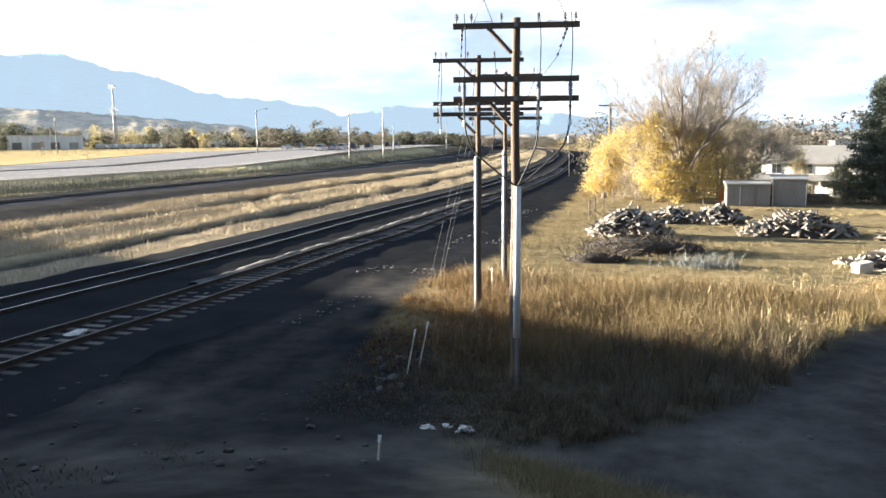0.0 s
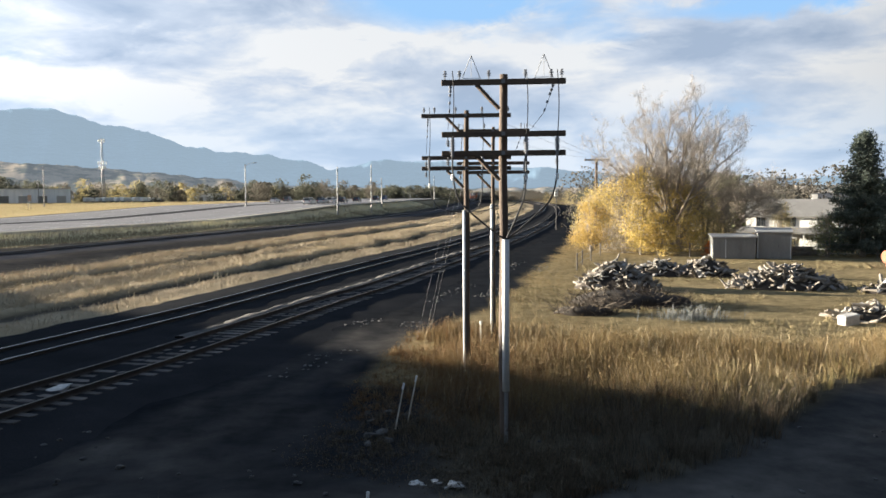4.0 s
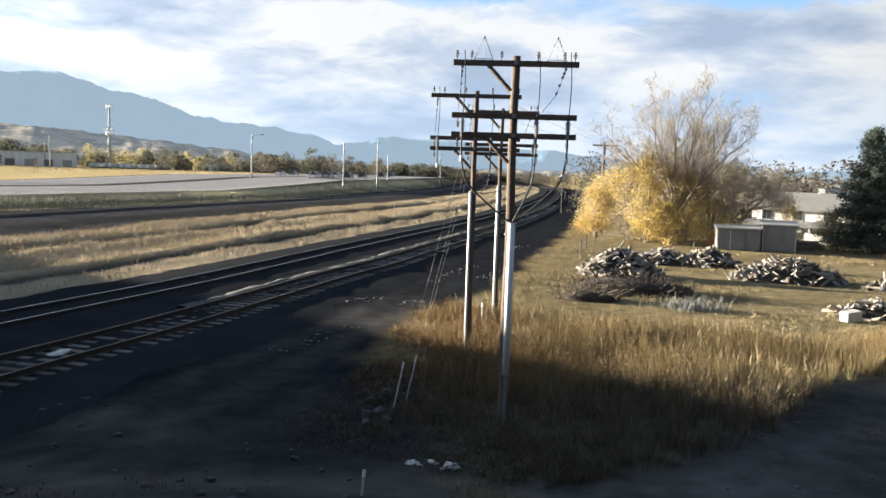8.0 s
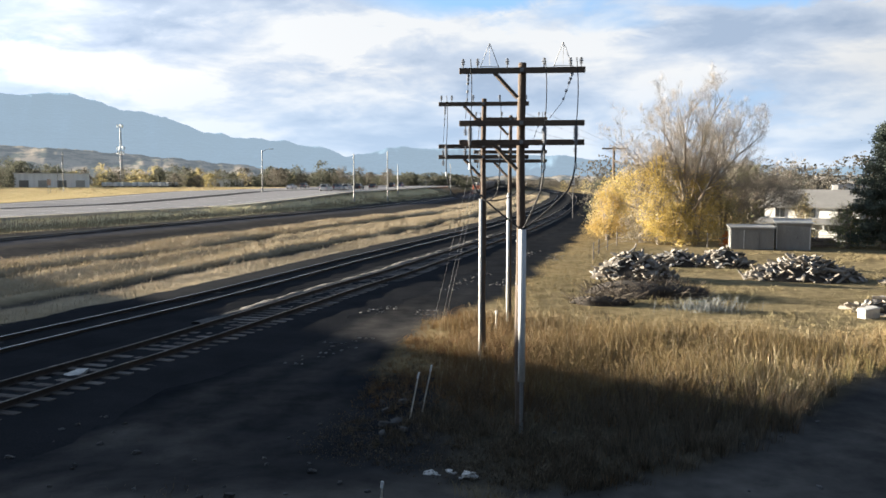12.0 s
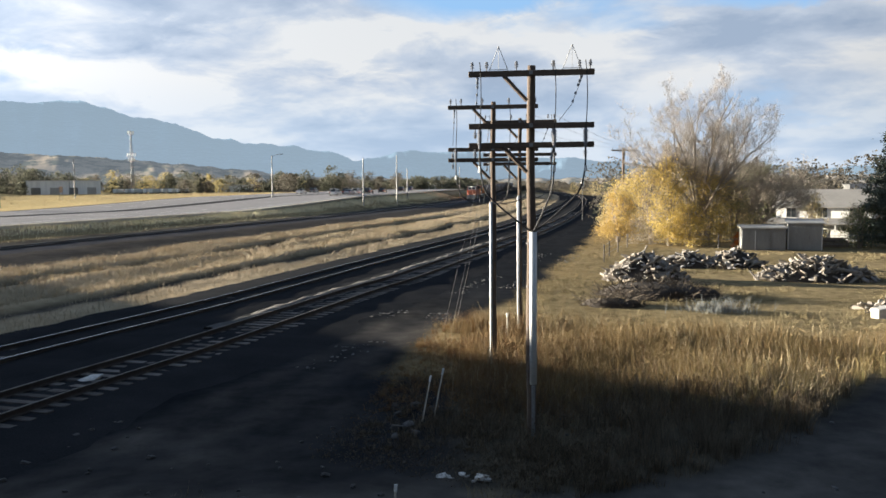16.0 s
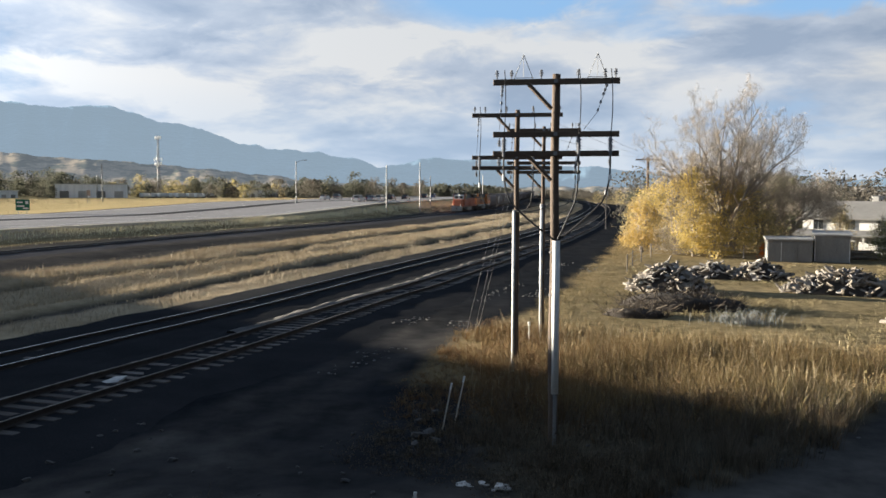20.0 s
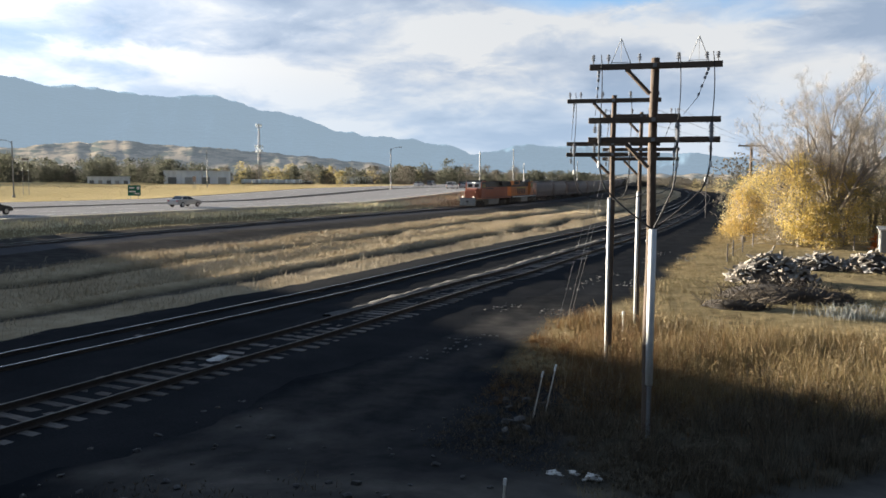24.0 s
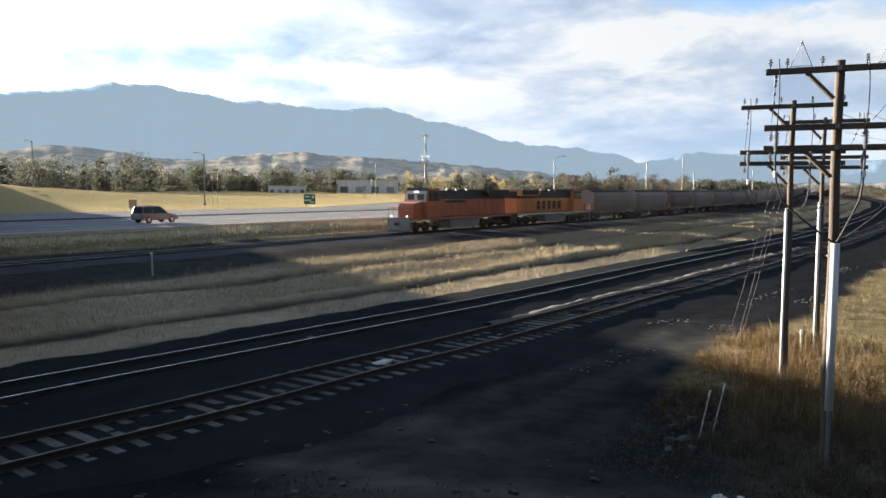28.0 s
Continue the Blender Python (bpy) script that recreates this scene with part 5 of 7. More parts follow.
def heap(label, cx, cy, rx, ry, h, n, turn, logs=0.5, seed=1):
    """A heap of logs and broken slabs on a core of earth."""
    r = random.Random(seed)
    root = thing("rubble_heap", label, "rubble heap", pose(cx, cy, 0, rz=turn), "heaps on the lot")
    bm = bmesh.new()
    bmesh.ops.create_icosphere(bm, subdivisions=3, radius=1.0)
    for v in bm.verts:
        k = 1 + 0.16 * noise.noise(v.co * 2.3 + Vector((seed, 0, 0)))
        u = min(1.0, math.hypot(v.co.x, v.co.y))
        v.co = Vector((v.co.x * rx * k, v.co.y * ry * k, h * 0.8 * (1 - u ** 1.4) * k - 0.06 if v.co.z > 0 else -0.25))
    part("earth_core", bm, M["earth"], root, soft=True)
    for i in range(n):
        a, u = r.uniform(0, math.tau), math.sqrt(r.uniform(0, 1))
        x, y = math.cos(a) * u * rx, math.sin(a) * u * ry
        z = h * 0.8 * (1 - u ** 1.4) + r.uniform(-0.03, 0.12)
        if r.random() < logs:
            me, s, nm = r.choice(LOGS), (r.uniform(0.35, 1.15), r.uniform(0.3, 0.8), r.uniform(0.25, 0.7)), "log"
        else:
            k = r.uniform(0.08, 0.30)
            me, s, nm = r.choice(SLABS), (k * r.uniform(.8, 1.6), k, k), "slab"
        ob = new(nm, me)
        ob.parent = root
        ob.matrix_basis = Matrix.Translation((x, y, z)) @ Euler((r.uniform(-.9, .9), r.uniform(-.7, .7), r.uniform(0, 6.3))).to_matrix().to_4x4() @ Matrix.Diagonal((*s, 1))
    return root


heap("heap of grey logs and broken slabs on dry grass", 9.75, 42.4, 2.2, 1.6, 1.75, 300, -18, 0.4, 1)
heap("long low heap of broken pale slabs and sticks", 14.0, 49.4, 2.0, 1.3, 1.15, 150, -8, 0.25, 2)
heap("heap of broken pale slabs beside a heap of earth", 16.6, 48.6, 1.8, 1.4, 1.35, 150, -8, 0.3, 8)
heap("heap of pale cut logs and rubble", 18.6, 42.0, 3.1, 1.5, 1.45, 290, -12, 0.5, 3)
heap("small heap of rubble with a white block", 17.4, 31.0, 1.9, 0.9, 0.7, 90, -10, 0.3, 4)
heap("small heap of rubble on short grass", 23.0, 39.5, 1.6, 0.9, 0.8, 70, 0, 0.4, 5)


def brush_heap(label, cx, cy, rx, ry, h, n, seed):
    """Dead brush: a low earth core under a tangle of thin dark sticks."""
    r = random.Random(seed)
    root = thing("brush_heap", label, "brush heap", pose(cx, cy, 0, rz=-15), "heaps on the lot")
    bm = bmesh.new()
    bmesh.ops.create_icosphere(bm, subdivisions=3, radius=1.0)
    for v in bm.verts:
        k = 1 + 0.3 * noise.noise(v.co * 2.7 + Vector((seed, 3, 0)))
        v.co = Vector((v.co.x * rx * k, v.co.y * ry * k, max(-0.2, v.co.z * h * 0.7 * k)))
    part("earth_core", bm, M["earth"], root, soft=True)
    bm = bmesh.new()
    for _ in range(n):
        a, u = r.uniform(0, math.tau), math.sqrt(r.uniform(0, 1))
        p = Vector((math.cos(a) * u * rx * 1.1, math.sin(a) * u * ry * 1.1, h * 0.55 * (1 - u * u)))
        d = Vector((r.gauss(0, 0.35), r.gauss(0, 0.35), r.uniform(0.05, 0.55)))
        add_strip(bm, [p, p + d * 0.6, p + d * 1.1 + Vector((r.gauss(0, .06), r.gauss(0, .06), 0))], r.uniform(0.006, 0.018), 4)
    part("stick", bm, M["brush"], root)


brush_heap("low dark heap of brush and earth", 9.0, 36.2, 2.6, 1.5, 0.8, 420, 6)
brush_heap("low dark heap of sticks and earth", 6.4, 33.4, 1.3, 0.8, 0.45, 160, 7)


def white_block():
    root = thing("concrete_block", "white square concrete block beside a rubble heap", "block", pose(15.75, 29.95, 0, 4, -6, 20))
    bm = bmesh.new()
    add_box(bm, 0, 0, 0.2, 0.72, 0.4, 0.42, bevel=0.03)
    part("block_body", bm, M["litter"], root)


white_block()
M["shed_wall"] = material("shed_wall", (0.21, 0.21, 0.20), 0.7, tint=(0.16, 0.155, 0.15), scale=0.8, fine=14, bump=0.1, stretch=(3, 3, 0.5))
M["shed_roof"] = material("shed_roof", (0.45, 0.44, 0.42), 0.7, tint=(0.34, 0.33, 0.31), scale=1.0, fine=14, bump=0.2)
M["white_wall"] = material("white_siding", (0.74, 0.73, 0.70), 0.7, tint=(0.62, 0.61, 0.58), scale=0.5, fine=8, bump=0.1)
M["shingle"] = material("roof_shingle", (0.231, 0.224, 0.21), 0.9, tint=(0.175, 0.168, 0.161), scale=1.2, fine=16, bump=0.4)
M["glass"] = material("window_glass", (0.03, 0.035, 0.04), 0.08, 0.0, bump=0, amount=0.1, spec=0.6)
M["trim"] = material("white_trim", (0.7, 0.7, 0.68), 0.6, bump=0.05)


def shed(x, y, turn, w, d, h, rise, label, panels):
    root = thing("shed", label, "shed", pose(x, y, 0, rz=turn), "garden sheds")
    bm = bmesh.new()
    add_box(bm, 0, 0, h / 2, w, d, h, bevel=0.02)
    part("wall", bm, M["shed_wall"], root)
    bm = bmesh.new()
    vs = [bm.verts.new(v) for v in ((-w / 2 - .12, -d / 2 - .15, h), (w / 2 + .12, -d / 2 - .15, h), (w / 2 + .12, d / 2 + .15, h + rise), (-w / 2 - .12, d / 2 + .15, h + rise))]
    f = bm.faces.new(vs)
    q = bmesh.ops.extrude_face_region(bm, geom=[f])
    bmesh.ops.translate(bm, vec=(0, 0, 0.09), verts=[v for v in q["geom"] if isinstance(v, bmesh.types.BMVert)])
    part("roof", bm, M["shed_roof"], root)
    for k in range(panels):
        px = -w / 2 + w * (k + 0.5) / panels
        bm = bmesh.new()
        add_box(bm, px, -d / 2 - 0.015, h * 0.47, w / panels - 0.08, 0.03, h * 0.86, bevel=0.008)
        p = part("panel", bm, M["shed_wall"], root)
        for s in (-1, 1):
            bm = bmesh.new()
            add_box(bm, px + s * (w / panels / 2 - 0.06), -d / 2 - 0.035, h * 0.47, 0.05, 0.02, h * 0.86)
            part("batten", bm, M["trim"] if k == 0 else M["shed_wall"], p)
    bm = bmesh.new()
    add_tube(bm, (w * 0.12, -d / 2 - 0.07, h * 0.45), (w * 0.12, -d / 2 - 0.07, h * 0.55), 0.015, seg=6)
    part("handle", bm, M["steel"], root)


shed(23.35, 62.2, -14, 3.15, 2.2, 1.66, 0.12, "low grey wooden garden shed with a flat roof", 3)
shed(26.45, 61.9, -20, 2.45, 2.4, 2.02, 0.2, "taller grey garden shed with a plain door", 1)


def house(x, y, turn, w, d, eave, ridge, label, wings, rows):
    root = thing("house", label, "house", pose(x, y, float(height(x, y)) - 0.1, rz=turn), "houses behind the lot")
    bm = bmesh.new()
    add_box(bm, 0, 0, eave / 2, w, d, eave)
    for s in (-1, 1):
        a = [bm.verts.new(v) for v in ((s * w / 2, -d / 2, eave), (s * w / 2, d / 2, eave), (s * w / 2, 0, ridge))]
        bm.faces.new(a)
    part("wall", bm, M["white_wall"], root)
    for s in (-1, 1):
        bm = bmesh.new()
        vs = [bm.verts.new(v) for v in ((-w / 2 - .4, s * (d / 2 + .5), eave - .15), (w / 2 + .4, s * (d / 2 + .5), eave - .15), (w / 2 + .4, 0, ridge + .06), (-w / 2 - .4, 0, ridge + .06))]
        q = bmesh.ops.extrude_face_region(bm, geom=[bm.faces.new(vs)])
        bmesh.ops.translate(bm, vec=(0, 0, 0.14), verts=[v for v in q["geom"] if isinstance(v, bmesh.types.BMVert)])
        part("roof", bm, M["shingle"], root)
    if wings:
        bm = bmesh.new()
        vs = [bm.verts.new(v) for v in ((-w / 2 - .6, -d / 2 - 2.4, 2.6), (w / 2 + .3, -d / 2 - 2.4, 2.6), (w / 2 + .3, -d / 2, 3.05), (-w / 2 - .6, -d / 2, 3.05))]
        q = bmesh.ops.extrude_face_region(bm, geom=[bm.faces.new(vs)])
        bmesh.ops.translate(bm, vec=(0, 0, 0.14), verts=[v for v in q["geom"] if isinstance(v, bmesh.types.BMVert)])
        part("porch_roof", bm, M["shingle"], root)
        for k in range(4):
            bm = bmesh.new()
            add_box(bm, -w / 2 + k * w / 3, -d / 2 - 2.2, 1.3, 0.14, 0.14, 2.6)
            part("porch_post", bm, M["trim"], root)
    for z in rows:
        for k in range(3):
            px = -w / 2 + w * (k + 0.5) / 3
            bm = bmesh.new()
            add_box(bm, px, -d / 2 - 0.03, z, 1.1, 0.06, 1.15)
            win = part("window", bm, M["trim"], root)
            for s in (-1, 1):
                bm = bmesh.new()
                add_box(bm, px + 0.25 * s, -d / 2 - 0.065, z, 0.44, 0.02, 1.0)
                part("pane", bm, M["glass"], win)
    bm = bmesh.new()
    add_box(bm, w * 0.2, 0.6, ridge + 0.2, 0.6, 0.6, 1.0, bevel=0.02)
    part("chimney", bm, M["concrete"], root)


house(40.4, 88.8, -32, 9.2, 7.0, 4.4, 6.0, "white house with a grey shingle roof and a porch", True, (1.5, 3.75))
house(45.5, 69.5, -40, 6.5, 5.5, 3.0, 4.3, "low white house with a grey roof behind a pine", False, (1.5,))
# further roofs among the trees
house(62.0, 120.0, -10, 9.0, 7.0, 4.8, 6.6, "distant pale house among bare trees", False, (1.6, 3.9))


def fence():
    root = thing("wire_fence", "low grey post fence at the edge of the lot", "fence", kind="structure")
    line = [(9.6, 53.0), (10.6, 56.5), (12.0, 60.5), (13.6, 64.8), (20.5, 63.6), (27, 62.5), (34, 60.8), (41, 59.0)]
    for k, (x, y) in enumerate(line):
        bm = bmesh.new()
        add_tube(bm, (x, y, -0.2), (x, y, 1.15), 0.05, seg=7)
        part("post", bm, M["tie"], root)
    for z in (0.35, 0.7, 1.05):
        bm = bmesh.new()
        add_strip(bm, [(x, y, z) for x, y in line], 0.009, 5)
        part("wire", bm, M["galv"], root)


fence()

# ---- trees ----
M["bark"] = material("bark", (0.25, 0.215, 0.175), 0.9, tint=(0.15, 0.125, 0.10), scale=2, fine=12, bump=0.6, stretch=(4, 4, 0.6))
M["twig"] = material("twig", (0.34, 0.295, 0.24), 0.85, tint=(0.25, 0.21, 0.17), scale=1, fine=6, bump=0, vary=0.25)


def leaf_material(name, color, third, vary=0.35):
    m = material(name, color, 0.65, tint=tuple(c * 0.7 for c in color), scale=0.8, fine=4, bump=0, vary=vary, third=third, spec=0.02)
    nt = m.node_tree
    b, out = nt.nodes["Principled BSDF"], nt.nodes["Material Output"]
    tr, mx = nt.nodes.new("ShaderNodeBsdfTranslucent"), nt.nodes.new("ShaderNodeMixShader")
    mx.inputs[0].default_value = 0.45
    src = b.inputs["Base Color"].links[0].from_socket
    nt.links.new(src, tr.inputs[0])
    nt.links.new(b.outputs[0], mx.inputs[1]), nt.links.new(tr.outputs[0], mx.inputs[2]), nt.links.new(mx.outputs[0], out.inputs[0])
    return m


M["leaf_gold"] = leaf_material("leaf_gold", (0.54, 0.40, 0.12), (0.46, 0.36, 0.14))
M["leaf_orange"] = leaf_material("leaf_orange", (0.50, 0.35, 0.11), (0.42, 0.31, 0.13))
M["leaf_dry"] = leaf_material("leaf_dry", (0.31, 0.265, 0.20), (0.25, 0.22, 0.17))
M["leaf_olive"] = leaf_material("leaf_olive", (0.40, 0.35, 0.19), (0.46, 0.38, 0.2))
M["leaf_tan"] = leaf_material("leaf_tan", (0.464, 0.376, 0.176), (0.368, 0.312, 0.176))
M["leaf_green"] = leaf_material("leaf_green", (0.16, 0.19, 0.10), (0.22, 0.22, 0.12))
M["needle"] = leaf_material("needle", (0.13, 0.15, 0.125), (0.10, 0.12, 0.10))
M["leaf_fire"] = leaf_material("leaf_fire", (0.62, 0.14, 0.03), (0.5, 0.2, 0.04))


def branch_tree(bm, rnd, p, d, length, r, depth, tips, up=0.12, kink=0.35, fork=(2, 3), shrink=0.72):
    """Limbs that fork into thinner limbs; collects the tips."""
    seg = max(5, 10 - 2 * (4 - depth) if depth < 5 else 10)
    pts, q = [Vector(p)], Vector(p)
    dd = Vector(d)
    n = 3
    for _ in range(n):
        dd = (dd + Vector((rnd.gauss(0, kink * 0.4), rnd.gauss(0, kink * 0.4), rnd.gauss(0, kink * 0.25) + up * 0.3))).normalized()
        q = q + dd * length / n
        pts.append(q.copy())
    rings = []
    for i, pt in enumerate(pts):
        rr = r * (1 - 0.45 * i / n)
        a = (pts[min(i + 1, n)] - pts[max(i - 1, 0)]).normalized()
        u = a.orthogonal().normalized()
        w = a.cross(u)
        k = 8 if depth >= 4 else (5 if depth >= 2 else 3)
        rings.append([bm.verts.new(pt + (u * math.cos(t * math.tau / k) + w * math.sin(t * math.tau / k)) * rr) for t in range(k)])
    for a, b in zip(rings, rings[1:]):
        for i in range(len(a)):
            bm.faces.new((a[i], a[(i + 1) % len(a)], b[(i + 1) % len(a)], b[i]))
    if depth <= 2:
        tips.append(tuple(q))
    if depth == 0:
        return
    for i in range(rnd.randint(*fork)):
        ax = dd.orthogonal().normalized()
        ax.rotate(Matrix.Rotation(rnd.uniform(0, math.tau), 3, dd))
        nd = dd.copy()
        nd.rotate(Matrix.Rotation(rnd.uniform(0.3, 0.85), 3, ax))
        nd = (nd + Vector((0, 0, up))).normalized()
        start = pts[-1] if i < 2 else pts[-2]
        branch_tree(bm, rnd, start, nd, length * shrink * rnd.uniform(0.75, 1.15), max(r * 0.6, 0.011), depth - 1, tips, up, kink, fork, shrink)


def twigs(c, n_each, length, width, spread, mat, name="twig"):
    """Fine twigs, mostly upward, round the points c."""
    c = np.repeat(np.asarray(c, float), n_each, axis=0)
    n = len(c)
    c = c + rng.normal(0, spread, (n, 3))
    d = rng.normal(0, 0.75, (n, 3)) + np.array([0, 0, 0.55])
    d *= (length * rng.uniform(0.5, 1.3, n) / np.linalg.norm(d, axis=1))[:, None]
    w = np.cross(d, rng.normal(0, 1, (n, 3)))
    w *= (width / np.linalg.norm(w, axis=1))[:, None]
    v = np.stack([c - w, c + w, c + d + w * 0.4, c + d - w * 0.4], 1).reshape(-1, 3)
    return raw_mesh(name, v, np.arange(4 * n).reshape(n, 4), mat, False)


def bare_tree(x, y, h, label, seed, r=0.3, depth=6, lean=(0, 0), leaf=None, spread=0.5, size=0.1, each=3, group="trees on the lot", trunks=1, up=0.1, low=None, fine=0, splay=1.2):
    root = thing("tree", label, "tree", pose(x, y, float(height(x, y)) - 0.1), group)
    rnd = random.Random(seed)
    bm, tips = bmesh.new(), []
    for k in range(trunks):
        a = k * math.tau / max(trunks, 1) + 0.5
        o = 0.0 if trunks == 1 else 0.25
        branch_tree(bm, rnd, (math.cos(a) * o, math.sin(a) * o, -0.2), (lean[0] + o * splay * math.cos(a), lean[1] + o * splay * math.sin(a), 1), h * 0.27, r, depth, tips, up)
    part("trunk", bm, M["bark"], root, soft=True)
    if fine:
        ob = tagged(new("twig", twigs(tips, fine, 0.7, 0.006, 0.18, M["twig"])), kind="stuff")
        ob.parent = root
    if leaf:
        t = np.array(tips)
        if low is not None:
            t = t[t[:, 2] < low]
        ob = new("crown", leaves(t, size, each, spread, leaf))
        ob.parent = root
    return root


def cottonwood(x, y, h, half, label, seed, limbs):
    """A broad leafless tree: long limbs rise in a fan from a short trunk and carry side branches, twigs and twiglets."""
    root = thing("tree", label, "tree", pose(x, y, float(height(x, y)) - 0.1), "trees on the lot")
    r = random.Random(seed)
    bm, tips = bmesh.new(), []
    add_strip(bm, [(0, 0, -0.3), (0.05, 0, h * 0.1), (0, 0.05, h * 0.2)], 0.3, 10)
    part("trunk", bm, M["bark"], root, soft=True)

    def limb(bm, p, d, length, rad, level):
        n = 6
        d = d.normalized()
        pts = [p.copy()]
        for k in range(n):
            d = (d + Vector((r.gauss(0, 0.09), r.gauss(0, 0.09), r.gauss(0.015, 0.08)))).normalized()
            pts.append(pts[-1] + d * length / n)
        seg = (7, 5, 4, 3)[level]
        rings = []
        for k, q in enumerate(pts):
            a = (pts[min(k + 1, n)] - pts[max(k - 1, 0)]).normalized()
            u = a.orthogonal().normalized()
            w = a.cross(u)
            rr = rad * (1 - 0.8 * k / n)
            rings.append([bm.verts.new(q + (u * math.cos(t * math.tau / seg) + w * math.sin(t * math.tau / seg)) * rr) for t in range(seg)])
        for a, b in zip(rings, rings[1:]):
            for t in range(seg):
                bm.faces.new((a[t], a[(t + 1) % seg], b[(t + 1) % seg], b[t]))
        if level >= 2:
            tips.extend(tuple(q) for q in pts[2:])
        if level == 3:
            return
        count = (9, 6, 4)[level]
        for k in range(count):
            u = 0.28 + 0.72 * (k + r.random() * 0.8) / count
            f = u * n
            a = min(int(f), n - 1)
            q = pts[a].lerp(pts[a + 1], f - a)
            ax = (pts[a + 1] - pts[a]).normalized()
            side_ = ax.orthogonal().normalized()
            side_.rotate(Matrix.Rotation(r.uniform(0, math.tau), 3, ax))
            nd = ax * math.cos(0.75) + side_ * math.sin(r.uniform(0.5, 1.0)) + Vector((0, 0, 0.10))
            limb(bm, q, nd, length * r.uniform(0.30, 0.48) * (1.15 - 0.5 * u), max(rad * (1 - 0.8 * u) * 0.62, 0.011), level + 1)

    for k in range(limbs):
        bm = bmesh.new()
        a = k * 2.399 + r.uniform(-0.3, 0.3)
        tilt = math.sqrt((k + 0.5) / limbs)
        top = Vector((math.cos(a) * tilt * half, math.sin(a) * tilt * half * 0.7, h * (1.0 - 0.38 * tilt ** 2.2) * r.uniform(0.9, 1.0)))
        base = Vector((math.cos(a) * 0.15, math.sin(a) * 0.15, h * r.uniform(0.13, 0.24)))
        limb(bm, base, top - base, (top - base).length, 0.13 * r.uniform(0.8, 1.2), 0)
        part("limb", bm, M["bark"], root)
    ob = tagged(new("twig", twigs(tips, 1, 0.5, 0.006, 0.10, M["twig"])), kind="stuff")
    ob.parent = root
    return root


def bush(x, y, w, d, h, mat, label, seed, n=260, each=26, size=0.11, spread=0.28, name="bush", group="bushes on the lot", stems=9, base=0.25, gaps=0.0):
    """A leafy bush: thin stems and leaf clumps with an uneven outline."""
    r = np.random.default_rng(seed)
    root = thing(name, label, name, pose(x, y, float(height(x, y)) - 0.05), group)
    bm = bmesh.new()
    for k in range(stems):
        a = r.uniform(0, math.tau)
        e = (math.cos(a) * w * 0.3 * r.uniform(.3, 1), math.sin(a) * d * 0.3 * r.uniform(.3, 1), h * r.uniform(.6, .95))
        add_strip(bm, bend((math.cos(a) * .15, math.sin(a) * .15, -0.1), (e[0] * .3, e[1] * .3, h * .5), e, 5), 0.03 + 0.012 * h / 3, 5)
    part("stem", bm, M["bark"], root)
    a, u = r.uniform(0, math.tau, n), r.uniform(0, 1, n) ** 0.4
    t = r.uniform(0, 1, n)
    prof = np.sin(np.clip(base + t * (1 - base), 0, 1) * math.pi) ** 0.6 + 0.15
    lump = 1 + 0.28 * np.sin(a * 3 + seed) * np.cos(t * 7 + seed) + 0.18 * np.sin(a * 7 + t * 9)
    c = np.stack([np.cos(a) * u * prof * w / 2 * lump, np.sin(a) * u * prof * d / 2 * lump, 0.1 + t * h * (1 - 0.22 * u) * (0.85 + 0.15 * lump)], -1)
    # draw the clumps towards a few lobes, so that the outline is broken and has gaps
    k = int((9 + h) * (1 + 1.6 * gaps))
    la, lt = r.uniform(0, math.tau, k), r.uniform(0.12, 1, k)
    lobe = np.stack([np.cos(la) * w * 0.42 * (1.05 - lt * 0.75), np.sin(la) * d * 0.42 * (1.05 - lt * 0.75), lt * h * 0.95], -1)
    near = np.argmin(((c[:, None, :] - lobe[None]) ** 2).sum(-1), axis=1)
    c = c + (lobe[near] - c) * (r.uniform(0.1, 0.62, (n, 1)) + gaps * 0.3)
    if gaps:
        ob = tagged(new("twig", twigs(np.concatenate([c, lobe]), 2, 0.7, 0.011, 0.4, M["twig"])), kind="stuff")
        ob.parent = root
    ob = new("crown", leaves(c, size, each, spread, mat))
    ob.parent = root
    return root


cottonwood(20.5, 69.0, 13.0, 7.3, "broad bare cottonwood with spreading limbs and fine twigs", 5, 13)
cottonwood(22.0, 70.8, 10.0, 4.0, "bare cottonwood with long spreading limbs", 12, 9)
bare_tree(18.4, 69.5, 10.0, "bare cottonwood with fine twigs and yellow leaves below", 23, 0.13, 6, (-0.1, 0), M["leaf_gold"], 0.4, 0.065, 9, trunks=3, splay=1.8, fine=2, low=6.4)
bush(17.4, 66.4, 2.7, 3.0, 8.0, M["leaf_gold"], "tall bush thick with bright yellow leaves", 1, 330, 26, 0.065, 0.36, gaps=0.85)
bush(18.6, 65.6, 3.4, 3.0, 4.0, M["leaf_gold"], "bush thick with bright yellow leaves", 13, 260, 24, 0.065, 0.32, gaps=0.9)
bush(21.2, 68.8, 4.2, 3.4, 6.0, M["leaf_gold"], "tall half-bare bush with yellow leaves", 2, 280, 26, 0.065, 0.45, gaps=0.7)
bush(16.3, 68.2, 2.8, 3.0, 5.0, M["leaf_dry"], "half-bare grey-brown bush with few dry leaves", 3, 170, 22, 0.06, 0.42, gaps=0.7)
bush(14.2, 71.5, 3.4, 4.0, 5.0, M["leaf_orange"], "rounded bush with orange-yellow leaves", 5, 320, 24, 0.065, 0.36, gaps=0.85)
bush(15.6, 77.5, 4.0, 4.0, 5.4, M["leaf_tan"], "rounded bush with dull yellow leaves", 6, 260, 30, 0.08, 0.42, gaps=0.7)
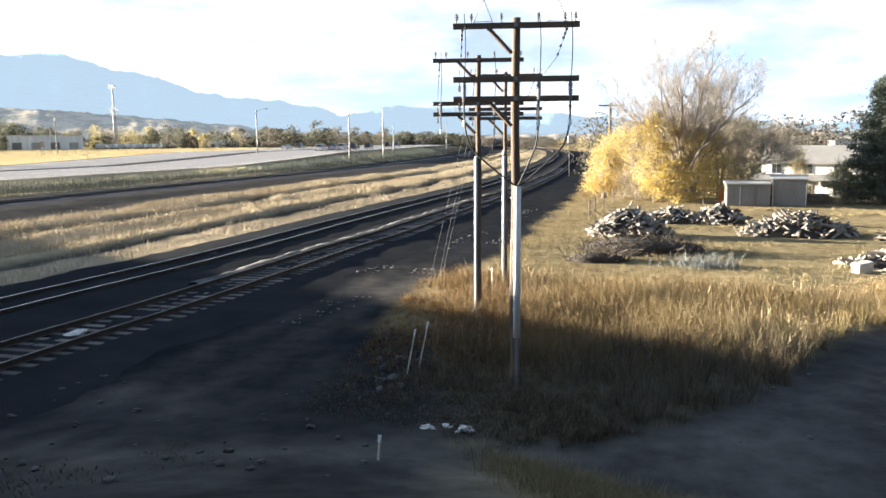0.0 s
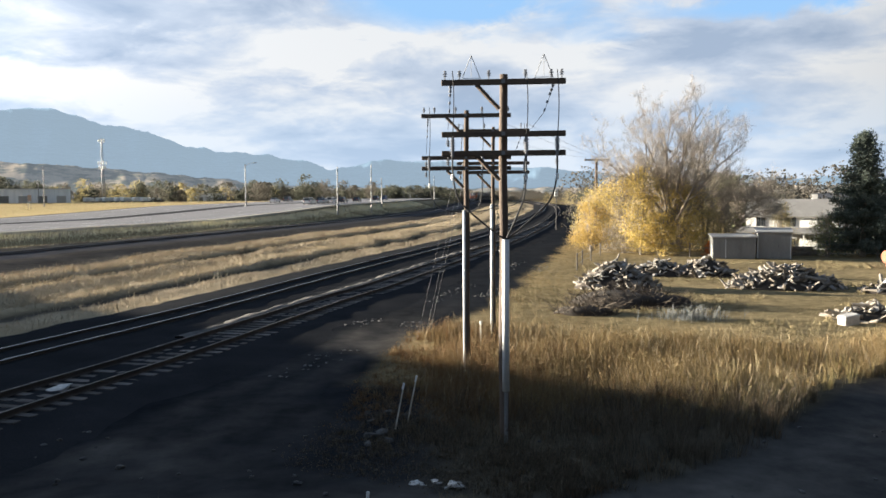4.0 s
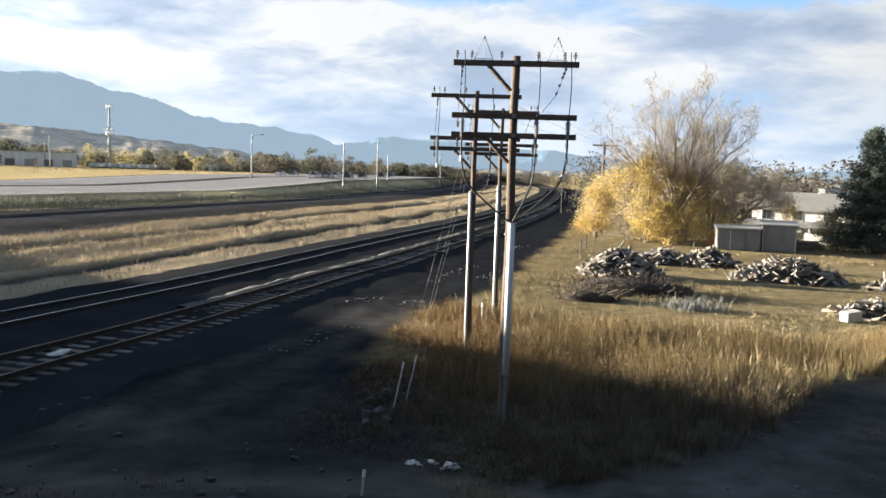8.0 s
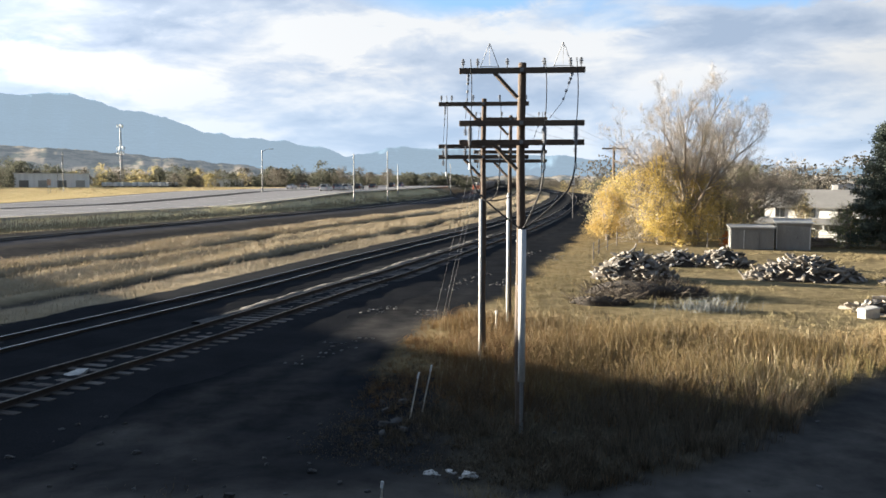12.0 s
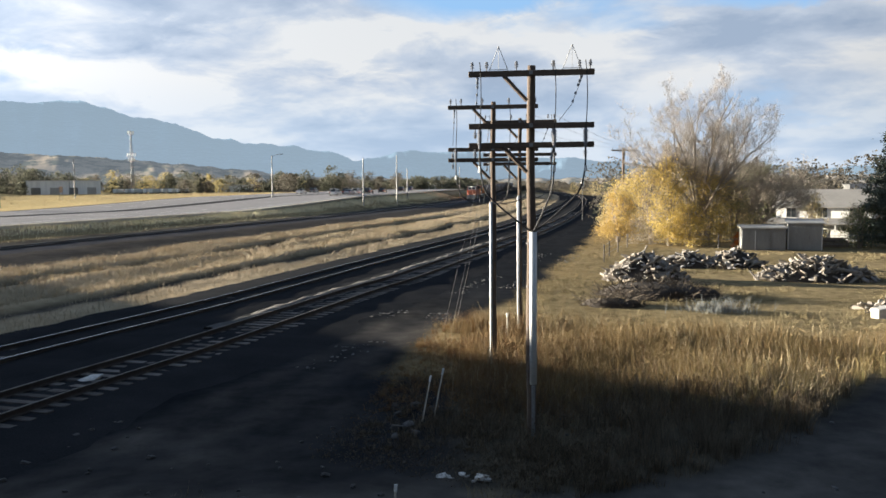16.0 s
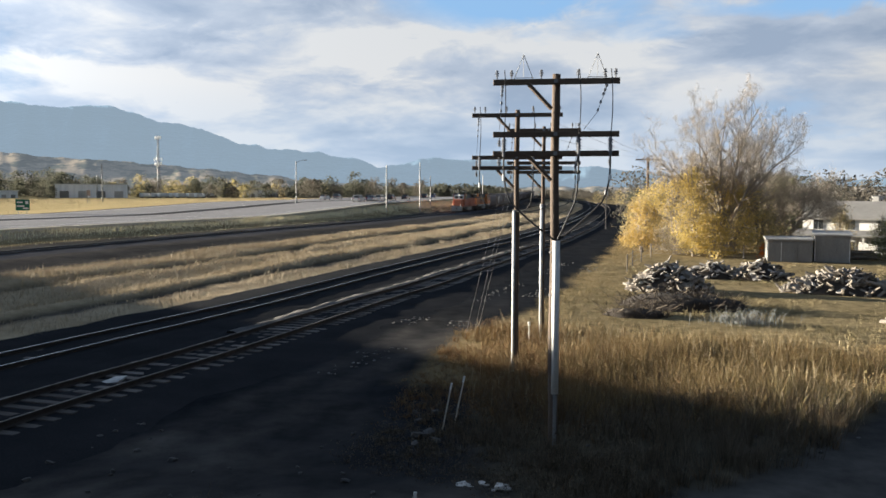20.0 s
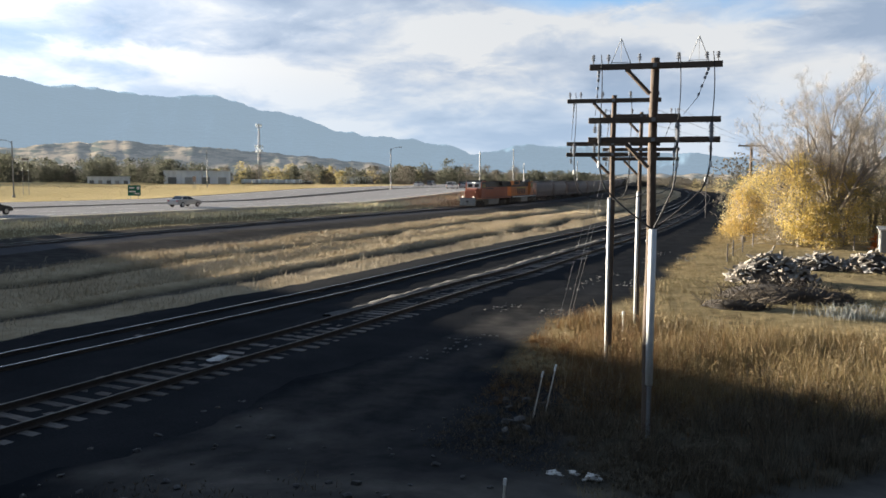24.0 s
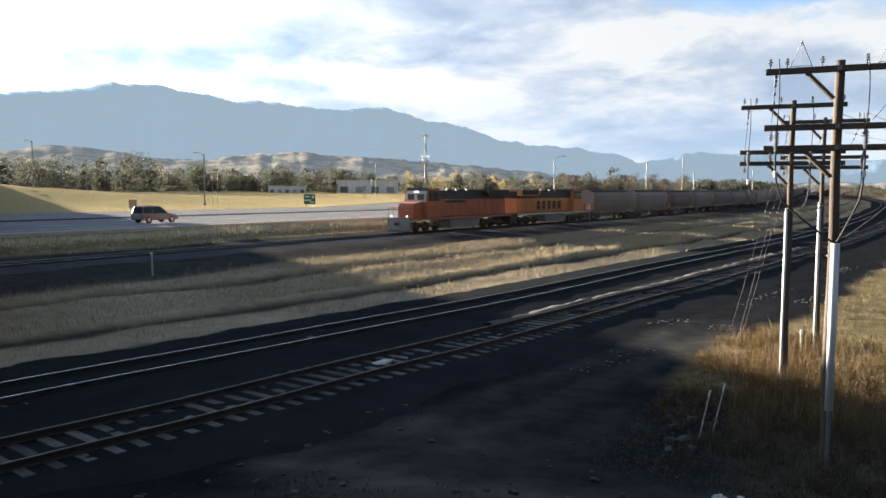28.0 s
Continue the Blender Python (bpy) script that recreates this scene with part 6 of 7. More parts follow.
bush(23.9, 70.2, 4.2, 4.0, 5.6, M["leaf_olive"], "tangled bush with sparse olive leaves", 7, 260, 24, 0.07, 0.5, gaps=0.7)
bush(22.3, 63.9, 1.1, 1.0, 1.35, M["leaf_fire"], "small orange-red bush beside a shed", 8, 60, 30, 0.05, 0.13, stems=4)
for k, (x, y, h) in enumerate(((25.0, 73.0, 11.5), (26.2, 74.6, 11.0), (27.2, 75.4, 9.5), (25.8, 72.0, 9.0))):
    bare_tree(x, y, h, "grey bare tree with a dense tangle of twigs", 31 + 6 * k, 0.11, 6, (0.05, 0), None, trunks=3, splay=2.0, fine=3, up=0.02)
bush(26.0, 73.4, 4.4, 4.5, 5.6, M["leaf_dry"], "dense grey-brown leafless thicket of thin stems", 9, 260, 22, 0.06, 0.5, gaps=0.9)
bush(37.0, 101.0, 7.5, 5.0, 8.0, M["leaf_green"], "dark olive-green bush behind the house", 14, 420, 30, 0.16, 0.8, gaps=0.15)
bare_tree(31.6, 63.5, 4.6, "small bare tree beside the white house", 41, 0.1, 5, (0, 0), None, trunks=1, fine=4)
bush(31.0, 62.6, 2.6, 2.2, 3.6, M["leaf_green"], "dark brown-green bush at the foot of a conifer", 16, 150, 26, 0.06, 0.34, gaps=0.6)
bush(33.2, 76.0, 2.0, 2.0, 5.0, M["leaf_olive"], "green-brown bush before the house", 12, 90, 26, 0.07, 0.3, gaps=0.7)


def pine(x, y, h, w, seed, label):
    r = np.random.default_rng(seed)
    root = thing("pine_tree", label, "pine tree", pose(x, y, -0.05), "trees on the lot")
    bm = bmesh.new()
    add_tube(bm, (0, 0, -0.2), (0.1, 0, h * 0.96), 0.24, 0.03, 9)
    part("trunk", bm, M["bark"], root)
    c, bm = [], bmesh.new()
    for k in range(int(h * 8.5)):
        t = 0.05 + 0.94 * (k + r.uniform(0, 1)) / (h * 8.5)
        a = k * 2.399 + r.uniform(-.3, .3)
        ln = w / 2 * (1 - t) ** 0.75 * r.uniform(0.55, 1.18) + 0.12
        z0 = h * t
        tip = (math.cos(a) * ln, math.sin(a) * ln, z0 + ln * r.uniform(-0.1, 0.35))
        add_strip(bm, [(0, 0, z0), (tip[0] * .5, tip[1] * .5, z0 + ln * 0.02), tip], 0.02, 4)
        for u in np.linspace(0.25, 1.0, max(3, int(ln * 3.4))):
            c.append((tip[0] * u, tip[1] * u, z0 + (tip[2] - z0) * u))
    part("limb", bm, M["bark"], root)
    ob = new("crown", leaves(c, 0.10, 60, 0.24, M["needle"], flat=0.8))
    ob.parent = root


pine(33.6, 62.2, 9.7, 6.2, 3, "dark green conifer with an uneven outline")
pine(36.6, 63.5, 6.2, 5.0, 5, "dark green conifer behind a taller one")


def odds():
    root = thing("rusty_tank", "rusty red metal tank on short legs in the yard", "tank", pose(31.0, 53.0, 0, rz=10))
    bm = bmesh.new()
    add_tube(bm, (-0.9, 0, 0.75), (0.9, 0, 0.75), 0.42, seg=16)
    M["rust"] = material("rusty_red", (0.34, 0.09, 0.045), 0.7, tint=(0.18, 0.06, 0.03), scale=3, fine=16, bump=0.2)
    part("tank_body", bm, M["rust"], root, soft=False)
    for sx in (-0.6, 0.6):
        for sy in (-0.25, 0.25):
            bm = bmesh.new()
            add_box(bm, sx, sy, 0.2, 0.08, 0.08, 0.5)
            part("leg", bm, M["rust"], root)
    root = thing("junk_stack", "dark stack of old timber and scrap behind the fence", "junk", pose(29.0, 63.6, 0, rz=-10))
    for k in range(14):
        bm = bmesh.new()
        add_box(bm, random.uniform(-1, 1), random.uniform(-.3, .3), 0.08 + 0.11 * (k // 2), random.uniform(1.2, 2.2), 0.2, 0.1, pose(0, 0, 0, 0, 0, random.uniform(-8, 8)))
        part("plank", bm, M["log"], root)


odds()

# ---- across the highway: lamps, masts, signs, buildings, woods ----


def spot(x, y):
    return float(height(x, y))


def lamp_post(x, y, top, arm, label, r=0.13, group="posts along the highway"):
    z = spot(x, y)
    h = top - z
    root = thing("street_lamp" if arm else "wooden_pole", label, "street lamp" if arm else "utility pole", pose(x, y, z), group)
    bm = bmesh.new()
    add_tube(bm, (0, 0, -0.3), (0, 0, h), r, r * 0.65, 10)
    part("shaft", bm, M["galv"], root)
    if arm:
        bm = bmesh.new()
        add_tube(bm, (0, 0, -0.1), (0, 0, 0.5), r * 1.9, seg=12)
        part("base", bm, M["concrete"], root)
        for s in arm:
            bm = bmesh.new()
            add_strip(bm, bend((0, 0, h - 0.6), (s * 0.5, 0, h + 0.25), (s * 2.2, 0, h + 0.3), 6), 0.05, 6)
            a = part("arm", bm, M["galv"], root)
            bm = bmesh.new()
            add_box(bm, s * 2.4, 0, h + 0.28, 0.8, 0.32, 0.16, bevel=0.05)
            part("lamp_head", bm, M["galv"], a)
    else:
        bm = bmesh.new()
        add_box(bm, 0, 0, h - 0.5, 0.1, 0.1, 0.4)
        part("bracket", bm, M["galv"], root)


for x, y, top, arm in ((-112.2, 234.6, 14.0, ()), (-44.9, 194.9, 13.0, (1,)), (-20.9, 178.8, 11.6, ()), (-15.0, 199.5, 12.9, ()), (-14.3, 229.6, 10.2, ()), (0.8, 300.0, 12.4, ()),
                       (-115.1, 151.1, 12.8, (-1,)), (-192.4, 174.8, 18.3, (-1,)), (-182.7, 184.9, 13.3, ()), (-204, 219.9, 14.3, ()), (-160, 330, 13.0, ())):
    lamp_post(x, y, top, arm, "tall grey lamp post beside the highway" if arm else "tall pale pole beside the highway", 0.17)


def radio_mast():
    x, y = -157.8, 389.2
    z = spot(x, y)
    root = thing("radio_mast", "tall grey lattice mast with antennas", "mast", pose(x, y, z))
    h = 33.4 - z
    legs = [(math.cos(a), math.sin(a)) for a in (0.3, 2.4, 4.5)]
    for lx, ly in legs:
        bm = bmesh.new()
        add_tube(bm, (lx * 0.9, ly * 0.9, -0.3), (lx * 0.3, ly * 0.3, h), 0.14, 0.1, 6)
        part("leg", bm, M["galv"], root)
    for k in range(12):
        bm = bmesh.new()
        z0, z1 = h * k / 12, h * (k + 1) / 12
        for i in range(3):
            a, b = legs[i], legs[(i + 1) % 3]
            s0, s1 = 0.9 - 0.6 * k / 12, 0.9 - 0.6 * (k + 1) / 12
            add_tube(bm, (a[0] * s0, a[1] * s0, z0), (b[0] * s1, b[1] * s1, z1), 0.06, seg=4)
            add_tube(bm, (a[0] * s1, a[1] * s1, z1), (b[0] * s1, b[1] * s1, z1), 0.06, seg=4)
        part("lattice", bm, M["galv"], root)
    for zz, n, rad in ((h * 0.97, 6, 1.3), (h * 0.62, 8, 1.9), (h * 0.55, 6, 1.5)):
        for k in range(n):
            a = k * math.tau / n
            bm = bmesh.new()
            add_box(bm, math.cos(a) * rad, math.sin(a) * rad, zz, 0.35, 0.35, 1.5, bevel=0.04)
            add_tube(bm, (0, 0, zz), (math.cos(a) * rad, math.sin(a) * rad, zz), 0.06, seg=5)
            part("antenna", bm, M["casing"], root)


radio_mast()
M["sign_green"] = material("sign_green", (0.012, 0.14, 0.085), 0.5, tint=(0.01, 0.11, 0.07), scale=1, bump=0.02)
M["sign_white"] = material("sign_white", (0.75, 0.76, 0.75), 0.5, bump=0.02, amount=0.2)
M["sign_brown"] = material("sign_back", (0.34, 0.28, 0.27), 0.6, bump=0.05)


def road_sign(x, y, w, h, low, mat, label, bars, turn=28):
    """A sign board on posts; bars stand for writing that cannot be read: x, z, width, height as shares of the board."""
    z = spot(x, y)
    root = thing("road_sign", label, "road sign", pose(x, y, z, rz=turn), "signs by the highway")
    bm = bmesh.new()
    add_box(bm, 0, 0, low + h / 2, w, 0.06, h, bevel=0.02)
    board = part("board", bm, mat, root)
    for bx, bz, bw, bh in bars:
        bm = bmesh.new()
        add_box(bm, bx * w, -0.036, low + h / 2 + bz * h, bw * w, 0.012, bh * h)
        part("lettering_bar", bm, M["sign_white"] if mat is not M["sign_white"] else M["steel"], board)
    for s in (-0.3, 0.3):
        bm = bmesh.new()
        add_box(bm, s * w, 0.07, (low + h) / 2 - 0.15, 0.1, 0.08, low + h - 0.1)
        part("post", bm, M["galv"], root)


road_sign(-83.0, 142.5, 2.3, 2.0, 0.75, M["sign_green"], "green highway sign with pale writing on two posts", ((-0.2, 0.25, 0.4, 0.13), (0.3, 0.22, 0.2, 0.28), (-0.15, -0.1, 0.55, 0.12), (0.2, -0.3, 0.4, 0.12)), 40)
road_sign(-119.2, 160.5, 1.9, 0.95, 7.3, M["sign_white"], "white sign with dark writing on tall posts", ((0, 0, 0.7, 0.35),), 40)
road_sign(-100.1, 111.6, 1.3, 1.5, 0.6, M["sign_brown"], "dull brown sign turned away on two posts", (), 40)
road_sign(-102.2, 206.0, 0.9, 1.5, 2.0, M["sign_brown"], "narrow grey sign on a post in the field", (), 30)
M["barn_wall"] = material("pale_metal_wall", (0.88, 0.89, 0.90), 0.6, tint=(0.6, 0.61, 0.63), scale=0.2, fine=6, bump=0.1, stretch=(4, 4, 0.3))


def warehouse(x, y, turn, w, d, h, label, doors):
    root = thing("warehouse", label, "warehouse", pose(x, y, spot(x, y) - 0.3, rz=turn), "buildings across the highway")
    bm = bmesh.new()
    add_box(bm, 0, 0, h / 2, w, d, h)
    part("wall", bm, M["barn_wall"], root)
    bm = bmesh.new()
    add_box(bm, 0, 0, h + 0.15, w + 0.8, d + 0.8, 0.35)
    part("roof", bm, M["white_wall"], root)
    for k in range(doors):
        px = -w / 2 + w * (k + 0.5) / doors
        bm = bmesh.new()
        add_box(bm, px, -d / 2 - 0.06, h * 0.28, w / doors * 0.5, 0.12, h * 0.52)
        part("loading_door" if k % 2 else "window", bm, M["shed_roof"] if k % 2 else M["shed_wall"], root)


warehouse(-178, 362, 26, 30, 14, 6.2, "long low white metal warehouse", 4)
warehouse(-201, 325, 30, 17, 9, 3.2, "low pale roadside building", 5)
warehouse(-118, 420, 16, 22, 10, 4.0, "low pale building among trees", 6)
warehouse(-20, 520, 4, 20, 10, 4.4, "low pale building among trees", 5)


def woods(name, label, mat, spots, each, size, seed):
    """Far trees, each a cluster of leaf clumps with gaps, joined as one."""
    r = np.random.default_rng(seed)
    c = []
    for x, y, w, h in spots:
        z = spot(x, y) - 0.4
        n = each
        a, u, t = r.uniform(0, math.tau, n), r.uniform(0, 1, n) ** 0.5, r.uniform(0, 1, n)
        prof = np.sqrt(np.clip(1 - (2 * t - 0.75) ** 2 / 1.6, 0.05, 1))
        lump = 1 + 0.3 * np.sin(a * 3 + x) + 0.2 * np.sin(t * 9 + y)
        c.append(np.stack([x + np.cos(a) * u * prof * w / 2 * lump, y + np.sin(a) * u * prof * w / 2 * lump, z + t * h * (0.8 + 0.2 * lump)], -1))
    return tagged(new(name, leaves(np.concatenate(c), size, 3, size * 0.8, mat, name)), label, "trees", kind="stuff")


def polar(n, az0, az1, d0, d1, w, h, r):
    out = []
    for _ in range(n):
        a, d = math.radians(r.uniform(az0, az1)), r.uniform(d0, d1)
        s = r.uniform(0.7, 1.35)
        out.append((-math.sin(a) * d, math.cos(a) * d, w * s * r.uniform(.8, 1.3), h * s))
    return out


M["far_olive"] = leaf_material("far_olive", (0.084, 0.088, 0.068), (0.112, 0.112, 0.084), 0.12)
M["far_brown"] = leaf_material("far_brown", (0.1445, 0.1275, 0.1062), (0.119, 0.1105, 0.0935), 0.1)
M["track_bush"] = leaf_material("track_bush", (0.34, 0.29, 0.16), (0.40, 0.33, 0.18))
M["far_gold"] = leaf_material("far_gold", (0.44, 0.37, 0.17), (0.36, 0.31, 0.17), 0.12)
rw = random.Random(5)
woods("far_olive_woods", "belt of dark olive trees beyond the highway", M["far_olive"], polar(150, 8, 56, 400, 700, 9, 8.5, rw) + polar(50, 27, 42, 390, 470, 9, 10, rw) + polar(130, -2, 14, 420, 900, 10, 6, rw) + polar(46, 40, 62, 340, 430, 10, 11.5, rw) + [(-62, 395, 11, 12), (-58, 396, 10, 9)], 300, 0.38, 2)
woods("far_brown_woods", "belt of grey-brown bare trees in the distance", M["far_brown"], polar(150, 4, 56, 380, 800, 9, 8.0, rw) + polar(60, -12, 4, 450, 900, 9, 5.5, rw), 280, 0.36, 3)
woods("far_gold_trees", "scattered yellow autumn trees in the distance", M["far_gold"], [(-170, 395, 10, 11), (-146, 402, 9, 10), (-125, 405, 9, 10), (-118, 398, 8, 7), (-185, 398, 8, 8)] + polar(7, 8, 40, 420, 640, 7, 6.5, rw), 300, 0.36, 4)
# thickets and woods to the right of the curve and behind the houses
woods("trackside_bushes", "olive and tan bushes beside the railway curve", M["track_bush"], [(20 + 0.195 * (y - 85) + rw.uniform(0, 9), y, rw.uniform(3.5, 6), rw.uniform(3, 5)) for y in np.arange(92, 240, 4.5)] + [(62 + rw.uniform(-6, 30), y, 7, rw.uniform(5, 8)) for y in np.arange(240, 420, 7)], 150, 0.2, 6)
woods("trackside_gold_bushes", "yellow bushes beside the railway curve", M["leaf_orange"], [(19 + 0.195 * (y - 85) + rw.uniform(0, 6), y, rw.uniform(3, 4.5), rw.uniform(2.5, 4)) for y in np.arange(84, 170, 9)], 150, 0.16, 7)
woods("lot_background_woods", "grey-brown woods behind the houses", M["far_brown"], [(rw.uniform(28, 130), rw.uniform(104, 210), rw.uniform(6, 10), rw.uniform(7.5, 11.5)) for _ in range(120)], 150, 0.26, 8)
woods("lot_olive_woods", "dark olive trees behind the houses", M["far_olive"], [(rw.uniform(28, 110), rw.uniform(92, 170), rw.uniform(5, 8), rw.uniform(5, 8.5)) for _ in range(30)], 170, 0.26, 9)


def parked_row():
    """White vans and trailers far off beside the warehouse."""
    bm = bmesh.new()
    add_box(bm, 0, 0, 1.3, 5.2, 2.1, 1.8, bevel=0.2)
    add_box(bm, 3.1, 0, 0.95, 1.3, 2.0, 1.1, bevel=0.2)
    body = mesh_of("van_body", bm, M["casing"])
    bm = bmesh.new()
    for sx in (-1.7, 2.6):
        add_tube(bm, (sx, -1.0, 0.36), (sx, 1.0, 0.36), 0.36, seg=10)
    wheels = mesh_of("wheel_pair", bm, M["cable"])
    for k in range(8):
        x, y = -158 + k * 3.9 + random.uniform(-0.5, 0.5), 372 + 1.4 * k + random.uniform(-3, 3)
        root = thing("van", "white van parked far off by the warehouse", "van", pose(x, y, spot(x, y), rz=random.uniform(55, 75)), "vans by the warehouse")
        for nm, me in (("van_body", body), ("wheel_pair", wheels)):
            ob = new(nm, me)
            ob.parent = root


parked_row()


def signal_mast():
    x, y = 18.0, 116.6
    root = thing("signal_mast", "slim grey railway signal mast with a pale cabinet on top", "signal", pose(x, y, spot(x, y), rz=-12))
    bm = bmesh.new()
    add_tube(bm, (0, 0, -0.2), (0, 0, 4.8), 0.06, 0.05, 8)
    part("shaft", bm, M["steel"], root)
    bm = bmesh.new()
    add_box(bm, 0, 0, 5.3, 0.5, 0.35, 0.95, bevel=0.04)
    head = part("signal_head", bm, M["casing"], root)
    for z in (5.08, 5.52):
        bm = bmesh.new()
        add_tube(bm, (0, -0.17, z), (0, -0.24, z), 0.11, seg=12)
        part("lens_hood", bm, M["steel"], head)


signal_mast()

# ---- the train ----
M["loco_orange"] = material("loco_orange", (0.47, 0.165, 0.09), 0.6, tint=(0.36, 0.13, 0.08), scale=0.7, fine=8, bump=0.03, amount=0.6)
M["loco_bright"] = material("loco_bright_orange", (0.66, 0.27, 0.10), 0.55, tint=(0.52, 0.20, 0.08), scale=0.7, fine=8, bump=0.03, amount=0.7)
M["loco_black"] = material("loco_black", (0.035, 0.033, 0.032), 0.5, tint=(0.06, 0.05, 0.045), scale=1, fine=8, bump=0.05)
M["loco_yellow"] = material("loco_yellow", (0.62, 0.40, 0.06), 0.45, bump=0.02)
M["under"] = material("underframe", (0.05, 0.045, 0.042), 0.75, tint=(0.10, 0.075, 0.055), scale=1.5, fine=10, bump=0.3)
M["tank_grey"] = material("fuel_tank_grey", (0.27, 0.265, 0.25), 0.6, bump=0.05)
M["hopper"] = material("hopper_side", (0.27, 0.20, 0.18), 0.7, tint=(0.17, 0.125, 0.11), scale=0.5, fine=6, bump=0.12, vary=0.25, third=(0.24, 0.22, 0.21), stretch=(1, 1, 0.5))
M["silver"] = material("silver_paint", (0.62, 0.62, 0.60), 0.45, 0.2, bump=0.03)
M["headlight"] = glow("headlight", (1.0, 0.93, 0.75), 1.1)


def truck(root, x, axles, spread, wheel_r):
    """A bogie: side frames, springs and wheelsets."""
    bm = bmesh.new()
    for s in (-1, 1):
        add_box(bm, x, s * 1.05, wheel_r + 0.12, spread * (axles - 1) + 1.1, 0.16, 0.28, bevel=0.05)
        for k in range(axles):
            add_box(bm, x + (k - (axles - 1) / 2) * spread, s * 1.08, wheel_r, 0.34, 0.2, 0.36, bevel=0.05)
    add_box(bm, x, 0, wheel_r + 0.25, 0.6, 2.2, 0.3)
    t = part("truck", bm, M["under"], root)
    for k in range(axles):
        bm = bmesh.new()
        xx = x + (k - (axles - 1) / 2) * spread
        add_tube(bm, (xx, -0.8, wheel_r), (xx, 0.8, wheel_r), 0.09, seg=8)
        for s in (-1, 1):
            add_tube(bm, (xx, s * 0.68, wheel_r), (xx, s * 0.82, wheel_r), wheel_r, seg=20)
            add_tube(bm, (xx, s * 0.66, wheel_r), (xx, s * 0.69, wheel_r), wheel_r + 0.03, seg=20)
        part("wheelset", bm, M["under"], t)


def extrude_profile(bm, prof, y0, y1):
    """A closed outline in x, z drawn across from y0 to y1."""
    a = [bm.verts.new((x, y0, z)) for x, z in prof]
    b = [bm.verts.new((x, y1, z)) for x, z in prof]
    bm.faces.new(a), bm.faces.new(b[::-1])
    for i in range(len(prof)):
        j = (i + 1) % len(prof)
        bm.faces.new((a[i], b[i], b[j], a[j]))


def rail_rods(root, pts, z0, z1, y):
    bm = bmesh.new()
    for x in pts:
        add_tube(bm, (x, y, z0), (x, y, z1), 0.025, seg=5)
    add_tube(bm, (pts[0], y, z1), (pts[-1], y, z1), 0.025, seg=5)
    part("handrail", bm, M["loco_orange"], root)


def locomotive(label, second):
    """A six-axle diesel, front at +x; its space has the rail tops at z = 0, the middle at x = 0. 22.3 m long."""
    root = thing("locomotive", label, "locomotive", group="train")
    main = M["loco_bright"] if second else M["loco_orange"]
    truck(root, 7.0, 3, 1.85, 0.53), truck(root, -7.0, 3, 1.85, 0.53)
    bm = bmesh.new()
    add_box(bm, 0, 0, 1.42, 21.4, 3.0, 0.28, bevel=0.04)
    part("deck", bm, M["loco_black"], root)
    for s in (-1, 1):
        bm = bmesh.new()
        add_box(bm, 0, s * 1.52, 1.42, 21.4, 0.04, 0.2)
        part("sill_stripe", bm, M["loco_orange"] if not second else M["silver"], root)
    bm = bmesh.new()
    extrude_profile(bm, [(-3.2, 1.25), (3.2, 1.25), (3.0, 0.45), (2.6, 0.28), (-2.6, 0.28), (-3.0, 0.45)], -1.35, 1.35)
    part("fuel_tank", bm, M["tank_grey"], root)
    # long hood: orange below, black above, with radiator wings behind
    bm = bmesh.new()
    add_box(bm, -2.35, 0, 2.5, 15.2, 1.95, 1.86, bevel=0.06)
    part("hood_side", bm, main, root, "faded orange hood side")
    bm = bmesh.new()
    extrude_profile(bm, [(-9.95, 3.44), (5.25, 3.44), (5.25, 4.32), (5.0, 4.42), (-9.7, 4.42), (-9.95, 4.32)], -0.92, 0.92)
    part("hood_top", bm, M["loco_black"], root, "black sooty hood top")
    bm = bmesh.new()
    extrude_profile(bm, [(-9.9, 3.75), (-5.2, 3.75), (-4.7, 4.15), (-4.7, 4.55), (-9.9, 4.55)], -1.5, 1.5)
    part("radiator", bm, main if second else M["loco_black"], root)
    for s in (-1, 1):
        bm = bmesh.new()
        add_box(bm, -7.4, s * 1.52, 4.18, 4.2, 0.04, 0.6)
        part("radiator_grille", bm, M["under"], root)
        for k in range(9):
            bm = bmesh.new()
            add_box(bm, -8.6 + k * 1.45, s * 0.995, 2.55, 1.25, 0.04, 1.75, bevel=0.01)
            part("hood_door", bm, main, root)
        bm = bmesh.new()
        add_box(bm, 1.5 if not second else -1.0, s * 1.02, 3.2, 4.2 if not second else 8.0, 0.03, 0.28)
        part("stripe", bm, M["loco_black"] if not second else M["loco_yellow"], root)
    if second:
        for s in (-1, 1):
            for k in range(5):
                bm = bmesh.new()
                add_box(bm, -4.4 + k * 1.5, s * 1.03, 2.5, 0.85, 0.03, 1.1)
                part("lettering_bar", bm, M["loco_black"], root)
    for x, r in ((-1.0, 0.55), (1.2, 0.4), (-3.2, 0.5)):
        bm = bmesh.new()
        add_tube(bm, (x, 0, 4.38), (x, 0, 4.58), r, seg=16)
        part("fan_housing" if r > 0.45 else "exhaust_stack", bm, M["loco_black"], root)
    # cab and nose
    bm = bmesh.new()
    extrude_profile(bm, [(5.25, 1.56), (7.75, 1.56), (7.75, 3.15), (7.5, 4.35), (7.2, 4.6), (5.45, 4.6), (5.25, 4.4)], -1.5, 1.5)
    cab = part("cab", bm, main, root)
    bm = bmesh.new()
    extrude_profile(bm, [(5.2, 4.36), (7.55, 4.36), (7.25, 4.66), (5.4, 4.66)], -1.42, 1.42)
    part("cab_roof", bm, M["loco_black"], cab)
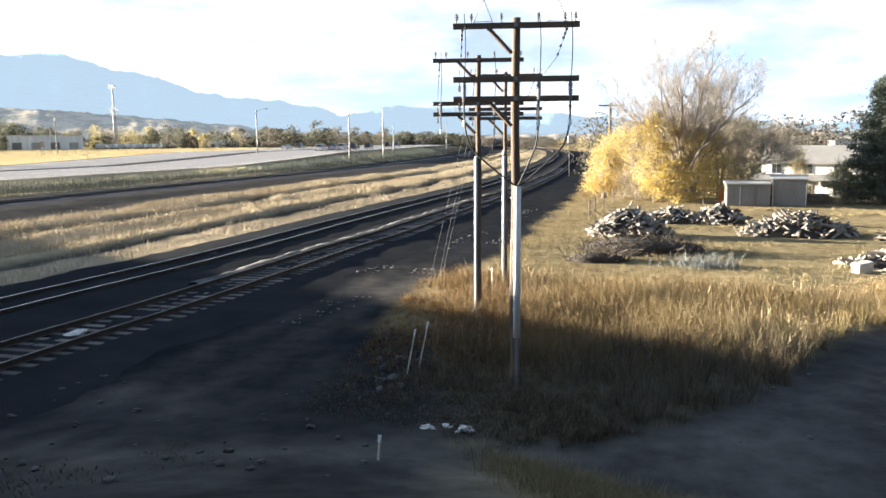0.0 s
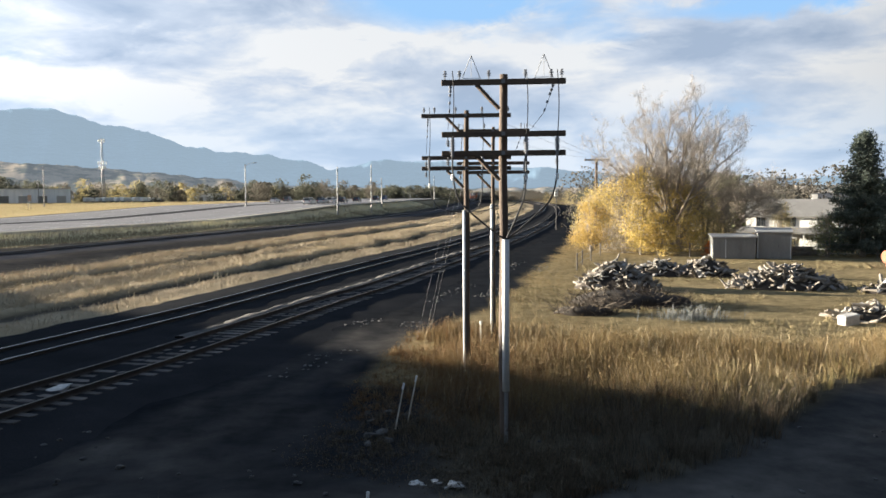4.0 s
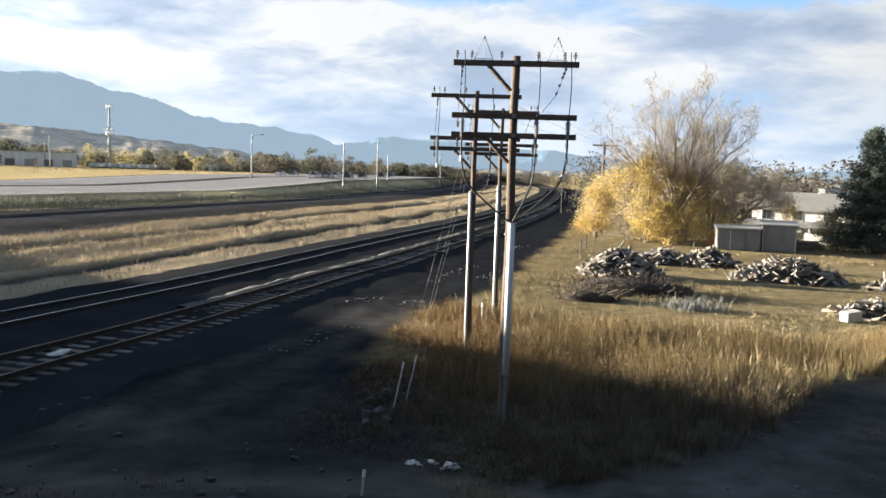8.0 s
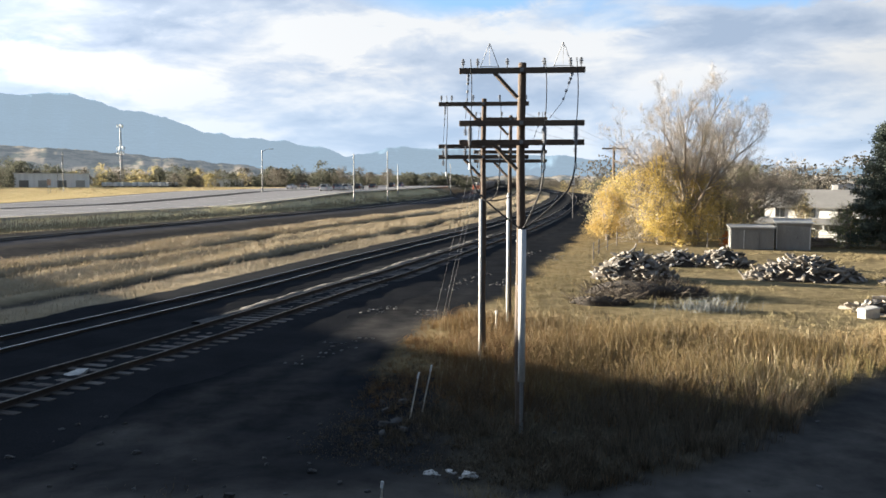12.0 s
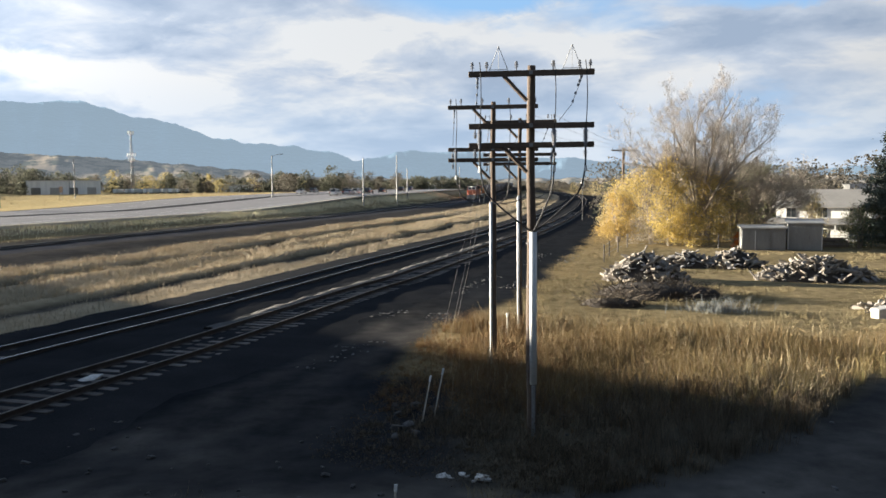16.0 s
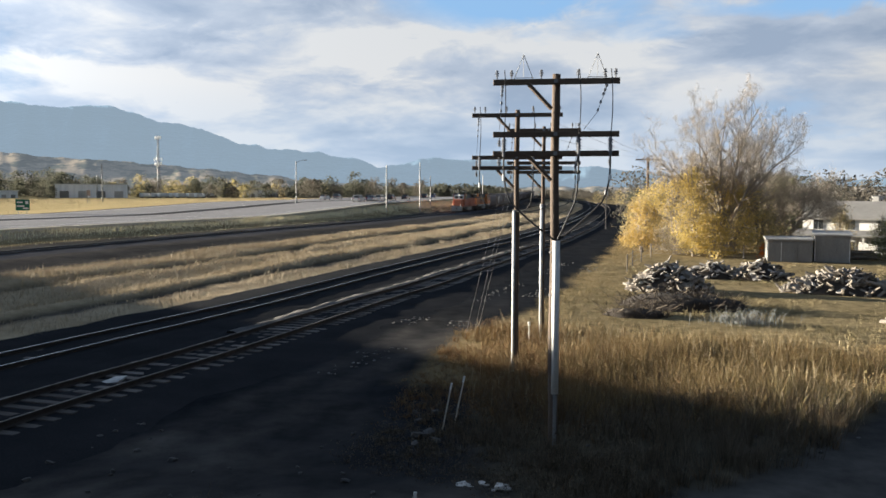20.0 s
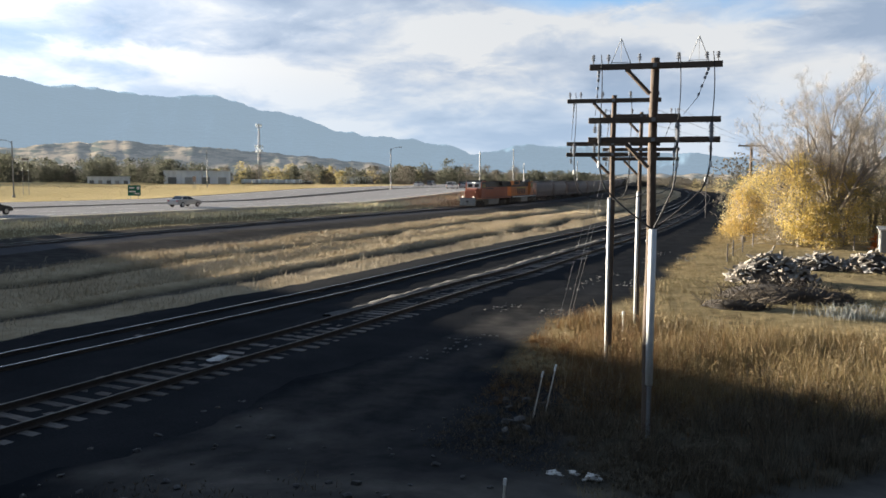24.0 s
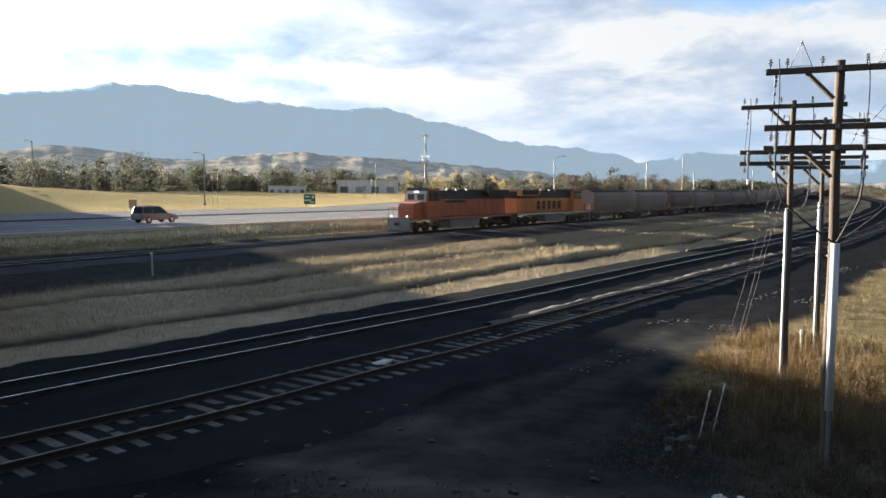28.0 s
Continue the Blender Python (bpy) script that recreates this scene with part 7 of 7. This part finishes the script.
    for s in (-1, 1):
        for x, w in ((6.0, 0.8), (6.95, 0.75)):
            bm = bmesh.new()
            add_box(bm, x, s * 1.515, 3.72, w, 0.05, 0.72)
            part("side_window", bm, M["glass"], cab)
        bm = bmesh.new()
        add_box(bm, 6.4, s * 1.505, 3.83, 2.25, 0.03, 1.1)
        part("window_band", bm, M["loco_black"], cab)
        bm = bmesh.new()
        add_box(bm, 7.74, s * 0.62, 3.72, 0.05, 0.85, 0.6)
        part("windscreen", bm, M["glass"], cab)
    bm = bmesh.new()
    extrude_profile(bm, [(7.7, 1.56), (9.6, 1.56), (9.6, 2.7), (9.35, 3.05), (7.7, 3.25)], -0.95, 0.95)
    nose = part("nose", bm, main, root)
    bm = bmesh.new()
    extrude_profile(bm, [(7.6, 3.2), (7.76, 3.2), (7.72, 4.1), (7.5, 4.4), (7.45, 4.4)], -1.3, 1.3)
    part("windscreen_frame", bm, M["silver"], cab, "grey frame round the windscreens")
    bm = bmesh.new()
    add_box(bm, 9.62, 0, 2.35, 0.03, 1.7, 0.35)
    part("nose_stripe", bm, M["loco_orange"], nose)
    bm = bmesh.new()
    add_box(bm, 9.62, 0.62, 2.1, 0.04, 0.5, 0.9)
    part("nose_door", bm, main, nose)
    # lights
    lit = M["headlight"] if not second else M["casing"]
    for y, z, x in ((-0.16, 4.28, 7.6), (0.16, 4.28, 7.6), (-1.0, 1.75, 10.65), (1.0, 1.75, 10.65)):
        bm = bmesh.new()
        add_tube(bm, (x, y, z), (x + 0.1, y, z), 0.065, seg=12)
        part("headlight", bm, lit, root)
    # ends: plough, coupler, steps, rails
    for s, nm in ((1, "plough"), (-1, "pilot")):
        bm = bmesh.new()
        extrude_profile(bm, [(s * 10.55, 1.5), (s * 10.75, 1.5), (s * 11.0, 0.35), (s * 10.8, 0.15), (s * 10.5, 0.4)], -1.4, 1.4)
        part(nm, bm, M["tank_grey"] if s > 0 else M["under"], root)
        bm = bmesh.new()
        add_box(bm, s * 11.15, 0, 0.95, 0.7, 0.28, 0.3, bevel=0.06)
        part("coupler", bm, M["under"], root)
        for y in (-1.3, 1.3):
            for k in range(4):
                bm = bmesh.new()
                add_box(bm, s * 10.3, y, 0.45 + 0.28 * k, 0.5, 0.32, 0.05)
                part("step", bm, M["under"], root)
        rail_rods(root, (s * 10.6, s * 10.55), 1.56, 2.55, 0.5)
    for s in (-1, 1):
        rail_rods(root, tuple(5.0 - 1.9 * k for k in range(9)), 1.56, 2.6, s * 1.45)
        rail_rods(root, (7.9, 8.8, 9.8, 10.6), 1.56, 2.6, s * 1.45)
    return root


def hopper(label):
    """A covered hopper wagon with curved sides, 17.6 m over its body."""
    root = thing("hopper_wagon", label, "railway wagon", group="train")
    truck(root, 6.35, 2, 1.75, 0.46), truck(root, -6.35, 2, 1.75, 0.46)
    # body: a rounded section drawn along x, its ends sloping in
    sec = [(0.0, 1.05), (0.75, 1.05), (1.30, 1.45), (1.52, 2.2), (1.56, 3.0), (1.48, 3.7), (1.2, 4.2), (0.75, 4.42), (0.0, 4.5)]
    sec = sec + [(-y, z) for y, z in sec[-2:0:-1]]
    bm = bmesh.new()
    rings = []
    for x, k in ((-8.1, 0.0), (-8.0, 0.15), (-7.0, 0.85), (-6.6, 1.0), (-2.2, 1.0), (2.2, 1.0), (6.6, 1.0), (7.0, 0.85), (8.0, 0.15), (8.1, 0.0)):
        rings.append([bm.verts.new((x, y * (0.9 + 0.1 * k), z if z > 3.4 else z + (3.1 - min(z, 3.1)) * (1 - k) * 0.85)) for y, z in sec])
    for a, b in zip(rings, rings[1:]):
        for i in range(len(a)):
            bm.faces.new((a[i], a[(i + 1) % len(a)], b[(i + 1) % len(a)], b[i]))
    bm.faces.new(rings[0]), bm.faces.new(rings[-1])
    part("body", bm, M["hopper"], root)
    bm = bmesh.new()
    add_box(bm, 0, 0, 4.56, 15.6, 0.9, 0.12, bevel=0.03)
    part("hatch_trough", bm, M["hopper"], root)
    for s in (-1, 1):
        bm = bmesh.new()
        add_box(bm, 0, s * 1.42, 1.25, 17.2, 0.12, 0.3)
        part("side_sill", bm, M["hopper"], root)
        bm = bmesh.new()
        add_box(bm, 0, s * 0.9, 4.53, 16.4, 0.5, 0.04)
        part("roof_walk", bm, M["galv"], root)
        for k in range(5):
            bm = bmesh.new()
            add_box(bm, s * 8.55, 1.42, 1.5 + 0.55 * k, 0.06, 0.4, 0.05)
            part("ladder_rung", bm, M["under"], root)
        for yy in (-1.42, 1.42):
            bm = bmesh.new()
            add_box(bm, s * 8.5, yy, 2.6, 0.12, 0.1, 2.9)
            part("corner_post", bm, M["hopper"], root)
        bm = bmesh.new()
        add_box(bm, s * 8.2, 0, 1.25, 1.3, 2.8, 0.22)
        part("end_sill", bm, M["under"], root)
        bm = bmesh.new()
        add_box(bm, s * 9.0, 0, 0.92, 0.5, 0.28, 0.28)
        part("coupler", bm, M["under"], root)
    for x in (-3.6, 0, 3.6):
        bm = bmesh.new()
        r = bmesh.ops.create_cone(bm, cap_ends=True, segments=4, radius1=0.55, radius2=1.6, depth=0.75)
        bmesh.ops.rotate(bm, matrix=Matrix.Rotation(math.pi / 4, 3, "Z"), verts=r["verts"])
        bmesh.ops.translate(bm, vec=(x, 0, 0.82), verts=r["verts"])
        part("discharge_chute", bm, M["hopper"], root)
    return root


TRAIN_Q, TRAIN_D = dense(TRACK_C, 0.5)
FRONT_AT_END, TRAIN_SPEED = 136.3, 16.55   # metres along the line at 28 s, metres a second
LOCO_STEP, WAGON_STEP, WAGONS = 22.9, 18.2, 26


def on_line(s):
    u = np.clip(s / 0.5, 0, len(TRAIN_Q) - 1.001)
    i = int(u)
    p = TRAIN_Q[i] * (1 - (u - i)) + TRAIN_Q[i + 1] * (u - i)
    return Vector((p[0], p[1], float(track_z("c", p[1]))))


def riding(s, base):
    """The pose of a vehicle whose middle is s metres along the line; its front points back down the line."""
    a, b = on_line(s - base / 2), on_line(s + base / 2)
    d = a - b
    m = (a + b) / 2
    return Matrix.Translation(m) @ Matrix.Rotation(math.atan2(d.y, d.x), 4, "Z") @ Matrix.Rotation(-math.asin(d.z / d.length), 4, "Y")


def build_train():
    lead = locomotive("faded orange and black diesel locomotive with lit headlights", False)
    second = locomotive("bright orange diesel locomotive running long hood first", True)
    cars = [(lead, LOCO_STEP / 2, 14.0), (second, LOCO_STEP * 1.5, 14.0)]
    first = hopper("dusty brown-grey covered hopper wagon")
    s = LOCO_STEP * 2 + WAGON_STEP / 2
    for k in range(WAGONS):
        w = first if k == 0 else copy_thing(first, Matrix())
        cars.append((w, s, 12.7))
        s += WAGON_STEP
    return cars


TRAIN = build_train()

# ---- road vehicles ----
M["tyre"] = material("tyre", (0.02, 0.02, 0.02), 0.85, bump=0.1)
M["rim"] = material("rim", (0.45, 0.45, 0.46), 0.35, 0.8, bump=0)
M["tail_red"] = material("tail_lamp", (0.35, 0.02, 0.02), 0.3, bump=0)
PAINTS = {k: material("car_paint_" + k, c, 0.25, 0.3 if k != "white" else 0.0, tint=tuple(v * 0.9 for v in c), scale=1, bump=0, spec=0.5)
          for k, c in dict(dark=(0.03, 0.033, 0.04), grey=(0.16, 0.17, 0.18), white=(0.72, 0.72, 0.70), silver=(0.42, 0.43, 0.44), blue=(0.05, 0.08, 0.16), red=(0.06, 0.014, 0.016)).items()}


def car(paint, suv, label):
    """A car, front at +y, on its wheels at z = 0."""
    root = thing("car", label, "car", group="cars on the highway")
    top, ln = (1.68, 2.3) if suv else (1.42, 2.35)
    low = [(-ln, 0.45), (-ln, 0.95), (-ln + 0.12, 1.02), (0.95, 1.0), (ln - 0.25, 0.82), (ln, 0.62), (ln, 0.35), (-ln + 0.1, 0.3)]
    bm = bmesh.new()
    a = [bm.verts.new((-0.9, y, z)) for y, z in low]
    b = [bm.verts.new((0.9, y, z)) for y, z in low]
    bm.faces.new(a), bm.faces.new(b[::-1])
    for i in range(len(low)):
        j = (i + 1) % len(low)
        bm.faces.new((a[i], b[i], b[j], a[j]))
    bmesh.ops.bevel(bm, geom=list(bm.edges), offset=0.05, segments=1, affect="EDGES")
    part("body", bm, PAINTS[paint], root)
    rear = -ln + (0.15 if suv else 0.75)
    roof = [(rear, 1.0), (rear + (0.12 if suv else 0.55), top), (0.1, top), (0.95, 1.0)]
    bm = bmesh.new()
    wide, narrow = 0.84, 0.66
    a = [bm.verts.new((-(wide if z < 1.2 else narrow), y, z)) for y, z in roof]
    b = [bm.verts.new(((wide if z < 1.2 else narrow), y, z)) for y, z in roof]
    bm.faces.new(a), bm.faces.new(b[::-1])
    for i in range(4):
        j = (i + 1) % 4
        bm.faces.new((a[i], b[i], b[j], a[j]))
    part("greenhouse", bm, M["glass"], root)
    bm = bmesh.new()
    add_box(bm, 0, (roof[1][0] + roof[2][0]) / 2, top + 0.015, narrow * 2 + 0.06, roof[2][0] - roof[1][0] + 0.1, 0.06, bevel=0.02)
    part("roof", bm, PAINTS[paint], root)
    for s in (-1, 1):
        for y in (roof[1][0], (roof[1][0] + roof[2][0]) / 2, roof[2][0]):
            bm = bmesh.new()
            base = rear if y == roof[1][0] else (0.95 if y == roof[2][0] else y)
            add_tube(bm, (s * wide, base, 1.0), (s * (narrow + 0.01), y, top), 0.05, seg=5)
            part("pillar", bm, PAINTS[paint], root)
        for y in (-ln + 0.85, ln - 0.85):
            bm = bmesh.new()
            add_tube(bm, (s * 0.72, y, 0.34), (s * 0.93, y, 0.34), 0.34, seg=18)
            w = part("wheel", bm, M["tyre"], root)
            bm = bmesh.new()
            add_tube(bm, (s * 0.92, y, 0.34), (s * 0.945, y, 0.34), 0.22, seg=14)
            part("rim", bm, M["rim"], w)
        bm = bmesh.new()
        add_box(bm, s * 0.72, -ln - 0.01, 0.85, 0.28, 0.05, 0.18)
        part("tail_lamp", bm, M["tail_red"], root)
        bm = bmesh.new()
        add_box(bm, s * 0.68, ln - 0.04, 0.64, 0.36, 0.1, 0.13)
        part("headlamp", bm, M["casing"], root)
        bm = bmesh.new()
        add_box(bm, s * 0.98, 0.72, 1.05, 0.16, 0.1, 0.12, bevel=0.03)
        part("mirror", bm, PAINTS[paint], root)
    if suv:
        for s in (-0.6, 0.6):
            bm = bmesh.new()
            add_tube(bm, (s, roof[1][0] + 0.1, top + 0.09), (s, roof[2][0], top + 0.09), 0.025, seg=6)
            part("roof_rail", bm, M["steel"], root)
    return root


LANE_Q, LANE_D = dense(TRACK_C, 1.0)


def on_road(s, lane):
    """A car's place: s metres along the railway's line, lane metres to its left."""
    k = min(max(s, 0.0), len(LANE_Q) - 2.0)
    i = int(k)
    u = k - i
    p = LANE_Q[i] * (1 - u) + LANE_Q[i + 1] * u
    d = LANE_D[i] * (1 - u) + LANE_D[i + 1] * u
    p = p + d * (s - k) + np.array((-d[1], d[0])) * lane
    return pose(float(p[0]), float(p[1]), float(road_level(p[1])) + 0.13, rz=math.degrees(math.atan2(-d[0], d[1])))


# cars held at the lights far down the road: paint, sport-utility, place along the line, lane
QUEUE = [("white", 1, 263, 24.0), ("silver", 1, 273, 27.6), ("silver", 0, 274.5, 24.0), ("white", 1, 282, 24.1), ("dark", 1, 284, 27.5), ("dark", 1, 293, 24.0), ("silver", 1, 302, 27.6), ("dark", 0, 309, 24.0), ("dark", 1, 338, 24.0), ("blue", 1, 356, 24.1), ("white", 0, 300, 47.0), ("grey", 1, 318, 49.0)]
for paint, suv, s, lane in QUEUE:
    c = car(paint, suv, {"dark": "dark", "silver": "silver", "white": "white", "blue": "dark blue", "grey": "grey"}[paint] + (" sport-utility car" if suv else " saloon car") + " standing on the highway")
    c.matrix_basis = on_road(s, lane)

# moving cars: paint, sport-utility, lane, place along the line at a time, speed
DRIVEN = [("red", 0, 22.8, 25.0, 141.9, 19.2), ("dark", 1, 22.9, 25.0, 147.9, 19.5), ("silver", 0, 22.8, 25.0, 175.2, 18.0), ("grey", 1, 22.3, 28.0, 124.7, 17.6)]
MOVING = [(car(p, k, ("dark red" if p == "red" else p) + (" sport-utility car" if k else " saloon car") + " driving along the highway"), lane, t0, s0, v) for p, k, lane, t0, s0, v in DRIVEN]


def motions():
    """The train runs down its line; the cars drive along the highway."""
    times = [0.5 * k for k in range(57)]
    for k, (ob, behind, base) in enumerate(TRAIN):
        turn = Matrix.Rotation(math.pi, 4, "Z") if k == 1 else Matrix()
        walk(ob, [(t, riding(FRONT_AT_END + TRAIN_SPEED * (28.0 - t) + behind, base) @ turn) for t in times])
    for ob, lane, t0, s0, v in MOVING:
        walk(ob, [(t, on_road(s0 + v * (t - t0), lane)) for t in times])


motions()
